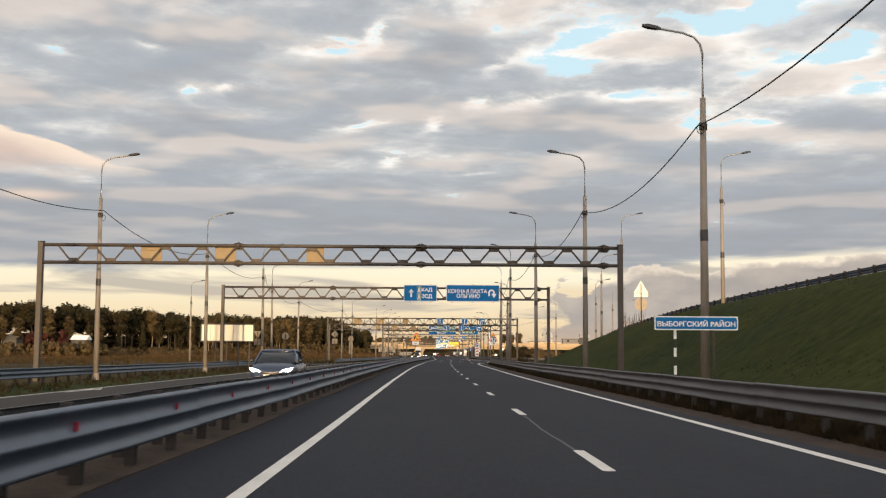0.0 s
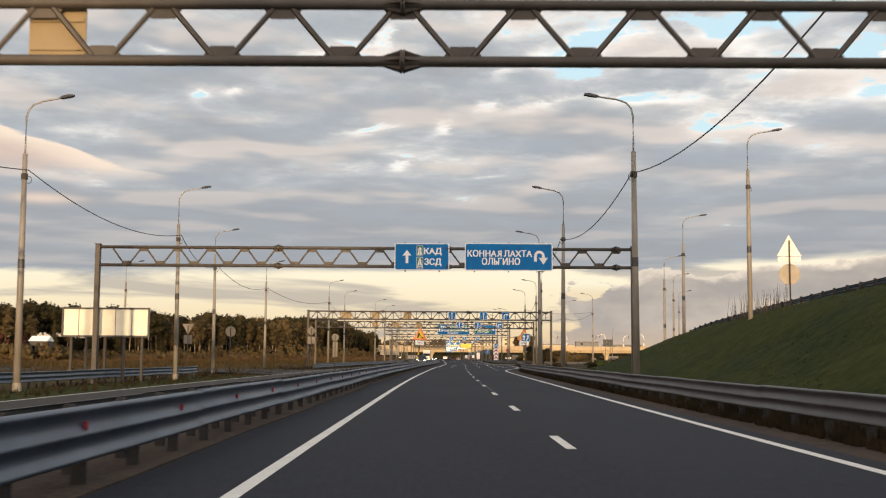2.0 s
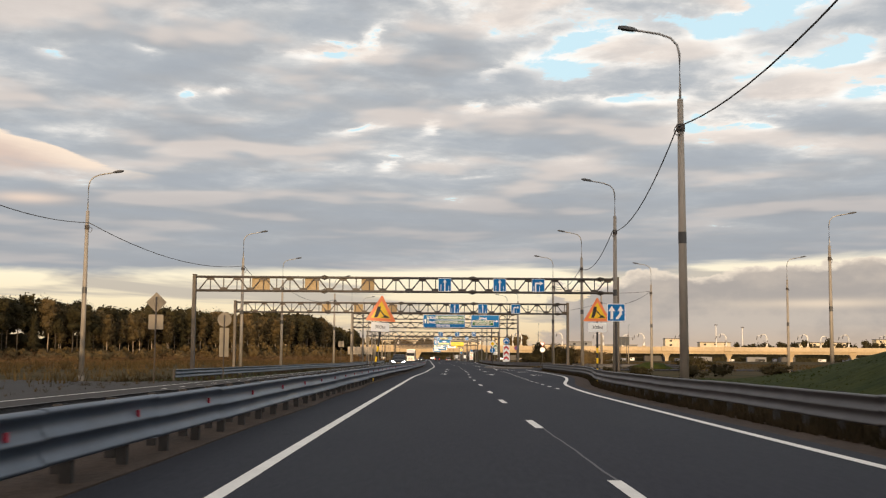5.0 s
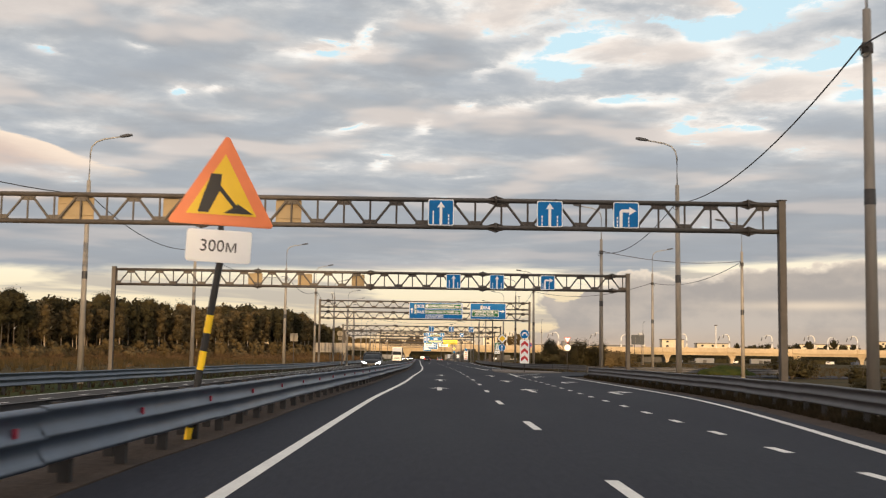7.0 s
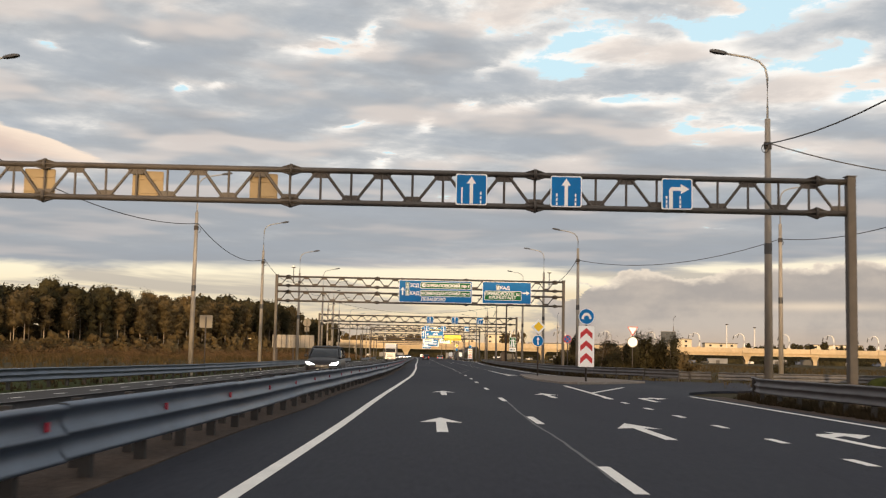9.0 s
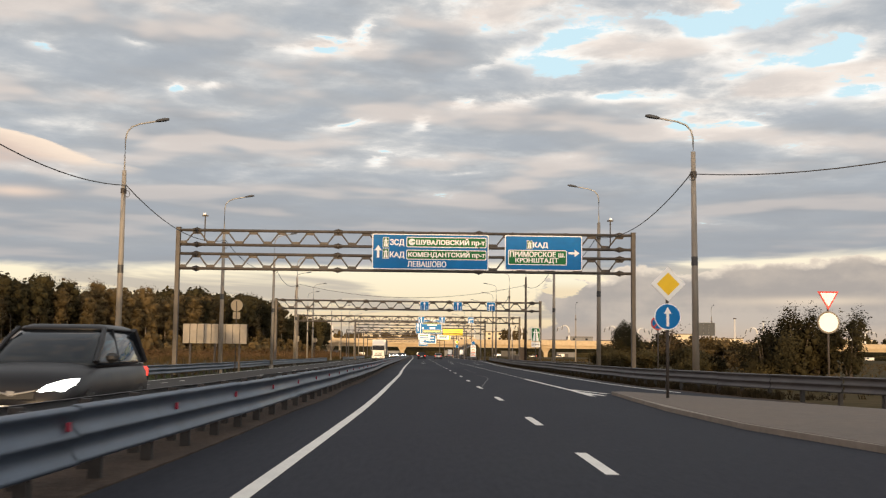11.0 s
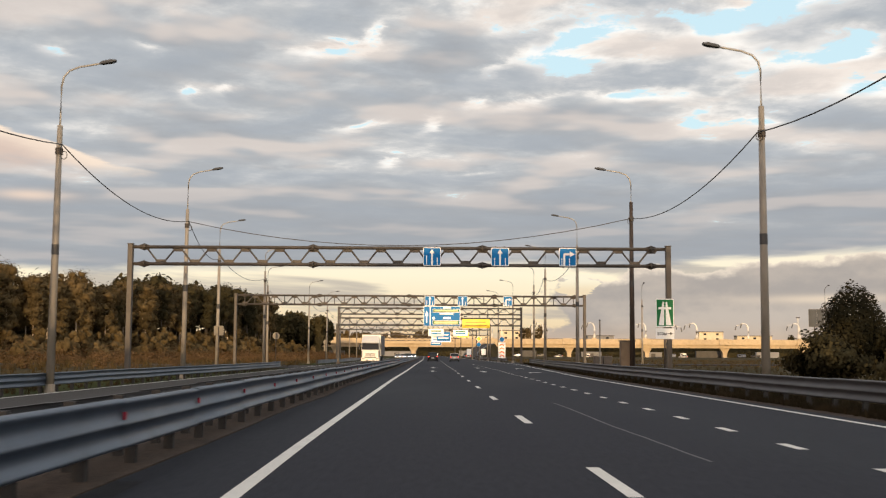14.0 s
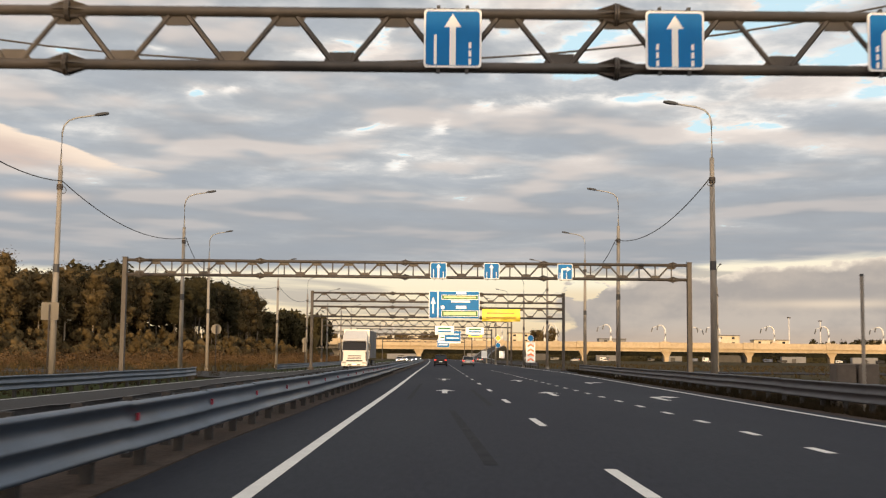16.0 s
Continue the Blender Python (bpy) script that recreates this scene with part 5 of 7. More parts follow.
# ---- street lamps ----
def lamp_template(arm_up=2.35, pole_h=10.45):
    """A tall tapered pole with a thin curved bracket and a flat lamp head; the arm points to -x."""
    s = root("street_lamp", 0, 0, -500, label="tall grey street lamp with a curved bracket arm", category="street lamp", group="street lamps along the road")
    part("pole", tube(bmesh.new(), [(0, 0, -0.2), (0, 0, pole_h * 0.5), (0, 0, pole_h)], [0.165, 0.14, 0.105], 12), POLE, s, smooth=True)
    part("base_collar", tube(bmesh.new(), [(0, 0, -0.15), (0, 0, 0.35)], [0.22, 0.19], 12), POLE, s)
    part("band", tube(bmesh.new(), [(0, 0, 5.35), (0, 0, 5.75)], [0.147, 0.145], 12), DARK, s, "dark painted band")
    top = pole_h + arm_up
    pts = [(0, 0, pole_h - 0.3), (0, 0, pole_h + 0.4), (0, 0, top - 0.75), (-0.08, 0, top - 0.4), (-0.3, 0, top - 0.15), (-0.7, 0, top), (-1.2, 0, top + 0.08), (-1.55, 0, top + 0.14)]
    arm = part("bracket_arm", tube(bmesh.new(), pts, 0.042, 8), POLE_TOP, s, smooth=True)
    b = bmesh.new()
    for x, w, h in ((-1.5, 0.06, 0.05), (-1.62, 0.12, 0.08), (-1.95, 0.15, 0.09), (-2.15, 0.10, 0.05)):
        z = top + 0.13 + (-1.5 - x) * 0.16
        b.verts.ensure_lookup_table()
        [b.verts.new((x, sy * w, z + sz)) for sy, sz in ((-1, -h * 0.5), (1, -h * 0.5), (0.6, h), (-0.6, h))]
    b.verts.ensure_lookup_table()
    for i in range(3):
        for k in range(4):
            b.faces.new((b.verts[i * 4 + k], b.verts[i * 4 + (k + 1) % 4], b.verts[i * 4 + 4 + (k + 1) % 4], b.verts[i * 4 + 4 + k]))
    b.faces.new([b.verts[k] for k in (3, 2, 1, 0)])
    b.faces.new([b.verts[12 + k] for k in range(4)])
    bmesh.ops.recalc_face_normals(b, faces=b.faces[:])
    part("lamp_head", b, DARK, arm, "flat dark lamp head")
    part("cable_clamp", tube(bmesh.new(), [(0, 0, 9.30), (0, 0, 9.56)], [0.15, 0.15], 10), GALV_DARK, s)
    b = tube(bmesh.new(), [(-0.13 + 0.13 * math.cos(a_), -0.16, 9.30 + 0.16 * math.sin(a_)) for a_ in [i * 0.52 for i in range(13)]], 0.018, 5, False)
    part("cable_loop", b, WIRE, s)
    return s


LAMP = lamp_template()
RIGHT_LAMPS = [(9.2, -22), (8.9, 7), (9.55, 40.4), (8.5, 65.4), (8.05, 94), (7.55, 122), (8.05, 149.5), (10.75, 182.8), (12.41, 213.0), (12.45, 240.2), (12.05, 292.3), (11.9, 320.2),
               (12.0, 349.4), (11.6, 376), (11.6, 403.5), (11.3, 430.5), (12.3, 458), (11.4, 488), (10.6, 518), (9.8, 548), (9, 578), (8.2, 608)]
LEFT_LAMPS = [(-20.2, -22), (-19.9, 7), (-19.6, 36), (-19.35, 66), (-18.9, 94), (-18.5, 121), (-21.4, 147), (-22.2, 180), (-18.25, 213), (-18.7, 242.5), (-15.3, 271.3), (-14.95, 298.4),
              (-14.9, 326), (-14.78, 352.5), (-15.55, 378.6), (-18.85, 406), (-18.9, 432), (-22.5, 458), (-20.6, 488), (-20.8, 518), (-21, 548), (-21.5, 578), (-22, 608)]
RAMP_LAMPS = [(20.4, 82), (18.2, 114), (20.6, 146), (22.4, 165)]
jitter = random.Random(4)
SHORTER = {292.3: 1.0, 376: 0.55, 182.8: 0.22, 349.4: 0.3, 180: 0.1, 213.0: 0.15}
for rows_, turn in ((RIGHT_LAMPS, 0), (LEFT_LAMPS, 180)):
    for x, y in rows_:
        lamp = copy_thing(LAMP, pose(x, y, -0.05 if turn == 0 else -0.28, jitter.uniform(-0.3, 0.3), jitter.uniform(-0.35, 0.35), turn + jitter.uniform(-4, 4)))
        for o in lamp.children:                            # some brackets are shorter than others
            if o.name.startswith("bracket_arm"):
                o.location.z -= SHORTER.get(y, 0.0)
for x, y in RAMP_LAMPS:
    copy_thing(LAMP, pose(x, y, max(crest(y), 0) - 2.1 + 0.0, 0, 0, 180))
for x, y, turn in ((24.7, 246, 0), (22.25, 270.8, 180), (37.9, 236, 180), (29.7, 198, 180), (32.2, 491, 90), (62.8, 495, 90), (-39.5, 182, 180)):
    copy_thing(LAMP, pose(x, y, -0.3, 0, 0, turn))
RUST = surface("rusty_pole", (0.045, 0.032, 0.026), 0.7, 0.1, spread=0.35, grain=4, blotch=0.6, bump=0.1, stretch=(1, 1, 0.25))
for o in list(scene.objects):                              # the pole beside the switch cabinet is rusty dark
    if o.name.startswith("street_lamp") and o is not LAMP and abs(o.matrix_basis.translation.y - 376) < 0.1:
        for q_ in o.children:
            if q_.name.startswith("pole"):
                q_.data = q_.data.copy()
                q_.data.materials[0] = RUST
for o in (*LAMP.children_recursive, LAMP):
    bpy.data.objects.remove(o)


# ---- overhead cables ----
def cable(a, b, sag, label="black overhead cable slung between lamp poles", r=0.024, n=14):
    a, b = Vector(a), Vector(b)
    pts = []
    for i in range(n + 1):
        u = i / n
        p = a.lerp(b, u)
        p.z -= 4 * sag * u * (1 - u)
        pts.append(p)
    return tagged(part("cable", tube(bmesh.new(), pts, r, 5), WIRE, smooth=True), label, "cable", "overhead cables")


for rows_, s_ in ((RIGHT_LAMPS, -1), (LEFT_LAMPS, 1)):
    for (x0, y0), (x1, y1) in zip(rows_, rows_[1:]):
        if y1 - y0 < 40 and not (s_ < 0 and y0 in (376, 458)):
            cable((x0 + s_ * 0.14, y0, 9.43), (x1 + s_ * 0.14, y1, 9.43), 0.95)
cable((12.45, 240.2, 9.5), (24.6, 246, 9.35), 0.45)
cable((24.7, 246, 9.35), (22.25, 270.8, 9.2), 0.85)
cable((12.05, 292.3, 9.4), (22.25, 270.8, 9.2), 0.95)
cable((-15.4, 378.6, 9.4), (11.5, 376, 9.4), 1.55, "long black cable slung across the whole road")


# ---- vegetation ----
rng = np.random.default_rng(7)


def cards(centres, sizes, out=None):
    """Small leaf-clump faces, loosely turned towards the outside of the crown: vertices and quads."""
    n = len(centres)
    aim = rng.normal(size=(n, 3))
    if out is not None:
        aim = aim * 0.34 + out / (np.linalg.norm(out, axis=1)[:, None] + 1e-6)
    u = np.cross(aim, rng.normal(size=(n, 3)))
    u /= np.linalg.norm(u, axis=1)[:, None]
    v = np.cross(aim, u)
    v /= np.linalg.norm(v, axis=1)[:, None]
    s = np.asarray(sizes)[:, None]
    k = rng.uniform(0.5, 1.0, (n, 1))
    q = np.stack([centres - u * s - v * s * k, centres + u * s * 0.8 - v * s * k, centres + u * s + v * s * k * 0.8, centres - u * s * 0.7 + v * s * k], 1)
    return q.reshape(-1, 3), np.arange(n * 4).reshape(n, 4)


def mesh_of(name, verts, quads, material, tris=None):
    me = bpy.data.meshes.new(name)
    faces = np.asarray(quads).tolist()
    me.from_pydata(np.asarray(verts).tolist(), [], faces + (np.asarray(tris).tolist() if tris is not None else []))
    me.materials.append(material)
    if tris is not None:
        me.polygons.foreach_set("use_smooth", [False] * len(faces) + [True] * len(tris))
    return me


ball = bmesh.new()
bmesh.ops.create_icosphere(ball, subdivisions=2, radius=1.0)
ball.verts.ensure_lookup_table()
BALL_V = np.array([v.co[:] for v in ball.verts])
BALL_F = np.array([[v.index for v in f.verts] for f in ball.faces])
ball.free()


def clumps(centres, radii, base, rough=0.26):
    """Ragged masses of leaves under the loose outer ones: vertices and triangles, numbered from base."""
    n, k = len(centres), len(BALL_V)
    ragged = 1 + rough * rng.normal(size=(n, k, 1)).clip(-1.6, 1.6)
    v = np.asarray(centres)[:, None, :] + BALL_V[None] * ragged * np.asarray(radii)[:, None, :]
    f = BALL_F[None] + (np.arange(n) * k)[:, None, None] + base
    return v.reshape(-1, 3), f.reshape(-1, 3)


def crown_points(kind, h, n):
    """Centres of leaf clumps for a tree of height h."""
    if kind == "spruce":
        z = h * (0.18 + 0.82 * rng.beta(1.1, 1.5, n))
        r = (h - z) * 0.24 * np.sqrt(rng.uniform(0.05, 1, n)) * (0.7 + 0.3 * np.sin(z * 4.0))
        a = rng.uniform(0, 6.283, n)
        return np.stack([r * np.cos(a), r * np.sin(a), z], 1), np.stack([np.cos(a), np.sin(a), 0.6 + 0 * a], 1)
    base, wide = (0.60, 0.13) if kind == "pine" else (0.46, 0.125)
    m = 26
    bz = h * rng.uniform(base, 0.97, m)
    br = h * wide * np.sqrt(np.clip(1.05 - ((bz / h - (base + 1) / 2) / ((1 - base) / 2)) ** 2, 0.08, 1)) * rng.uniform(0.2, 1.0, m)
    ba = rng.uniform(0, 6.283, m)
    blob = np.stack([br * np.cos(ba), br * np.sin(ba), bz], 1)
    which = rng.integers(0, m, n)
    crown_points.blobs = blob
    off = rng.normal(size=(n, 3))
    return blob[which] + off * np.array([0.045, 0.045, 0.04]) * h, off + blob[which] * np.array([1, 1, 0]) / (0.1 * h) + np.array([0, 0, 0.4])


LEAVES = 3600


def tree_meshes(kind, h, n=LEAVES):
    c, out = crown_points(kind, h, n)
    v, q = cards(c, rng.uniform(0.0045, 0.011, n) * h, out)
    tris = None
    if kind != "spruce":
        w, tris = clumps(crown_points.blobs, rng.uniform(0.038, 0.062, (26, 1)) * h * np.array([[1, 1, 0.8]]), len(v))
        v = np.concatenate([v, w])
    crown = mesh_of("crown", v, q, LEAF_A if kind == "birch" else LEAF_B, tris)
    b = bmesh.new()
    bend = rng.normal(size=2) * 0.02 * h
    r0 = 0.011 * h
    tube(b, [(0, 0, -0.3), (bend[0] * 0.4, bend[1] * 0.4, h * 0.4), (bend[0], bend[1], h * 0.92)], [r0, r0 * 0.75, r0 * 0.2], 6)
    for _ in range(6):
        z = h * rng.uniform(0.35, 0.85)
        a_ = rng.uniform(0, 6.283)
        l = h * 0.12 * rng.uniform(0.6, 1.2)
        tube(b, [(bend[0] * z / h, bend[1] * z / h, z), (bend[0] * z / h + l * math.cos(a_), bend[1] * z / h + l * math.sin(a_), z + l * 0.7)], [r0 * 0.35, r0 * 0.1], 4)
    trunk = finish("trunk", b, BIRCH if kind == "birch" else BARK)
    return trunk, crown


VARIANTS = [(k, *tree_meshes(k, h)) for k, h in (("birch", 15), ("birch", 16.5), ("birch", 13.5), ("birch", 17), ("pine", 17), ("pine", 15.5), ("spruce", 15), ("birch", 14.5))]
wood_edge = curve_of((120, -230), (250, -165), (340, -131), (418, -103), (480, -85), (536, -72), (600, -63), (720, -60))
def grown(y):
    return 0.70 + 0.18 * min(1.0, max(0.0, (y - 250) / 130)) + 0.27 * min(1.0, max(0.0, (y - 470) / 200))


KIND_LABEL = {"birch": "autumn birch with a pale trunk at the wood's edge", "pine": "tall dark pine at the edge of the wood", "spruce": "dark spruce at the edge of the wood"}


def plant(v, x, y, s):
    kind, trunk, crown = VARIANTS[v]
    t = root("tree", x, y, -0.12, jitter.uniform(0, 360), label=KIND_LABEL[kind], category="tree", group="trees at the wood's edge")
    t.scale = (s, s, s * jitter.uniform(0.92, 1.08))
    piece("trunk", trunk, t, Matrix())
    piece("crown", crown, t, Matrix())
    return t


y = 190.0
while y < 715:
    dark_run = noise.noise((y * 0.02, 3.3, 0)) > 0.12 or y > 640
    v = jitter.choice((4, 5, 6, 4)) if dark_run and jitter.random() < 0.75 else jitter.choice((0, 1, 2, 3, 7, 0, 3, 7, 5))
    plant(v, wood_edge(y) + jitter.uniform(-3, 3), y, jitter.uniform(0.85, 1.12) * grown(y))
    y += jitter.uniform(1.8, 3.9)


def joined_wood(name, spots, material_pick, label, share=16, grow=3.2):
    """Many trees in one mesh, for the depth of the wood."""
    vs, qs, base = [], [], 0
    for x, y, s, v in spots:
        kind, trunk, crown = VARIANTS[v]
        co = np.zeros(len(crown.vertices) * 3)
        crown.vertices.foreach_get("co", co)
        co = co.reshape(-1, 3)
        n = 4 * LEAVES
        keep = slice(0, (n // 4 * share // 100) * 4)
        co = co[keep]
        a_ = rng.uniform(0, 6.283)
        rot = np.array([[math.cos(a_), -math.sin(a_), 0], [math.sin(a_), math.cos(a_), 0], [0, 0, 1]])
        mid = np.repeat(co.reshape(-1, 4, 3).mean(1), 4, 0)
        co = mid + (co - mid) * grow
        vs.append(co @ rot.T * s + np.array([x, y, -0.1]))
        qs.append(np.arange(len(co)).reshape(-1, 4) + base)
        base += len(co)
    return tagged(new(name, mesh_of(name, np.concatenate(vs), np.concatenate(qs), material_pick)), label, "wood", kind="stuff")


spots_a, spots_b = [], []
for row in range(1, 6):
    y = 170.0
    while y < 720 + row * 4:
        s = jitter.uniform(0.88, 1.12) * grown(y)
        v = jitter.choice((0, 1, 2, 3, 7))
        dark_run = noise.noise((y * 0.02, 3.3, 0)) > 0.05 or y > 630
        item = (wood_edge(y) - row * 6.0 + jitter.uniform(-2, 2), y, s, 4 if dark_run else v)
        (spots_b if dark_run else spots_a).append(item)
        y += jitter.uniform(5, 8)
joined_wood("woods", spots_a, LEAF_A, "deep mixed wood of olive autumn trees")
joined_wood("woods", spots_b, LEAF_B, "deep stand of dark conifers")
# the second, lower stand further along, and far woods round the horizon
far_a, far_b = [], []
for _ in range(190):
    far_b.append((jitter.uniform(-92, -54), jitter.uniform(800, 900), jitter.uniform(0.75, 1.15), jitter.choice((0, 2, 4, 5))))
for _ in range(150):
    far_a.append((jitter.uniform(-420, -20) , jitter.uniform(1130, 1500), jitter.uniform(0.8, 1.15), jitter.choice((0, 1, 2, 3))))
for _ in range(330):
    far_b.append((jitter.uniform(330, 950), jitter.uniform(1250, 1500), jitter.uniform(1.0, 1.35), jitter.choice((0, 1, 2, 3))))
joined_wood("woods", far_a, LEAF_C, "distant russet woods on the horizon", 9, 4.4)
joined_wood("woods", far_b, LEAF_B, "distant dark woods on the horizon", 10, 4.2)


def brush(name, label, spots, per, material, category="bushes", stretch=(1, 1, 0.8)):
    """Low growth: each spot is (x, y, z, radius, height)."""
    cs, ss, outs = [], [], []
    for x, y, z, r, h in spots:
        k = rng.normal(size=(per, 3))
        k /= np.linalg.norm(k, axis=1)[:, None]
        k *= (rng.uniform(0.15, 1.0, per) ** 0.4)[:, None] * (0.72 + 0.4 * rng.normal(size=(per, 1)) * 0.5)
        k[:, 2] = np.abs(k[:, 2])
        cs.append(np.array([x, y, z]) + k * np.array([r, r, h]))
        outs.append(k + np.array([0, 0, 0.25]))
        ss.append(rng.uniform(0.028, 0.075, per) * min((r + h) * 0.5, 2.0 if y < 780 else 20.0))
    v, q = cards(np.concatenate(cs), np.concatenate(ss), np.concatenate(outs))
    v[:, 2] = np.maximum(v[:, 2], -0.12)
    return tagged(new(name, mesh_of(name, v, q, material)), label, category, kind="stuff")


spots = []
for _ in range(2600):
    y = jitter.uniform(120, 730)
    e = wood_edge(y)
    u = jitter.random() ** 0.7
    x = e + 4 + (-27 - e) * (1 - u) * 0.95
    big = max(0.0, 1 - (x - e) / 45)
    s = jitter.uniform(0.5, 1.0) * (0.75 + 3.6 * big * big) * (1.0 + 0.35 * min(1.0, max(0.0, (y - 400) / 60)))
    spots.append((x, y, -0.1, s * 1.4, s * 1.35))
brush("scrub", "rust-brown scrub and low bushes before the wood", spots, 125, SHRUB)
def young_growth(name, label, spots, material):
    """Tall rounded bushes and young trees: each spot is (x, y, radius, height)."""
    cs, rs, pts, outs = [], [], [], []
    for x, y, r, h in spots:
        m = 10
        u = np.sort(rng.uniform(0.12, 0.82, m))
        a_ = rng.uniform(0, 6.283, m)
        wide = r * (1.05 - u) * rng.uniform(0.3, 0.9, m)
        c = np.stack([x + wide * np.cos(a_), y + wide * np.sin(a_), h * u], 1)
        size = r * (0.50 - 0.32 * u)[:, None] * np.array([[1.0, 1.0, 1.1]])
        cs.append(c)
        rs.append(size)
        d = rng.normal(size=(230, 3))
        d /= np.linalg.norm(d, axis=1)[:, None]
        which = rng.integers(0, m, 230)
        pts.append(c[which] + d * size[which] * rng.uniform(0.85, 1.5, (230, 1)))
        outs.append(d + np.array([0, 0, 0.2]))
    v, q = cards(np.concatenate(pts), np.repeat([0.55 * p[2] for p in spots], 230) ** 0.9 * rng.uniform(0.045, 0.12, 230 * len(spots)), np.concatenate(outs))
    w, t = clumps(np.concatenate(cs), np.concatenate(rs), len(v), 0.36)
    v = np.concatenate([v, w])
    v[:, 2] = np.maximum(v[:, 2], -0.12)
    return tagged(new(name, mesh_of(name, v, q, material, t)), label, "bushes", kind="stuff")


for m_, share_, label_ in ((LEAF_C, 520, "golden-brown young trees and tall bushes before the wood"), (LEAF_A, 300, "olive young trees and tall bushes before the wood")):
    spots = []
    for _ in range(share_):
        y = jitter.uniform(230, 715)
        tall = 0.42 + 0.58 * min(1.0, max(0.0, (y - 430) / 90))
        d_ = jitter.random() ** 1.4 * 17
        spots.append((wood_edge(y) - 1 + d_, y, jitter.uniform(1.3, 2.6), jitter.uniform(2.4, 10.0) * tall * (1.05 - 0.035 * d_)))
    young_growth("undergrowth", label_, spots, m_)


spots = [(jitter.uniform(-260, 950), jitter.uniform(1145, 1200), 0, jitter.uniform(6, 11), jitter.uniform(5, 8)) for _ in range(420)]
brush("far_thicket", "dark thicket under and behind the overpass", spots, 150, LEAF_B)


young_growth("woods", "distant russet woods behind the gantries", [(jitter.uniform(-330, -6), jitter.uniform(1180, 1330), jitter.uniform(6, 10), jitter.uniform(15, 24)) for _ in range(110)], LEAF_C)
young_growth("woods", "distant dark trees beyond the overpass", [(jitter.uniform(60, 700), jitter.uniform(1240, 1420), jitter.uniform(5, 9), jitter.uniform(10, 15)) for _ in range(60)], LEAF_B)
young_growth("red_bushes", "dark red autumn trees near the wood", [(jitter.uniform(-123, -111), jitter.uniform(338, 348), jitter.uniform(1.6, 2.6), jitter.uniform(6, 11)) for _ in range(10)],
             surface("leaves_red", (0.060, 0.020, 0.016), 0.85, spread=0.4, grain=0.8, bump=0, per_object=0.3, spec=0.1))
young_growth("scrub", "olive bushes before the small houses", [(jitter.uniform(-136, -98), jitter.uniform(328, 339), jitter.uniform(1.3, 2.2), jitter.uniform(3.0, 5.4)) for _ in range(34)], LEAF_A)
spots = []
for _ in range(900):
    y = jitter.uniform(150, 735)
    spots.append((wood_edge(y) - jitter.uniform(3, 34), y, 0, jitter.uniform(2.2, 3.6), jitter.uniform(4.0, 8.5)))
brush("wood_interior", "dark growth between the trunks of the wood", spots, 60, LEAF_A)


# ragged dark sheets added to fill the depth behind the trunks and the overpass
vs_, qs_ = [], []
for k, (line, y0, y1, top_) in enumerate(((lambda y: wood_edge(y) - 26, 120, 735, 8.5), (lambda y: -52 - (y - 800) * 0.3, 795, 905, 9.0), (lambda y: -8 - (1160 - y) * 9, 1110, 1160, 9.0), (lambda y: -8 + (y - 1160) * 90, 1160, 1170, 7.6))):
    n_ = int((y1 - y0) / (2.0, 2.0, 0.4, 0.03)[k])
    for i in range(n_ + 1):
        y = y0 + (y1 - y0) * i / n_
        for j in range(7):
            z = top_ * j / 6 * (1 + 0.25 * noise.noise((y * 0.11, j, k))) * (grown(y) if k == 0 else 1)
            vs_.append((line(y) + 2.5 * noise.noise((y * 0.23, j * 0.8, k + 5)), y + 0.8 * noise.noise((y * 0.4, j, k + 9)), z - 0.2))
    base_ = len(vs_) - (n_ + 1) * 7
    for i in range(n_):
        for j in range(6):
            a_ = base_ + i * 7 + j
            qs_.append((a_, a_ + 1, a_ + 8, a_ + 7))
tagged(new("thicket", mesh_of("thicket", vs_, qs_, LEAF_B)), "ragged dark sheet added to close the view through wood and overpass", "thicket", kind="stuff")


def tufts(name, label, spots, blades, material, lean=0.25):
    """Grass tufts: each spot is (x, y, z, height)."""
    n = len(spots) * blades
    p = np.repeat(np.array(spots), blades, 0)
    a_ = rng.uniform(0, 6.283, n)
    off = rng.normal(size=(n, 2)) * 0.16 * p[:, 3:4]
    h = p[:, 3] * rng.uniform(0.6, 1.1, n)
    w = 0.035 * p[:, 3] + 0.012
    base = np.stack([p[:, 0] + off[:, 0], p[:, 1] + off[:, 1], p[:, 2]], 1)
    side = np.stack([np.cos(a_), np.sin(a_), 0 * a_], 1) * w[:, None]
    tip = base + np.stack([rng.normal(size=n) * lean * h, rng.normal(size=n) * lean * h, h], 1)
    v = np.stack([base - side, base + side, tip], 1).reshape(-1, 3)
    me = bpy.data.meshes.new(name)
    me.from_pydata(v.tolist(), [], np.arange(n * 3).reshape(n, 3).tolist())
    me.materials.append(material)
    return tagged(new(name, me), label, "grass", kind="stuff")


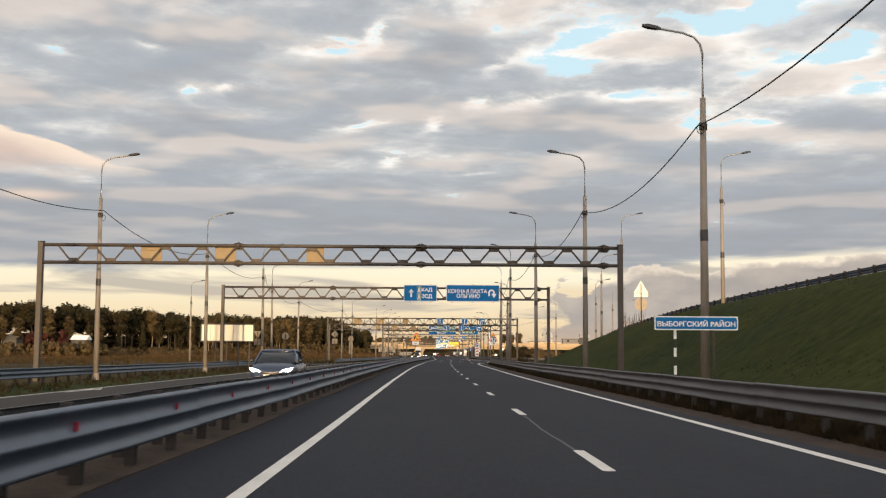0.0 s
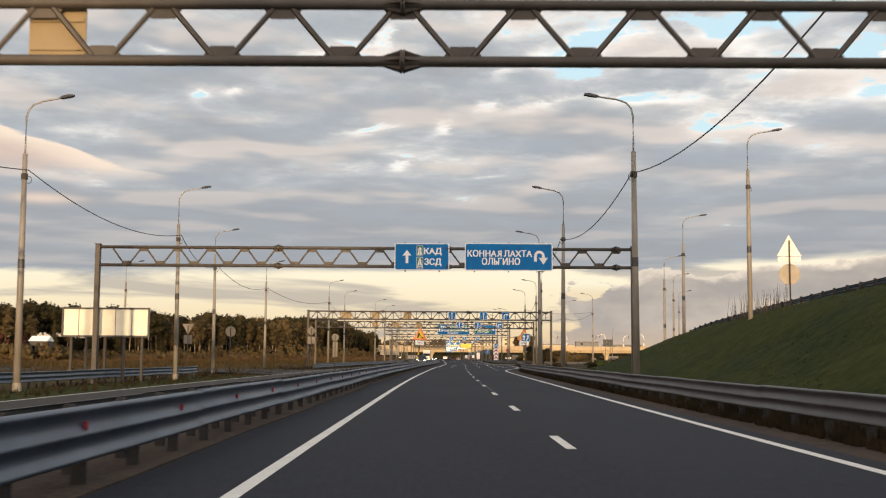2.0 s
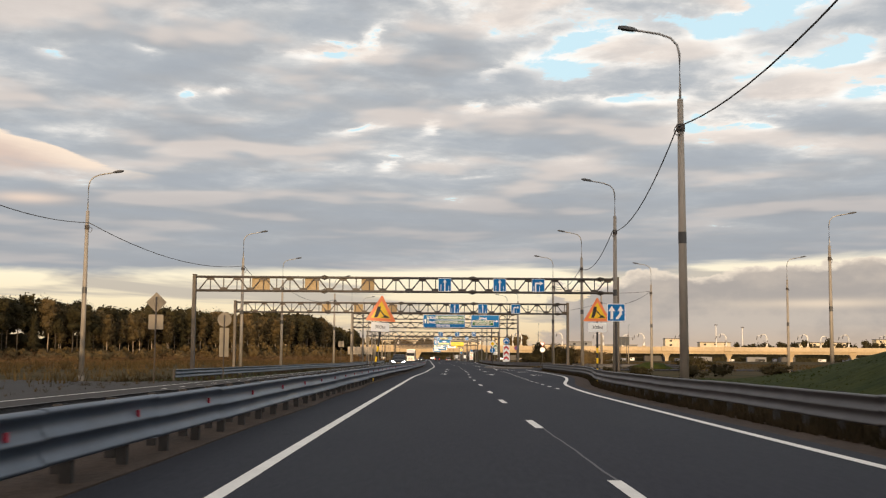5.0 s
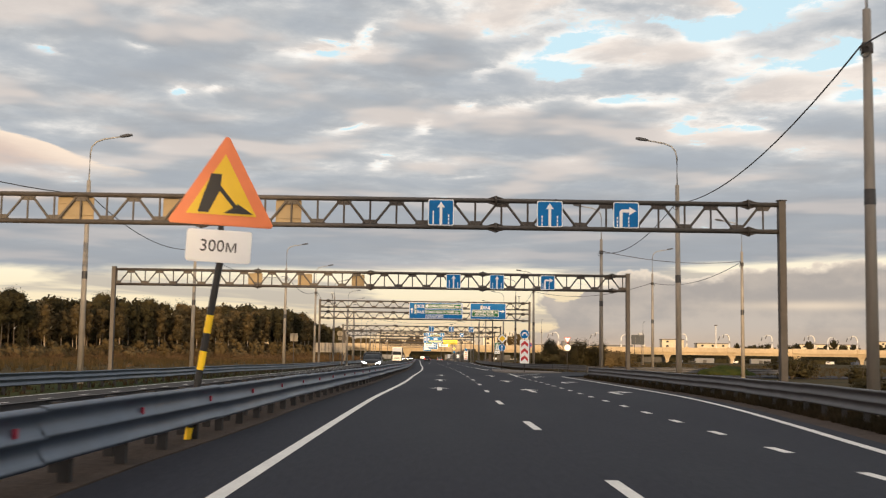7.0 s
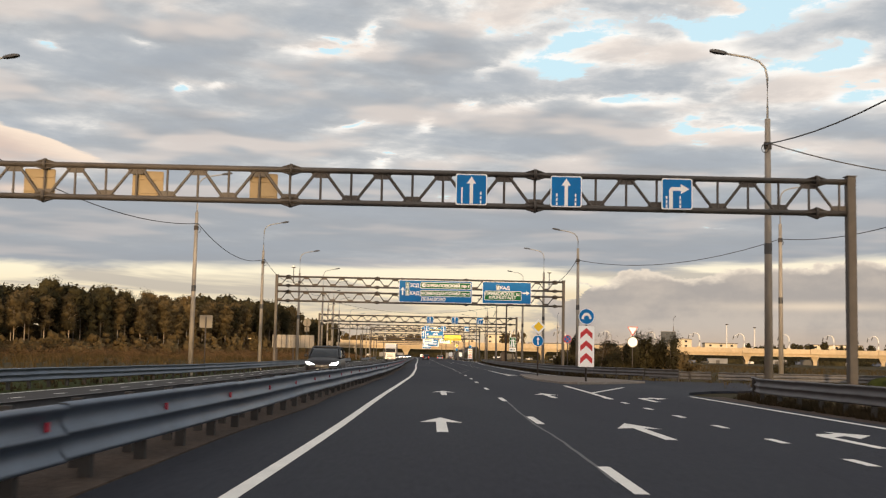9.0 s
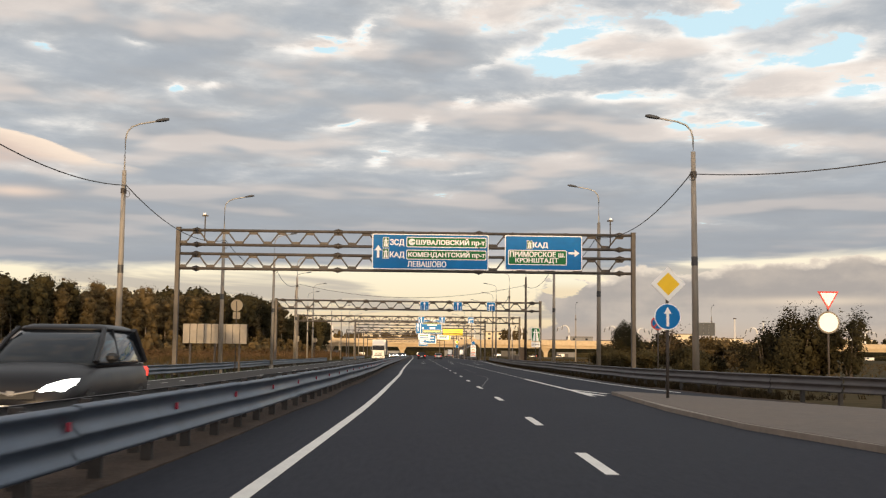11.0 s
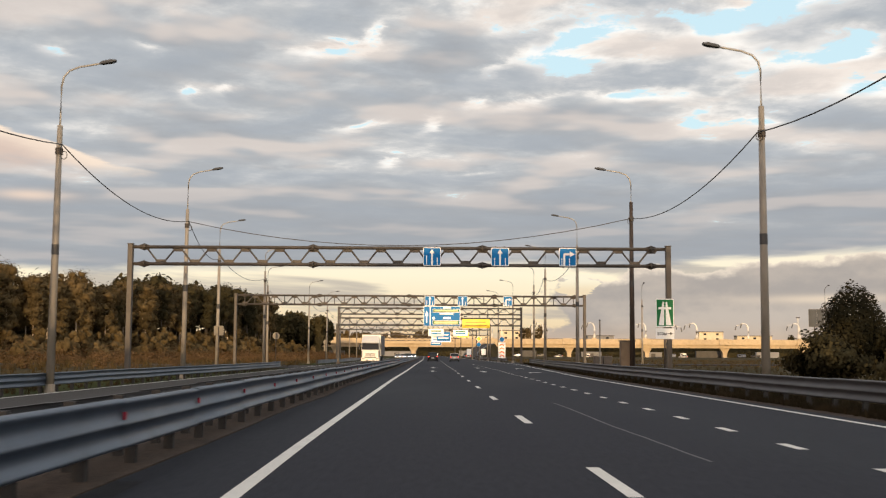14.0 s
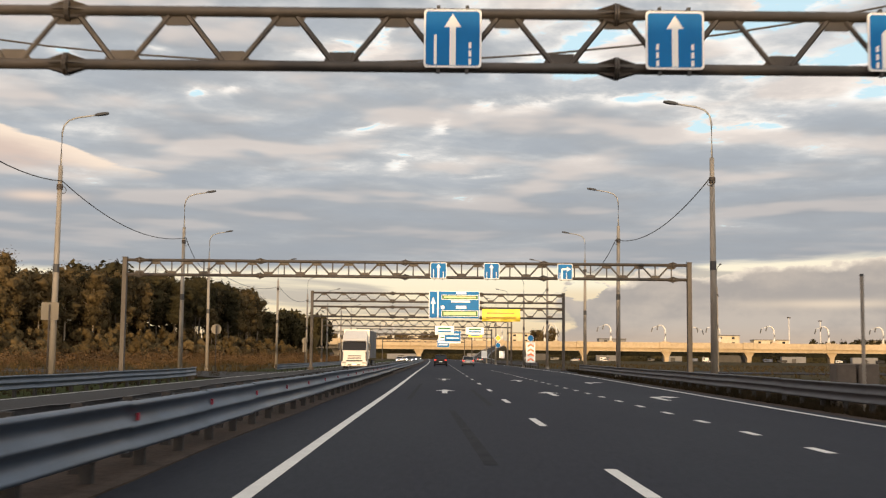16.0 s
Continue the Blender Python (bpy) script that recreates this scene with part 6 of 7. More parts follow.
spots = []
for _ in range(9000):
    y = jitter.uniform(-5, 200)
    u = jitter.random()
    h = max(crest(y), -0.1)
    s = u * u * (3 - 2 * u) * 0.55 + u * 0.45
    spots.append((toe(y) + (20.4 - toe(y)) * u, y, -0.16 + (h + 0.14) * s, jitter.uniform(0.04, 0.08)))
tufts("slope_grass", "short green grass on the embankment", spots, 6, GREEN)
spots = []
for _ in range(5200):
    y = jitter.uniform(0, 240)
    x = right_line(y) + 1.75 + jitter.random() ** 2 * 3.0
    spots.append((x, y, -0.12, jitter.uniform(0.08, 0.24)))
for _ in range(4200):
    y = jitter.uniform(280, 470)
    spots.append((right_line_2(y) + 1.7 + jitter.random() ** 2 * 3.4, y, -0.12, jitter.uniform(0.08, 0.28)))
for _ in range(9000):
    y = jitter.uniform(0, 240)
    spots.append((right_line(y) + jitter.uniform(1.66, 2.5), y, -0.12, jitter.uniform(0.22, 0.42)))
for _ in range(4500):
    y = jitter.uniform(0, 236)
    spots.append((right_line(y) + jitter.uniform(1.40, 1.62), y, -0.1, jitter.uniform(0.14, 0.27)))
for _ in range(4000):
    y = jitter.uniform(292, 456)
    spots.append((right_line_2(y) + jitter.uniform(1.30, 1.52), y, -0.1, jitter.uniform(0.14, 0.27)))
for _ in range(7000):
    y = jitter.uniform(280, 470)
    spots.append((right_line_2(y) + jitter.uniform(1.62, 2.5), y, -0.12, jitter.uniform(0.22, 0.42)))
for _ in range(3000):
    y = jitter.uniform(0, 460)
    spots.append((left_line(y) - jitter.uniform(13.2, 18), y, -0.32, jitter.uniform(0.12, 0.4)))
tufts("verge_grass", "sparse green and brown grass behind the guard rails", spots, 7, surface("verge_blades", (0.020, 0.019, 0.011), 0.95, spread=0.45, grain=0.7, blotch=0.1, bump=0, tint=(0.036, 0.027, 0.016), spec=0.05))
spots = []
for _ in range(7000):
    y = jitter.uniform(250, 640)
    spots.append((jitter.uniform(14, 110), y, -0.12, jitter.uniform(0.2, 0.5)))
for _ in range(7000):
    y = jitter.uniform(120, 640)
    x = jitter.uniform(-70, -19)
    spots.append((x, y, -0.12 if x < -30 else -0.3, jitter.uniform(0.35, 0.9)))
tufts("dry_grass", "tall dry yellow-brown grass on the open field", spots, 6, surface("dry_blades", (0.040, 0.029, 0.014), 0.95, spread=0.45, grain=0.5, blotch=0.06, bump=0, tint=(0.062, 0.045, 0.020), spec=0.05))


def bush(x, y, w, h, label, material, n=7500):
    b_ = root("bush", x, y, -0.12, label=label, category="bush", group="bushes by the field")
    m = 14
    lob = np.stack([rng.normal(size=m) * 0.30 * w, rng.normal(size=m) * 0.25 * w, np.abs(rng.normal(size=m)) * 0.30 * h + 0.22 * h], 1)
    lob[:, 2] = np.minimum(lob[:, 2], 0.86 * h)
    c = lob[rng.integers(0, m, n)] + rng.normal(size=(n, 3)) * np.array([0.12 * w, 0.12 * w, 0.09 * h])
    c[:, 2] = np.clip(c[:, 2], 0.05, h * 1.05)
    v, q = cards(c, rng.uniform(0.014, 0.032, n) * w, c - np.array([0, 0, 0.3 * h]))
    core = c[rng.integers(0, n, 60)] * np.array([0.8, 0.8, 0.84])
    k_, tris = clumps(core, rng.uniform(0.06, 0.11, (60, 1)) * np.array([[w, w, min(w, 0.8 * h)]]), len(v), 0.3)
    k_[:, 2] = np.maximum(k_[:, 2], 0.02)
    piece("crown", mesh_of("crown", np.concatenate([v, k_]), q, material, tris), b_, Matrix())
    g = bmesh.new()
    for _ in range(6):
        a_ = rng.uniform(0, 6.283)
        tube(g, [(0, 0, 0), (0.18 * w * math.cos(a_), 0.18 * w * math.sin(a_), h * 0.4), (0.3 * w * math.cos(a_), 0.3 * w * math.sin(a_), h * 0.75)], [0.06, 0.04, 0.015], 5)
    part("stem", g, BARK, b_)
    return b_


dome = root("tree", 22.0, 368.4, -0.12, label="rounded dark green tree with dense leaves", category="tree")
c_ = rng.normal(size=(15000, 3))
c_ /= np.linalg.norm(c_, axis=1)[:, None]
rag = np.array([1 + 0.16 * noise.noise(Vector(q_) * 2.3) + 0.10 * noise.noise(Vector(q_) * 6.0) for q_ in c_])
c_ = c_ * (rng.uniform(0.25, 1.0, 15000) ** 0.4 * rag)[:, None] * np.array([1.65, 1.55, 2.35]) + np.array([0, 0, 2.85])
piece("crown", mesh_of("crown", *cards(c_, rng.uniform(0.03, 0.07, 15000), c_ - np.array([0, 0, 2.6])), LEAF_B), dome, Matrix())
part("trunk", tube(bmesh.new(), [(0, 0, -0.1), (0.1, 0, 1.2), (0, 0.1, 3.6)], [0.14, 0.11, 0.04], 8), BARK, dome)
for x, y, w, h in ((19.8, 366, 3.2, 2.6), (26.5, 362, 4.5, 3.1), (24.5, 371, 4.5, 4.0), (30.5, 364, 4.8, 3.4), (35, 368, 5.0, 3.8), (20.5, 354, 3.2, 2.2), (24.5, 347, 4.0, 2.4), (29, 341, 4.5, 2.6), (28, 352, 4.0, 2.8)):
    bush(x, y, w, h, "dark brown-green bush behind the guard rail", LEAF_A if x > 26 else LEAF_B)
for x, y, w, h in ((17.1, 299, 1.5, 2.7), (18.4, 298, 1.9, 4.0), (19.6, 299, 2.1, 4.5), (20.7, 297.5, 1.7, 3.9), (17.9, 301, 1.9, 3.5), (20.0, 301, 2.0, 3.8)):
    bush(x, y, w, h, "dense dark brown-green bush beside the slip road", LEAF_B)
for x, y, w, h in ((19, 198, 1.6, 1.1), (23, 205, 1.8, 1.3), (30, 214, 2.0, 1.2), (29, 232, 1.8, 1.5), (13.5, 190, 1.4, 0.9), (19.85, 248.8, 1.1, 0.55), (30.5, 252, 2.6, 1.9), (32.5, 256, 2.8, 1.9), (26.5, 286, 2.0, 1.5)):
    bush(x, y, w, h, "small dark bush in the grass", LEAF_B, 1800)
bare = root("tree", 22.2, 347.5, -0.12, label="thin bare autumn tree among the bushes", category="tree")
g = bmesh.new()
tube(g, [(0, 0, 0), (0.1, 0, 1.6), (0.45, 0.1, 3.2), (0.8, 0.1, 5.2)], [0.09, 0.07, 0.045, 0.012], 6)
part("trunk", g, BARK, bare)
for k in range(16):
    g = bmesh.new()
    z = 1.5 + 3.2 * k / 16
    a_ = jitter.uniform(0, 6.283)
    l = jitter.uniform(0.7, 1.5) * (1.15 - k / 22)
    x0 = 0.1 + 0.19 * (z - 1.5)
    mid = (x0 + 0.5 * l * math.cos(a_), 0.5 * l * math.sin(a_), z + 0.35 * l)
    tube(g, [(x0, 0, z), mid, (x0 + l * math.cos(a_), l * math.sin(a_), z + 0.95 * l)], [0.03, 0.02, 0.006], 4)
    tube(g, [mid, (mid[0] + 0.3 * math.cos(a_ + 1), mid[1] + 0.3 * math.sin(a_ + 1), mid[2] + 0.5)], [0.014, 0.004], 4)
    part("limb", g, BARK, bare)
c_ = np.stack([rng.normal(size=260) * 0.6 + 0.5, rng.normal(size=260) * 0.6, rng.uniform(1.6, 4.6, 260)], 1)
piece("crown", mesh_of("crown", *cards(c_, rng.uniform(0.03, 0.06, 260)), SHRUB), bare, Matrix())
# bare twigs on the ramp crest
twigs = bmesh.new()
for _ in range(60):
    x, y = 20.0 + jitter.uniform(-0.6, 0.6), 120 + jitter.uniform(-7, 7)
    tube(twigs, [(x, y, crest(y) - 0.3), (x + jitter.uniform(-0.2, 0.2), y + jitter.uniform(-0.5, 0.2), crest(y) + jitter.uniform(0.6, 1.5))], [0.02, 0.006], 4)
tagged(part("bare_shrubs", twigs, BARK), "bare leafless twigs on the embankment crest", "shrubs", kind="stuff")
# a grassy heap beside the slip road
bm = bmesh.new()
bmesh.ops.create_icosphere(bm, subdivisions=4, radius=1)
for v in bm.verts:
    k = 1 + 0.18 * noise.noise(v.co * 2.2)
    v.co = Vector((v.co.x * 2.7 * k, v.co.y * 2.2 * k, max(-0.2, v.co.z * 1.0 * k)))
heap = part("earth_heap", bm, GREEN, smooth=True)
heap.location = (28.0, 264, -0.12)
tagged(heap, "low grassy heap of earth beside the slip road", "earth heap")

# unseen screen behind the road's start, added to keep low sun off the carriageway
bm = bmesh.new()
rows = []
for j in range(13):
    row = []
    for i in range(61):
        x = -5.0 + 18.5 * i / 60
        u = j / 12
        top_ = 31 + 3.0 * noise.noise((x * 0.06, 2.0, 0)) if 0 < i < 60 else 29
        row.append(bm.verts.new((x + (0 if i == 0 else 2 * noise.noise((x * 0.2, u * 5, 3))), -215 - 26 * math.sin(u * 3.14) + 2.0 * noise.noise((x * 0.15, u * 7, 1)), -0.2 + top_ * (u if u < 0.9 else 0.9 + (u - 0.9)))))
    rows.append(row)
for p, q in zip(rows, rows[1:]):
    for i in range(60):
        bm.faces.new((p[i + 1], p[i], q[i], q[i + 1]))
tagged(part("backdrop", bm, LEAF_B), "unseen dark screen added behind the start of the road against the sun", "wood", kind="structure")


# ---- vehicles ----
def prism(bm, profile, half, taper=0.0):
    """A body of a side profile (y, z), as wide as 2 * half, narrower towards the top by taper."""
    zs = [p[1] for p in profile]
    lo, hi = min(zs), max(zs)
    a = [bm.verts.new((-(half - taper * (z - lo) / (hi - lo)), y, z)) for y, z in profile]
    b = [bm.verts.new((half - taper * (z - lo) / (hi - lo), y, z)) for y, z in profile]
    n = len(a)
    bm.faces.new(a)
    bm.faces.new(b[::-1])
    for i in range(n):
        bm.faces.new((a[(i + 1) % n], a[i], b[i], b[(i + 1) % n]))
    bmesh.ops.recalc_face_normals(bm, faces=bm.faces[:])
    edges = [e for e in bm.edges if len(e.link_faces) == 2 and e.calc_face_angle(0) > 0.5]
    bmesh.ops.bevel(bm, geom=edges, offset=0.05, segments=2, affect="EDGES", profile=0.6)
    return bm


def wheel(owner, x, y, r=0.33):
    w = new("wheel")
    w.parent = owner
    w.location = (x, y, r)
    s = 0.10
    part("tyre", tube(bmesh.new(), [(-s, 0, 0), (-s * 0.8, 0, 0), (s * 0.8, 0, 0), (s, 0, 0)], [r * 0.92, r, r, r * 0.92], 18), RUBBER, w)
    part("rim", tube(bmesh.new(), [(-s - 0.006, 0, 0), (s + 0.006, 0, 0)], r * 0.62, 14), POLE_TOP, w)


def skin(bm, rings, cap=True):
    """A closed skin over rings of equal length."""
    vs = [[bm.verts.new(p) for p in r] for r in rings]
    n = len(vs[0])
    for p, q in zip(vs, vs[1:]):
        for i in range(n):
            bm.faces.new((p[i], p[(i + 1) % n], q[(i + 1) % n], q[i]))
    if cap:
        bm.faces.new(vs[0][::-1])
        bm.faces.new(vs[-1])
    bmesh.ops.recalc_face_normals(bm, faces=bm.faces[:])
    return bm


def flank_ring(y, w, zb, zt):
    """Half section of a car's body, mirrored: sills tucked in, shoulders rounded."""
    m = (zt - zb)
    half = [(0.80 * w, zb), (0.95 * w, zb + 0.10 * m), (w, zb + 0.32 * m), (w, zb + 0.62 * m), (0.97 * w, zb + 0.80 * m), (0.90 * w, zb + 0.93 * m), (0.74 * w, zt), (0.35 * w, zt + 0.025)]
    return [(x_, y, z_) for x_, z_ in half] + [(-x_, y, z_) for x_, z_ in reversed(half)]


def roof_ring(z, w, y0, y1):
    """A horizontal ring of the cabin with rounded corners."""
    r = min(0.35, 0.3 * w)
    pts = []
    for cx, cy, a0 in ((w - r, y1 - r, 0), (-w + r, y1 - r, 90), (-w + r, y0 + r, 180), (w - r, y0 + r, 270)):
        for k in range(4):
            a_ = radians(a0 + 30 * k)
            pts.append((cx + r * math.cos(a_), cy + r * math.sin(a_), z))
    return pts


def car(x, y, turn, paint, label, tall=1.58, length=4.4, half=0.9, lights="tail", hatch=True):
    """A family car, its front towards local +y."""
    c = root("car", x, y, fall(x, y) if x < -4 else 0.0, turn, label=label, category="car", group="cars on the road")
    h, l, w = tall, length / 2, half
    k = tall / 1.5                                       # taller cars have a higher waist and lamps
    belt = 0.96 * k
    rings = [flank_ring(*r) for r in ((-l - 0.02, 0.80 * w, 0.36, 0.80 * k), (-l + 0.06, 0.93 * w, 0.26, 0.92 * k), (-l + 0.35, w, 0.22, belt + 0.02), (-0.6, w, 0.20, belt + 0.01), (0.75, w, 0.20, belt - 0.01),
                                      (l - 0.95, 0.99 * w, 0.22, 0.92 * k), (l - 0.42, 0.96 * w, 0.22, 0.84 * k), (l - 0.15, 0.90 * w, 0.24, 0.74 * k), (l, 0.74 * w, 0.30, 0.60 * k))]
    part("body", skin(bmesh.new(), rings), paint, c, smooth=True)
    back = -l + 0.10 if hatch else -l + 0.72
    rings = [roof_ring(*r) for r in ((belt - 0.08, 0.92 * w, back, 1.18), (belt + 0.02, 0.92 * w, back + 0.02, 1.06), (belt + 0.55 * (h - belt), 0.84 * w, back + 0.18, 0.52), (h - 0.10, 0.76 * w, back + 0.38, 0.14))]
    part("window_glass", skin(bmesh.new(), rings), GLASS, c, smooth=True)
    rings = [roof_ring(*r) for r in ((h - 0.10, 0.772 * w, back + 0.36, 0.16), (h - 0.05, 0.755 * w, back + 0.40, 0.10), (h, 0.62 * w, back + 0.55, -0.08))]
    part("roof", skin(bmesh.new(), rings), paint, c, smooth=True)
    for sx in (-1, 1):
        for pts, r in (([(0.90 * w, 1.00, belt), (0.83 * w, 0.47, belt + 0.55 * (h - belt)), (0.755 * w, 0.10, h - 0.07)], 0.04), ([(0.88 * w, back + 0.10, belt), (0.75 * w, back + 0.46, h - 0.07)], 0.07),
                       ([(0.915 * w, -0.3, belt), (0.76 * w, -0.3, h - 0.07)], 0.03)):
            part("pillar", tube(bmesh.new(), [(sx * p[0], p[1], p[2]) for p in pts], r, 6), paint, c)
        part("mirror", box(bmesh.new(), sx * (w + 0.09) - 0.10, sx * (w + 0.09) + 0.10, 0.66, 0.80, belt, belt + 0.15, 0.05), BLACK, c)
        g = bmesh.new()
        eye = [(sx * p * w, z * k) for p, z in ((0.42, 0.60), (0.58, 0.57), (0.80, 0.60), (0.90, 0.68), (0.93, 0.76), (0.78, 0.74), (0.55, 0.68))]
        skin(g, [[(px, l - 0.30 - 0.10 * (abs(px) / w), pz) for px, pz in eye], [(px, l + 0.01 - 0.24 * max(0.0, abs(px) / w - 0.5), pz) for px, pz in eye]])
        part("headlight", g, LAMP_ON if lights == "head" else LAMP_GLASS, c)
        part("tail_light", box(bmesh.new(), sx * 0.78 * w - 0.14, sx * 0.78 * w + 0.14, -l - 0.02, -l + 0.2, 0.70 * k, 0.88 * k, 0.04), TAIL_ON, c)
        part("fog_lamp", tube(bmesh.new(), [(sx * 0.62 * w, l - 0.12, 0.36), (sx * 0.62 * w, l + 0.01, 0.36)], 0.06, 8), LAMP_GLASS, c)
        for wy in (-l + 0.82, l - 0.85):
            part("wheel_arch", tube(bmesh.new(), [(sx * (w - 0.16), wy, 0.34), (sx * (w + 0.006), wy, 0.34)], 0.385, 18), BLACK, c)
            wheel(c, sx * (w - 0.07), wy)
    part("front_grille", box(bmesh.new(), -0.40 * w, 0.40 * w, l - 0.12, l + 0.014, 0.47 * k, 0.60 * k, 0.03), BLACK, c)
    g = bmesh.new()
    tube(g, [(-0.46 * w, l - 0.02, 0.62 * k), (0, l + 0.025, 0.55 * k), (0.46 * w, l - 0.02, 0.62 * k)], 0.014, 6)
    part("chrome_trim", g, POLE_TOP, c)
    part("badge", box(bmesh.new(), -0.06, 0.06, l + 0.012, l + 0.03, 0.53 * k, 0.60 * k, 0.01), POLE_TOP, c)
    part("air_intake", box(bmesh.new(), -0.52 * w, 0.52 * w, l - 0.04, l + 0.02, 0.25, 0.36, 0.02), BLACK, c)
    part("front_bumper", box(bmesh.new(), -0.70 * w, 0.70 * w, l - 0.10, l + 0.028, 0.37, 0.45, 0.03), paint, c)
    part("rear_bumper", box(bmesh.new(), -0.78 * w, 0.78 * w, -l - 0.07, -l + 0.1, 0.30, 0.50, 0.04), DARK, c)
    part("rear_plate", box(bmesh.new(), -0.26, 0.26, -l - 0.045, -l - 0.02, 0.58, 0.69), WHITE, c, "plain white number plate")
    part("front_plate", box(bmesh.new(), -0.26, 0.26, l + 0.03, l + 0.045, 0.37, 0.48), WHITE, c, "plain white number plate")
    part("underbody", box(bmesh.new(), -w + 0.15, w - 0.15, -l + 0.2, l - 0.2, 0.16, 0.4), DARK, c)
    return c


car(-1.35, 515, 0, PAINT_BLACK, "black crossover car driving ahead in the inner lane", 1.62, 4.4, 0.92)
car(2.55, 517, 0, PAINT_SILVER, "silver-beige hatchback driving ahead in the outer lane", 1.5, 4.1, 0.86)
car(-6.15, 46.4, 180, PAINT_BLUE, "slate-blue saloon car coming towards with headlights on", 1.46, 4.4, 0.87, "head", False)
car(-5.75, 261, 180, PAINT_BLACK, "black off-road car coming towards with headlights on", 1.72, 4.6, 0.93, "head")
for x, y, m_ in ((-9.2, 620, PAINT_BLACK), (-12.5, 640, PAINT_SILVER), (-9.8, 668, PAINT_BLUE), (-13.2, 700, PAINT_SILVER), (-10.4, 742, PAINT_BLACK)):
    car(x, y, 180, m_, "distant car coming towards with headlights on", 1.5, 4.3, 0.88, "head")
for x, y in ((22, 1010), (9, 690), (60, 900), (75, 905), (120, 880)):
    car(x, y, 0 if x < 50 else 90, PAINT_SILVER, "distant pale car near the overpass", 1.5, 4.3, 0.88)


def lorry(x, y):
    """A white cab-over lorry with a covered trailer, its front towards local +y."""
    t = root("lorry", x, y, -0.06, 180, label="white cab-over lorry with a dark covered trailer", category="lorry")
    prof = [(-1.9, 0.75), (-1.9, 2.9), (-1.5, 3.35), (-0.5, 3.45), (-0.05, 3.05), (0.05, 2.75), (0.22, 1.85), (0.26, 0.9), (0.2, 0.45), (-0.3, 0.40)]
    cab = part("cab", prism(bmesh.new(), prof, 1.24, 0.05), PAINT_WHITE, t)
    g = bmesh.new()
    v = [g.verts.new(p) for p in ((-1.17, 0.24, 1.92), (1.17, 0.24, 1.92), (1.13, 0.10, 2.72), (-1.13, 0.10, 2.72))]
    w_ = [g.verts.new((p.co.x, p.co.y - 0.06, p.co.z)) for p in v]
    g.faces.new(v)
    g.faces.new(w_[::-1])
    for i in range(4):
        g.faces.new((v[(i + 1) % 4], v[i], w_[i], w_[(i + 1) % 4]))
    part("windscreen", g, GLASS, cab)
    part("sun_visor", box(bmesh.new(), -1.1, 1.1, 0.02, 0.30, 2.74, 2.84, 0.02), DARK, cab)
    part("wind_deflector", prism(bmesh.new(), [(-1.8, 3.3), (-1.75, 3.85), (-1.3, 3.88), (-0.6, 3.5), (-0.4, 3.36)], 1.12, 0.08), PAINT_WHITE, cab)
    for z0, z1, hw in ((1.36, 1.42, 0.66), (1.22, 1.28, 0.66), (1.08, 1.14, 0.66), (0.84, 0.98, 0.80), (0.44, 0.58, 0.62)):
        part("grille_slot", box(bmesh.new(), -hw, hw, 0.20, 0.275 if z0 > 0.8 else 0.35, z0, z1, 0.02), DARK, cab)
    part("bumper", box(bmesh.new(), -1.25, 1.25, -0.2, 0.34, 0.38, 0.80, 0.05), PAINT_WHITE, cab)
    part("number_plate", box(bmesh.new(), -0.26, 0.26, 0.34, 0.355, 0.48, 0.6), WHITE, cab, "plain white number plate")
    for sx in (-1, 1):
        part("headlight", box(bmesh.new(), sx * 0.96 - 0.22, sx * 0.96 + 0.22, 0.24, 0.36, 0.60, 0.80, 0.05), LAMP_GLASS, cab)
        part("corner_panel", box(bmesh.new(), sx * 1.16 - 0.09, sx * 1.16 + 0.09, 0.10, 0.268, 0.84, 1.80, 0.04), DARK, cab)
        part("fog_lamp", box(bmesh.new(), sx * 0.88 - 0.12, sx * 0.88 + 0.12, 0.30, 0.352, 0.45, 0.55, 0.03), LAMP_GLASS, cab)
        part("mirror", box(bmesh.new(), sx * 1.48 - 0.12, sx * 1.48 + 0.12, 0.05, 0.16, 1.95, 2.6, 0.03), DARK, cab)
        part("mirror_arm", tube(bmesh.new(), [(sx * 1.2, 0.1, 2.66), (sx * 1.48, 0.12, 2.58)], 0.025, 6), DARK, cab)
        for wy in (-0.9, -4.6, -9.0, -10.3, -11.6):
            wheel(t, sx * 1.08, wy, 0.5)
    part("chassis", box(bmesh.new(), -0.5, 0.5, -12.6, -0.4, 0.7, 1.0), DARK, t)
    tr = part("trailer", box(bmesh.new(), -1.27, 1.27, -13.2, -2.3, 1.15, 3.95, 0.05), TARP, t, "dark covered trailer")
    part("trailer_frame", box(bmesh.new(), -1.28, 1.28, -2.32, -2.24, 1.1, 3.98), PAINT_WHITE, tr)
    return t


lorry(-9.4, 464)

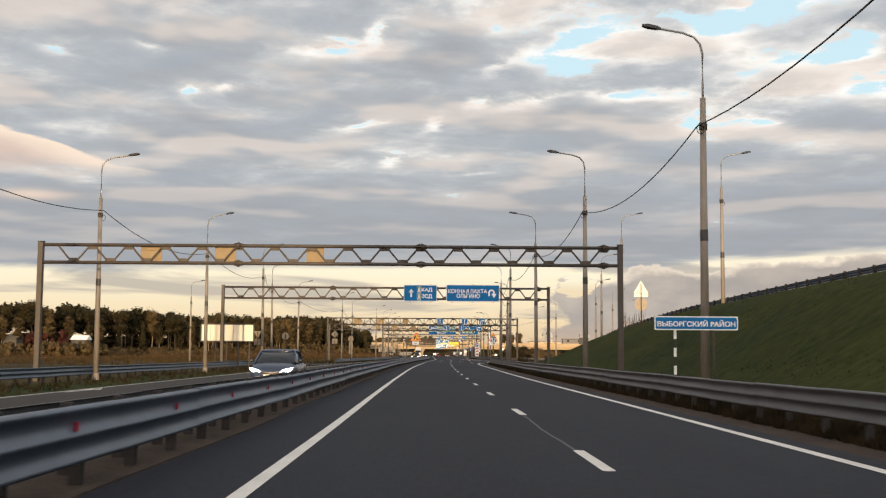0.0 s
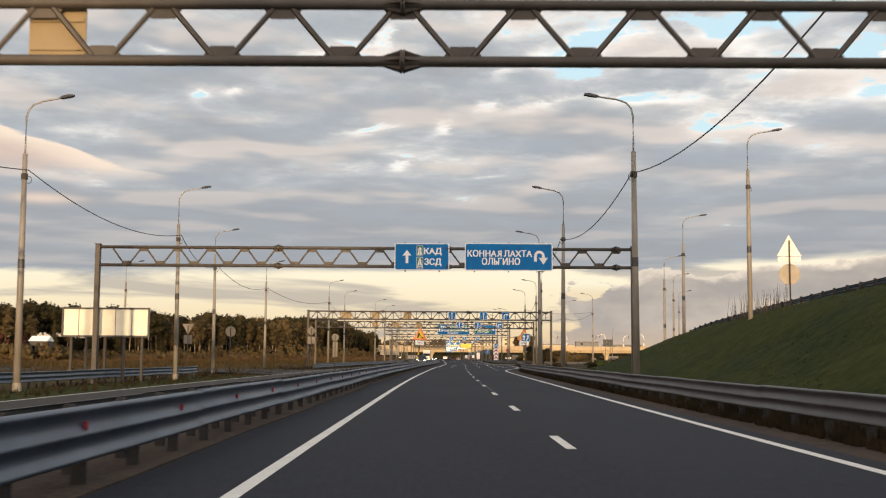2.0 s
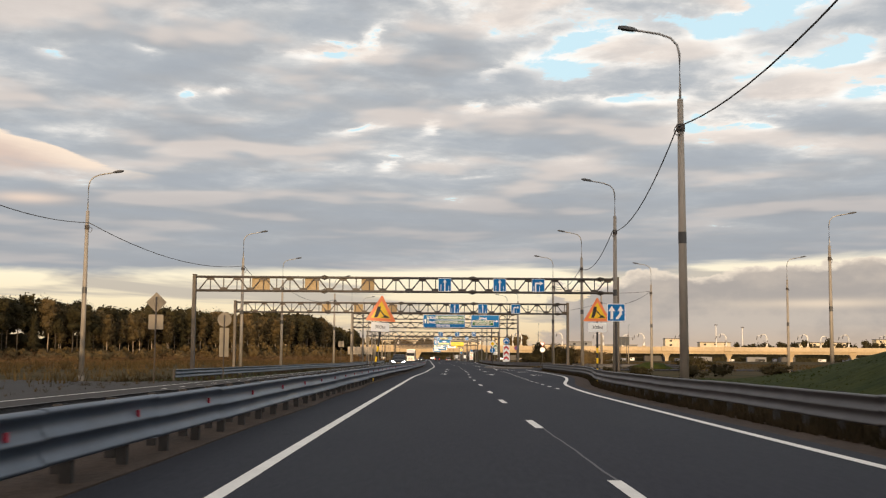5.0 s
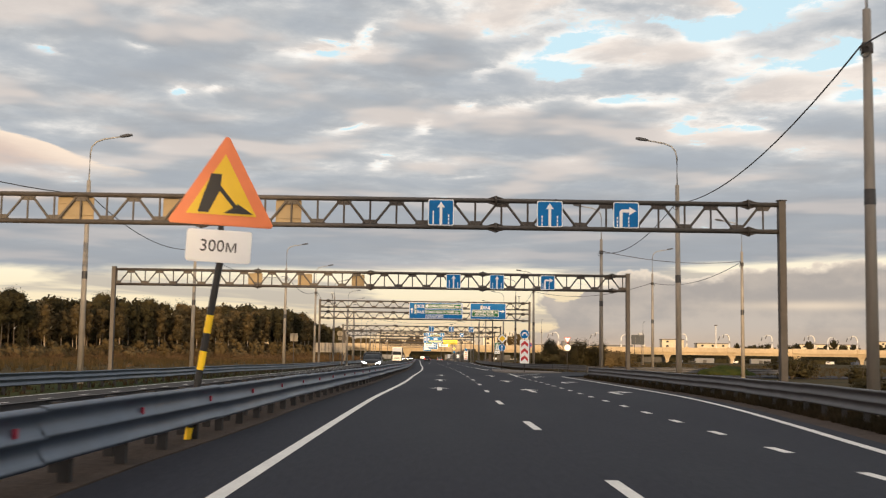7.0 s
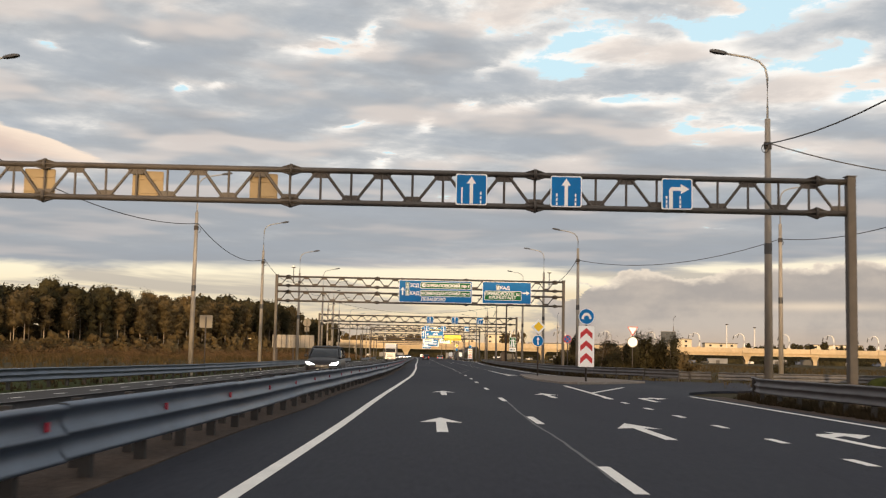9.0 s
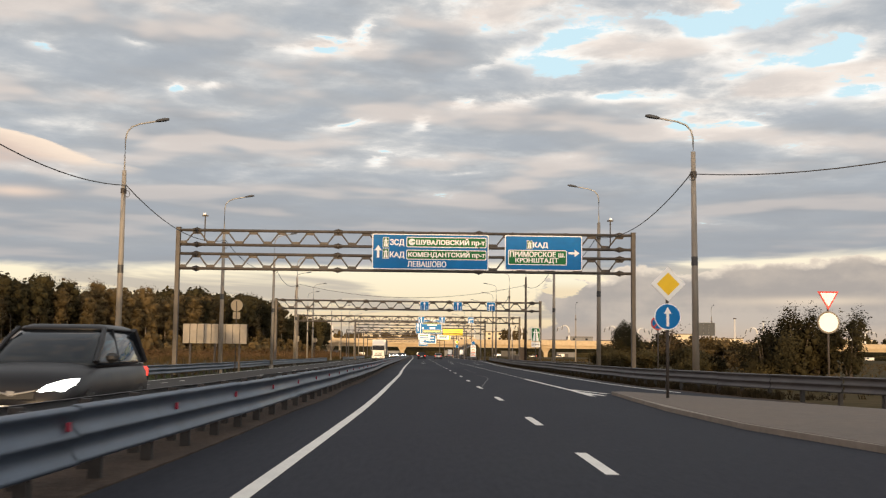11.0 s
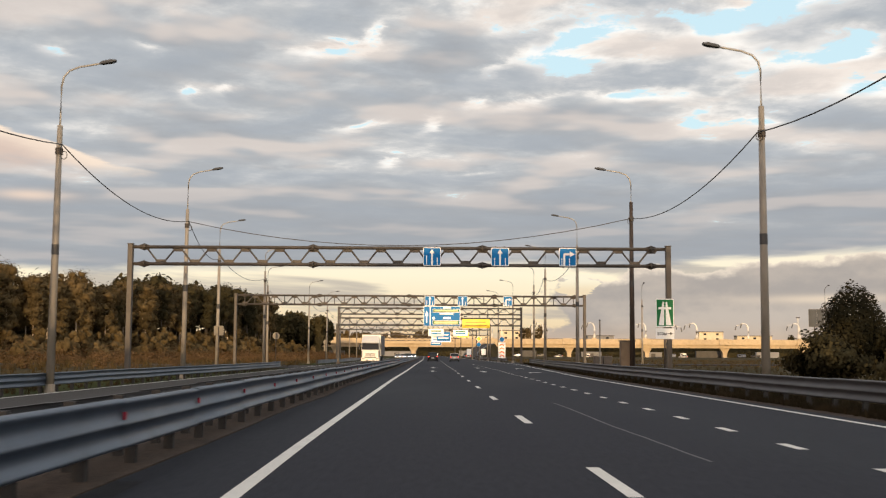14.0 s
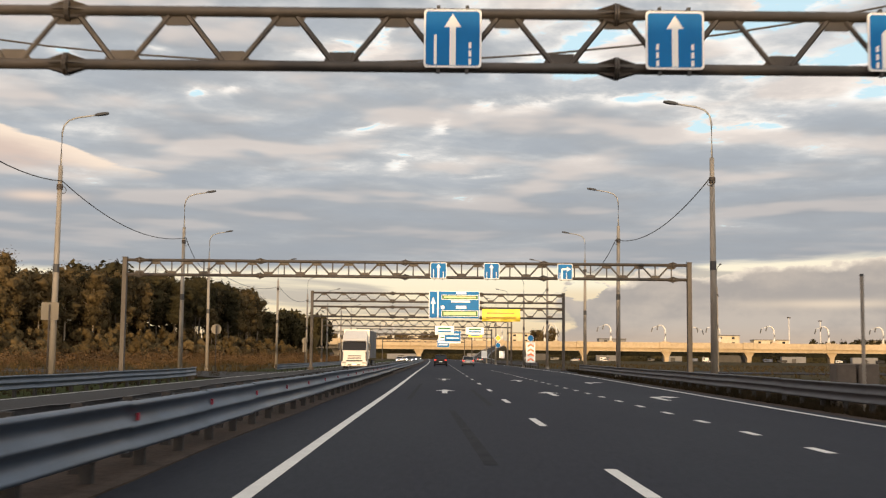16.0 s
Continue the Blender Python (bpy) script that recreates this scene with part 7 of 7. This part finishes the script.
# ---- small things by the road ----
c = root("switch_cabinet", 11.35, 375.9, label="brown metal cabinet at the foot of a lamp pole", category="cabinet")
BROWN = surface("brown_cabinet", (0.16, 0.115, 0.075), 0.7, spread=0.2, grain=3, bump=0.05)
part("body", box(bmesh.new(), -0.42, 0.42, 0.2, 0.75, -0.12, 2.1, 0.015), BROWN, c)
part("door", box(bmesh.new(), -0.36, 0.36, 0.17, 0.2, 0.1, 2.0, 0.01), BROWN, c)
part("lid", box(bmesh.new(), -0.47, 0.47, 0.14, 0.8, 2.1, 2.16), DARK, c)
for x, w in ((10.64, 0.54), (11.26, 0.56)):
    b_ = root("concrete_block", x, 384.0, label="pale concrete block standing behind the rail", category="concrete block", group="concrete blocks")
    part("body", box(bmesh.new(), -w / 2, w / 2, -0.3, 0.3, -0.12, 1.22, 0.03), PAVED, b_)
    part("lifting_eye", tube(bmesh.new(), [(-0.1, 0, 1.2), (-0.06, 0, 1.3), (0.06, 0, 1.3), (0.1, 0, 1.2)], 0.012, 5), DARK, b_)
s = root("marker_post", 10.5, 382.0, label="slim bare steel post behind the rail", category="post")
part("shaft", tube(bmesh.new(), [(0, 0, -0.1), (0, 0, 3.5)], 0.05, 8), POLE, s)
part("cap", tube(bmesh.new(), [(0, 0, 3.5), (0, 0, 3.56)], [0.065, 0.05], 8), DARK, s)
# camera masts on top of the tall gantry
for x in (-14.4, 12.1):
    s = root("camera_mast", x, 316.4, 9.23, label="short mast with a traffic camera on the gantry", category="camera mast", group="gantry camera masts")
    part("mast", tube(bmesh.new(), [(0, 0, -0.8), (0, 0, 0.85)], 0.04, 8), STEEL, s)
    part("crossbar", box(bmesh.new(), -0.2, 0.2, -0.05, 0.05, 0.82, 0.90), STEEL, s)
    part("camera_box", box(bmesh.new(), -0.09, 0.09, -0.25, 0.12, 0.90, 1.02, 0.02), WHITE, s)
# next slip road's chevron, yellow board and signs
s = root("chevron_sign", label="white board with chevrons where the next slip road leaves", category="road sign")
sign_post(s, 10.3, 500.1, 4.3, 0.05)
p = plate(s, rrect(9.7, 10.9, 0.7, 3.3, 0.06), WHITE, WHITE, 500, 0.03)
for i in range(4):
    z = 0.85 + 0.6 * i
    flat(p, "chevron", [(9.9, z), (10.3, z + 0.25), (10.7, z), (10.7, z + 0.22), (10.3, z + 0.47), (9.9, z + 0.22)], ORANGE, 499.994)
plate(s, disc(10.3, 3.8, 0.42), WHITE, BLUE, 500, 0.03)
s = root("priority_sign", label="yellow priority diamond far along the road", category="road sign")
sign_post(s, 7.4, 530.1, 4.6, 0.05)
plate(s, [(7.4, 3.7), (8.0, 4.3), (7.4, 4.9), (6.8, 4.3)], WHITE, YELLOW, 530, 0.12)
p = plate(s, disc(7.4, 3.2, 0.4), WHITE, BLUE, 530, 0.03)
for x in (6.2, 9.4):
    s = root("information_board", label="small white board beside the next slip road", category="road sign", group="small white boards")
    sign_post(s, x, 560.1, 2.6, 0.05)
    plate(s, rrect(x - 0.5, x + 0.5, 1.2, 2.5, 0.05), WHITE, WHITE, 560, 0.04)
bm = polygon(bmesh.new(), [(right_line_2(455) + 0.3, 455), (13, 462), (17, 466), (60, 470), (60, 482), (20, 482), (12, 492), (right_line_2(498) + 0.3, 498)], -0.006, 0.1)
tagged(part("side_road", bm, ASPHALT), "dark asphalt slip road leaving further along", "road", kind="structure")


for y0, y1 in ((146, 174), (433, 452)):
    e = left_line((y0 + y1) / 2) - 12.0
    bm = polygon(bmesh.new(), [(e, y0 - 6), (e, y1 + 6), (e - 4, y1 + 1), (e - 10, y1), (e - 60, y1 - 2), (e - 60, y0 + 6), (e - 10, y0 + 3), (e - 4, y0)], -0.185, 0.08)
    for v in bm.verts:
        v.co.z += 0.11 * min(1.0, max(0.0, (e - 5 - v.co.x) / 6))
    tagged(part("side_road", bm, ASPHALT_OLD), "worn asphalt side road joining the far carriageway", "road", kind="structure")


# ---- small house by the wood ----
def house(x, y, w, d, h, roof_h, wall_m, roof_m, label):
    s = root("house", x, y, -0.12, label=label, category="house", group="distant houses")
    wall = part("wall", box(bmesh.new(), -w / 2, w / 2, -d / 2, d / 2, 0, h), wall_m, s)
    g = bmesh.new()
    a_ = [g.verts.new(p) for p in ((-w / 2 - 0.3, -d / 2 - 0.4, h), (w / 2 + 0.3, -d / 2 - 0.4, h), (w / 2 + 0.3, 0, h + roof_h), (-w / 2 - 0.3, 0, h + roof_h), (w / 2 + 0.3, d / 2 + 0.4, h), (-w / 2 - 0.3, d / 2 + 0.4, h))]
    g.faces.new((a_[0], a_[1], a_[2], a_[3]))
    g.faces.new((a_[3], a_[2], a_[4], a_[5]))
    g.faces.new((a_[0], a_[3], a_[5]))
    g.faces.new((a_[1], a_[4], a_[2]))
    g.faces.new((a_[0], a_[5], a_[4], a_[1]))
    part("roof", g, roof_m, s)
    n = max(2, int(w / 3))
    for i in range(n):
        cx = -w / 2 + w * (i + 0.5) / n
        part("window", box(bmesh.new(), cx - 0.5, cx + 0.5, -d / 2 - 0.03, -d / 2, h * 0.35, h * 0.75), GLASS, wall)
    return s


house(-108, 345, 4.4, 5, 5.0, 1.4, ROOF_DARK, WHITE, "dark house with a white roof by the wood")
house(-128.5, 345, 4, 5, 5.4, 1.0, ROOF_DARK, BACK, "dark house with a pale grey roof by the wood")


# ---- the overpass and the town beyond ----
OY = 1100.0
ov = root("overpass", 0, OY, 0, label="long pale concrete motorway overpass, gold of the low sun in its colour", category="overpass")
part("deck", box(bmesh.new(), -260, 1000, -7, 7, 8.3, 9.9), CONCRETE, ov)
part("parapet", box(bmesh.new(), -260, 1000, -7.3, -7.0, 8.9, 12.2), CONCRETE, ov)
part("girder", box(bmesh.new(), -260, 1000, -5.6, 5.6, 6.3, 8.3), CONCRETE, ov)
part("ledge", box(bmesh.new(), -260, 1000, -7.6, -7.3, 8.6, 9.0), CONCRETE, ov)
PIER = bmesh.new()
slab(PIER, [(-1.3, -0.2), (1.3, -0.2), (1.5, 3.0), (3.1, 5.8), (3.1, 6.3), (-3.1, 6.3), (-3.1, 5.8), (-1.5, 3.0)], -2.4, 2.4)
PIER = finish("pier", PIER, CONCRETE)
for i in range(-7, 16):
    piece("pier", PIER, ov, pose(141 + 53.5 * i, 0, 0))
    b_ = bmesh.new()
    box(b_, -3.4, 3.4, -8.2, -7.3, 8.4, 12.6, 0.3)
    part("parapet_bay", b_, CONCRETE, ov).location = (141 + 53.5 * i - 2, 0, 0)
# dark sheds, walls and parked vehicles in the shade under the deck
for i in range(26):
    x_ = -190 + 42 * i + jitter.uniform(-12, 12)
    w_ = jitter.uniform(8, 20)
    s = root("shed", x_, OY + jitter.uniform(14, 34), -0.12, label="dark low shed standing under the overpass", category="shed", group="sheds under the overpass")
    part("wall", box(bmesh.new(), -w_ / 2, w_ / 2, -2, 2, 0, jitter.uniform(3.0, 5.2)), WALL_GREY if i % 3 else ROOF_DARK, s)
    part("door", box(bmesh.new(), -1.5, 1.5, -2.06, -2, 0, 2.6), ROOF_DARK, s)
for i in range(34):
    x_ = -120 + 24 * i + jitter.uniform(-9, 9)
    s = root("van", x_, OY - 22 + jitter.uniform(-12, 6), -0.12, label="distant pale van on the road before the overpass", category="van", group="distant vans")
    h_ = jitter.uniform(1.6, 2.9)
    l_ = jitter.uniform(3.6, 6.5)
    part("body", box(bmesh.new(), -l_ / 2, l_ / 2, -0.9, 0.9, 0.35, h_, 0.15), PAINT_WHITE if i % 3 == 0 else (PAINT_BLACK, PAINT_BLUE)[i % 2], s)
    part("window", box(bmesh.new(), -l_ * 0.4, -l_ * 0.1, -0.93, -0.9, h_ * 0.55, h_ * 0.85), GLASS, s)
    for wx in (-l_ * 0.32, l_ * 0.32):
        part("tyre", tube(bmesh.new(), [(wx, -0.95, 0.33), (wx, 0.95, 0.33)], 0.34, 8), RUBBER, s)


def arc_lamp():
    s = root("arc_lamp", 0, 0, -400, label="white curved lamp mast standing on the overpass", category="street lamp", group="curved lamps on the overpass")
    pts = [(0, 0, 0), (0.35, 0, 3.0), (0.5, 0, 6.0), (0.2, 0, 8.6), (-0.8, 0, 10.6), (-2.2, 0, 11.4), (-3.8, 0, 11.2), (-5.2, 0, 10.5)]
    mast = part("mast", tube(bmesh.new(), pts, [0.8, 0.72, 0.62, 0.52, 0.42, 0.32, 0.24, 0.16], 8), PAINT_WHITE, s, smooth=True)
    part("foot", box(bmesh.new(), -1.6, 1.6, -0.8, 0.8, -1.0, 1.0, 0.3), CONCRETE, s)
    for x, z in ((-4.0, 11.0), (-7.6, 9.6)):
        part("lamp_head", slab(bmesh.new(), [(x, z), (x - 0.5, z + 0.3), (x - 1.3, z - 2.6), (x - 0.8, z - 3.0)], -0.3, 0.3), DARK, mast)
    part("arm", tube(bmesh.new(), [(-5.2, 0, 10.5), (-6.6, 0, 10.1), (-8.0, 0, 9.7)], 0.12, 6), PAINT_WHITE, s)
    return s


ARC = arc_lamp()
for i in range(-7, 20):
    copy_thing(ARC, pose(139.2 + 35.1 * i, OY - 6.2, 12.0))
for x_ in (63, 158, 330):
    copy_thing(ARC, pose(x_, OY + 5, 11.0, 0, 0, 180))
for o in (*ARC.children_recursive, ARC):
    bpy.data.objects.remove(o)

BANK = ((700, 8.0, 13.5, -0.1), (780, 8.8, 14.3, 0.3), (850, 11.5, 17.0, 1.5), (920, 15.5, 21, 3.3), (1000, 21.5, 27.5, 6.0), (1092, 29.5, 36, 8.6))
for name, mat_, label, cat in (("approach_bank", GRASS, "grassy bank that carries the slip road up to the overpass", "embankment"), ("approach_road", ASPHALT_OLD, "asphalt slip road climbing to the overpass", "road")):
    bm = bmesh.new()
    prev = None
    for y, x0, x1, h in BANK:
        if name == "approach_bank":
            row = [bm.verts.new(p) for p in ((x0 - 0.3 * h - 0.8, y, -0.2), (x0 - 0.4, y, h), (x1 + 0.4, y, h), (x1 + 0.5 * h + 0.8, y, -0.2))]
        else:
            row = [bm.verts.new((x0, y, h + 0.05)), bm.verts.new((x1, y, h + 0.05))]
        if prev:
            for i in range(len(row) - 1):
                bm.faces.new((prev[i], prev[i + 1], row[i + 1], row[i]))
        prev = row
    tagged(part(name, bm, mat_), label, cat, kind="structure")
for k in (0, 1):
    s = root("guard_rail", label="pale guard rail along the climbing slip road", category="guard rail", group="road guard rails")
    for (ya, a0, a1, ha), (yb, b0, b1, hb) in zip(BANK, BANK[1:]):
        xa, xb = (a0, b0) if k == 0 else (a1, b1)
        part("rail_beam", tube(bmesh.new(), [(xa, ya, ha + 0.75), (xb, yb, hb + 0.75)], 0.2, 6), GALV, s)
        for u in (0.0, 0.25, 0.5, 0.75):
            x_, y_, z_ = xa + (xb - xa) * u, ya + (yb - ya) * u, ha + (hb - ha) * u
            part("rail_post", box(bmesh.new(), x_ - 0.08, x_ + 0.08, y_ - 0.08, y_ + 0.08, z_ - 0.2, z_ + 0.75), GALV_DARK, s)


def block(x, y, w, d, h, m_, label):
    s = root("building", x, y, -0.12, label=label, category="building", group="distant town buildings")
    wall = part("wall", box(bmesh.new(), -w / 2, w / 2, -d / 2, d / 2, 0, h), m_, s)
    part("roof", box(bmesh.new(), -w / 2 - 0.5, w / 2 + 0.5, -d / 2 - 0.5, d / 2 + 0.5, h, h + 0.9), ROOF_DARK, s)
    floors = max(2, int(h / 6))
    for i in range(floors):
        z = h * (i + 0.4) / floors
        for k in range(max(2, int(w / 12))):
            cx = -w / 2 + w * (k + 0.5) / max(2, int(w / 12))
            part("window", box(bmesh.new(), cx - 1.7, cx + 1.7, -d / 2 - 0.15, -d / 2, z, z + h / floors * 0.38), GLASS, wall)
    return s


for x, w, h in ((150, 46, 20), (205, 34, 26), (262, 60, 22), (330, 30, 30), (395, 44, 26), (540, 70, 26), (620, 50, 30), (700, 80, 34), (-150, 70, 30), (-60, 50, 26), (30, 60, 24), (90, 40, 30), (-240, 60, 34)):
    y = 1750 + jitter.uniform(-80, 120)
    block(x, y, w, 16, h, WALL_PALE if jitter.random() < 0.88 else WALL_GREY, "distant pale town building catching the low sun")
for x, y, h in ((24, 1500, 40), (60, 1460, 36), (310, 1400, 40), (345, 1420, 38), (-40, 1420, 36)):
    s = root("light_mast", x, y, -0.12, label="distant tall pale lighting mast", category="light mast", group="distant masts")
    part("shaft", tube(bmesh.new(), [(0, 0, 0), (0, 0, h)], [0.7, 0.35], 6), PAINT_WHITE, s)
    part("head", box(bmesh.new(), -1.6, 1.6, -0.5, 0.5, h, h + 1.0), GALV_DARK, s)
billboard(58.6, 62.2, 490, 6.0, 8.6, 3, HOARDING, "back of a tall hoarding in the field, its shade in the dark colour", (59.4, 61.4))
for x_, y_ in ((74, 1290), (79, 1300), (84, 1296), (88, 1310), (70, 1305)):
    plant(0, x_, y_, 1.65)
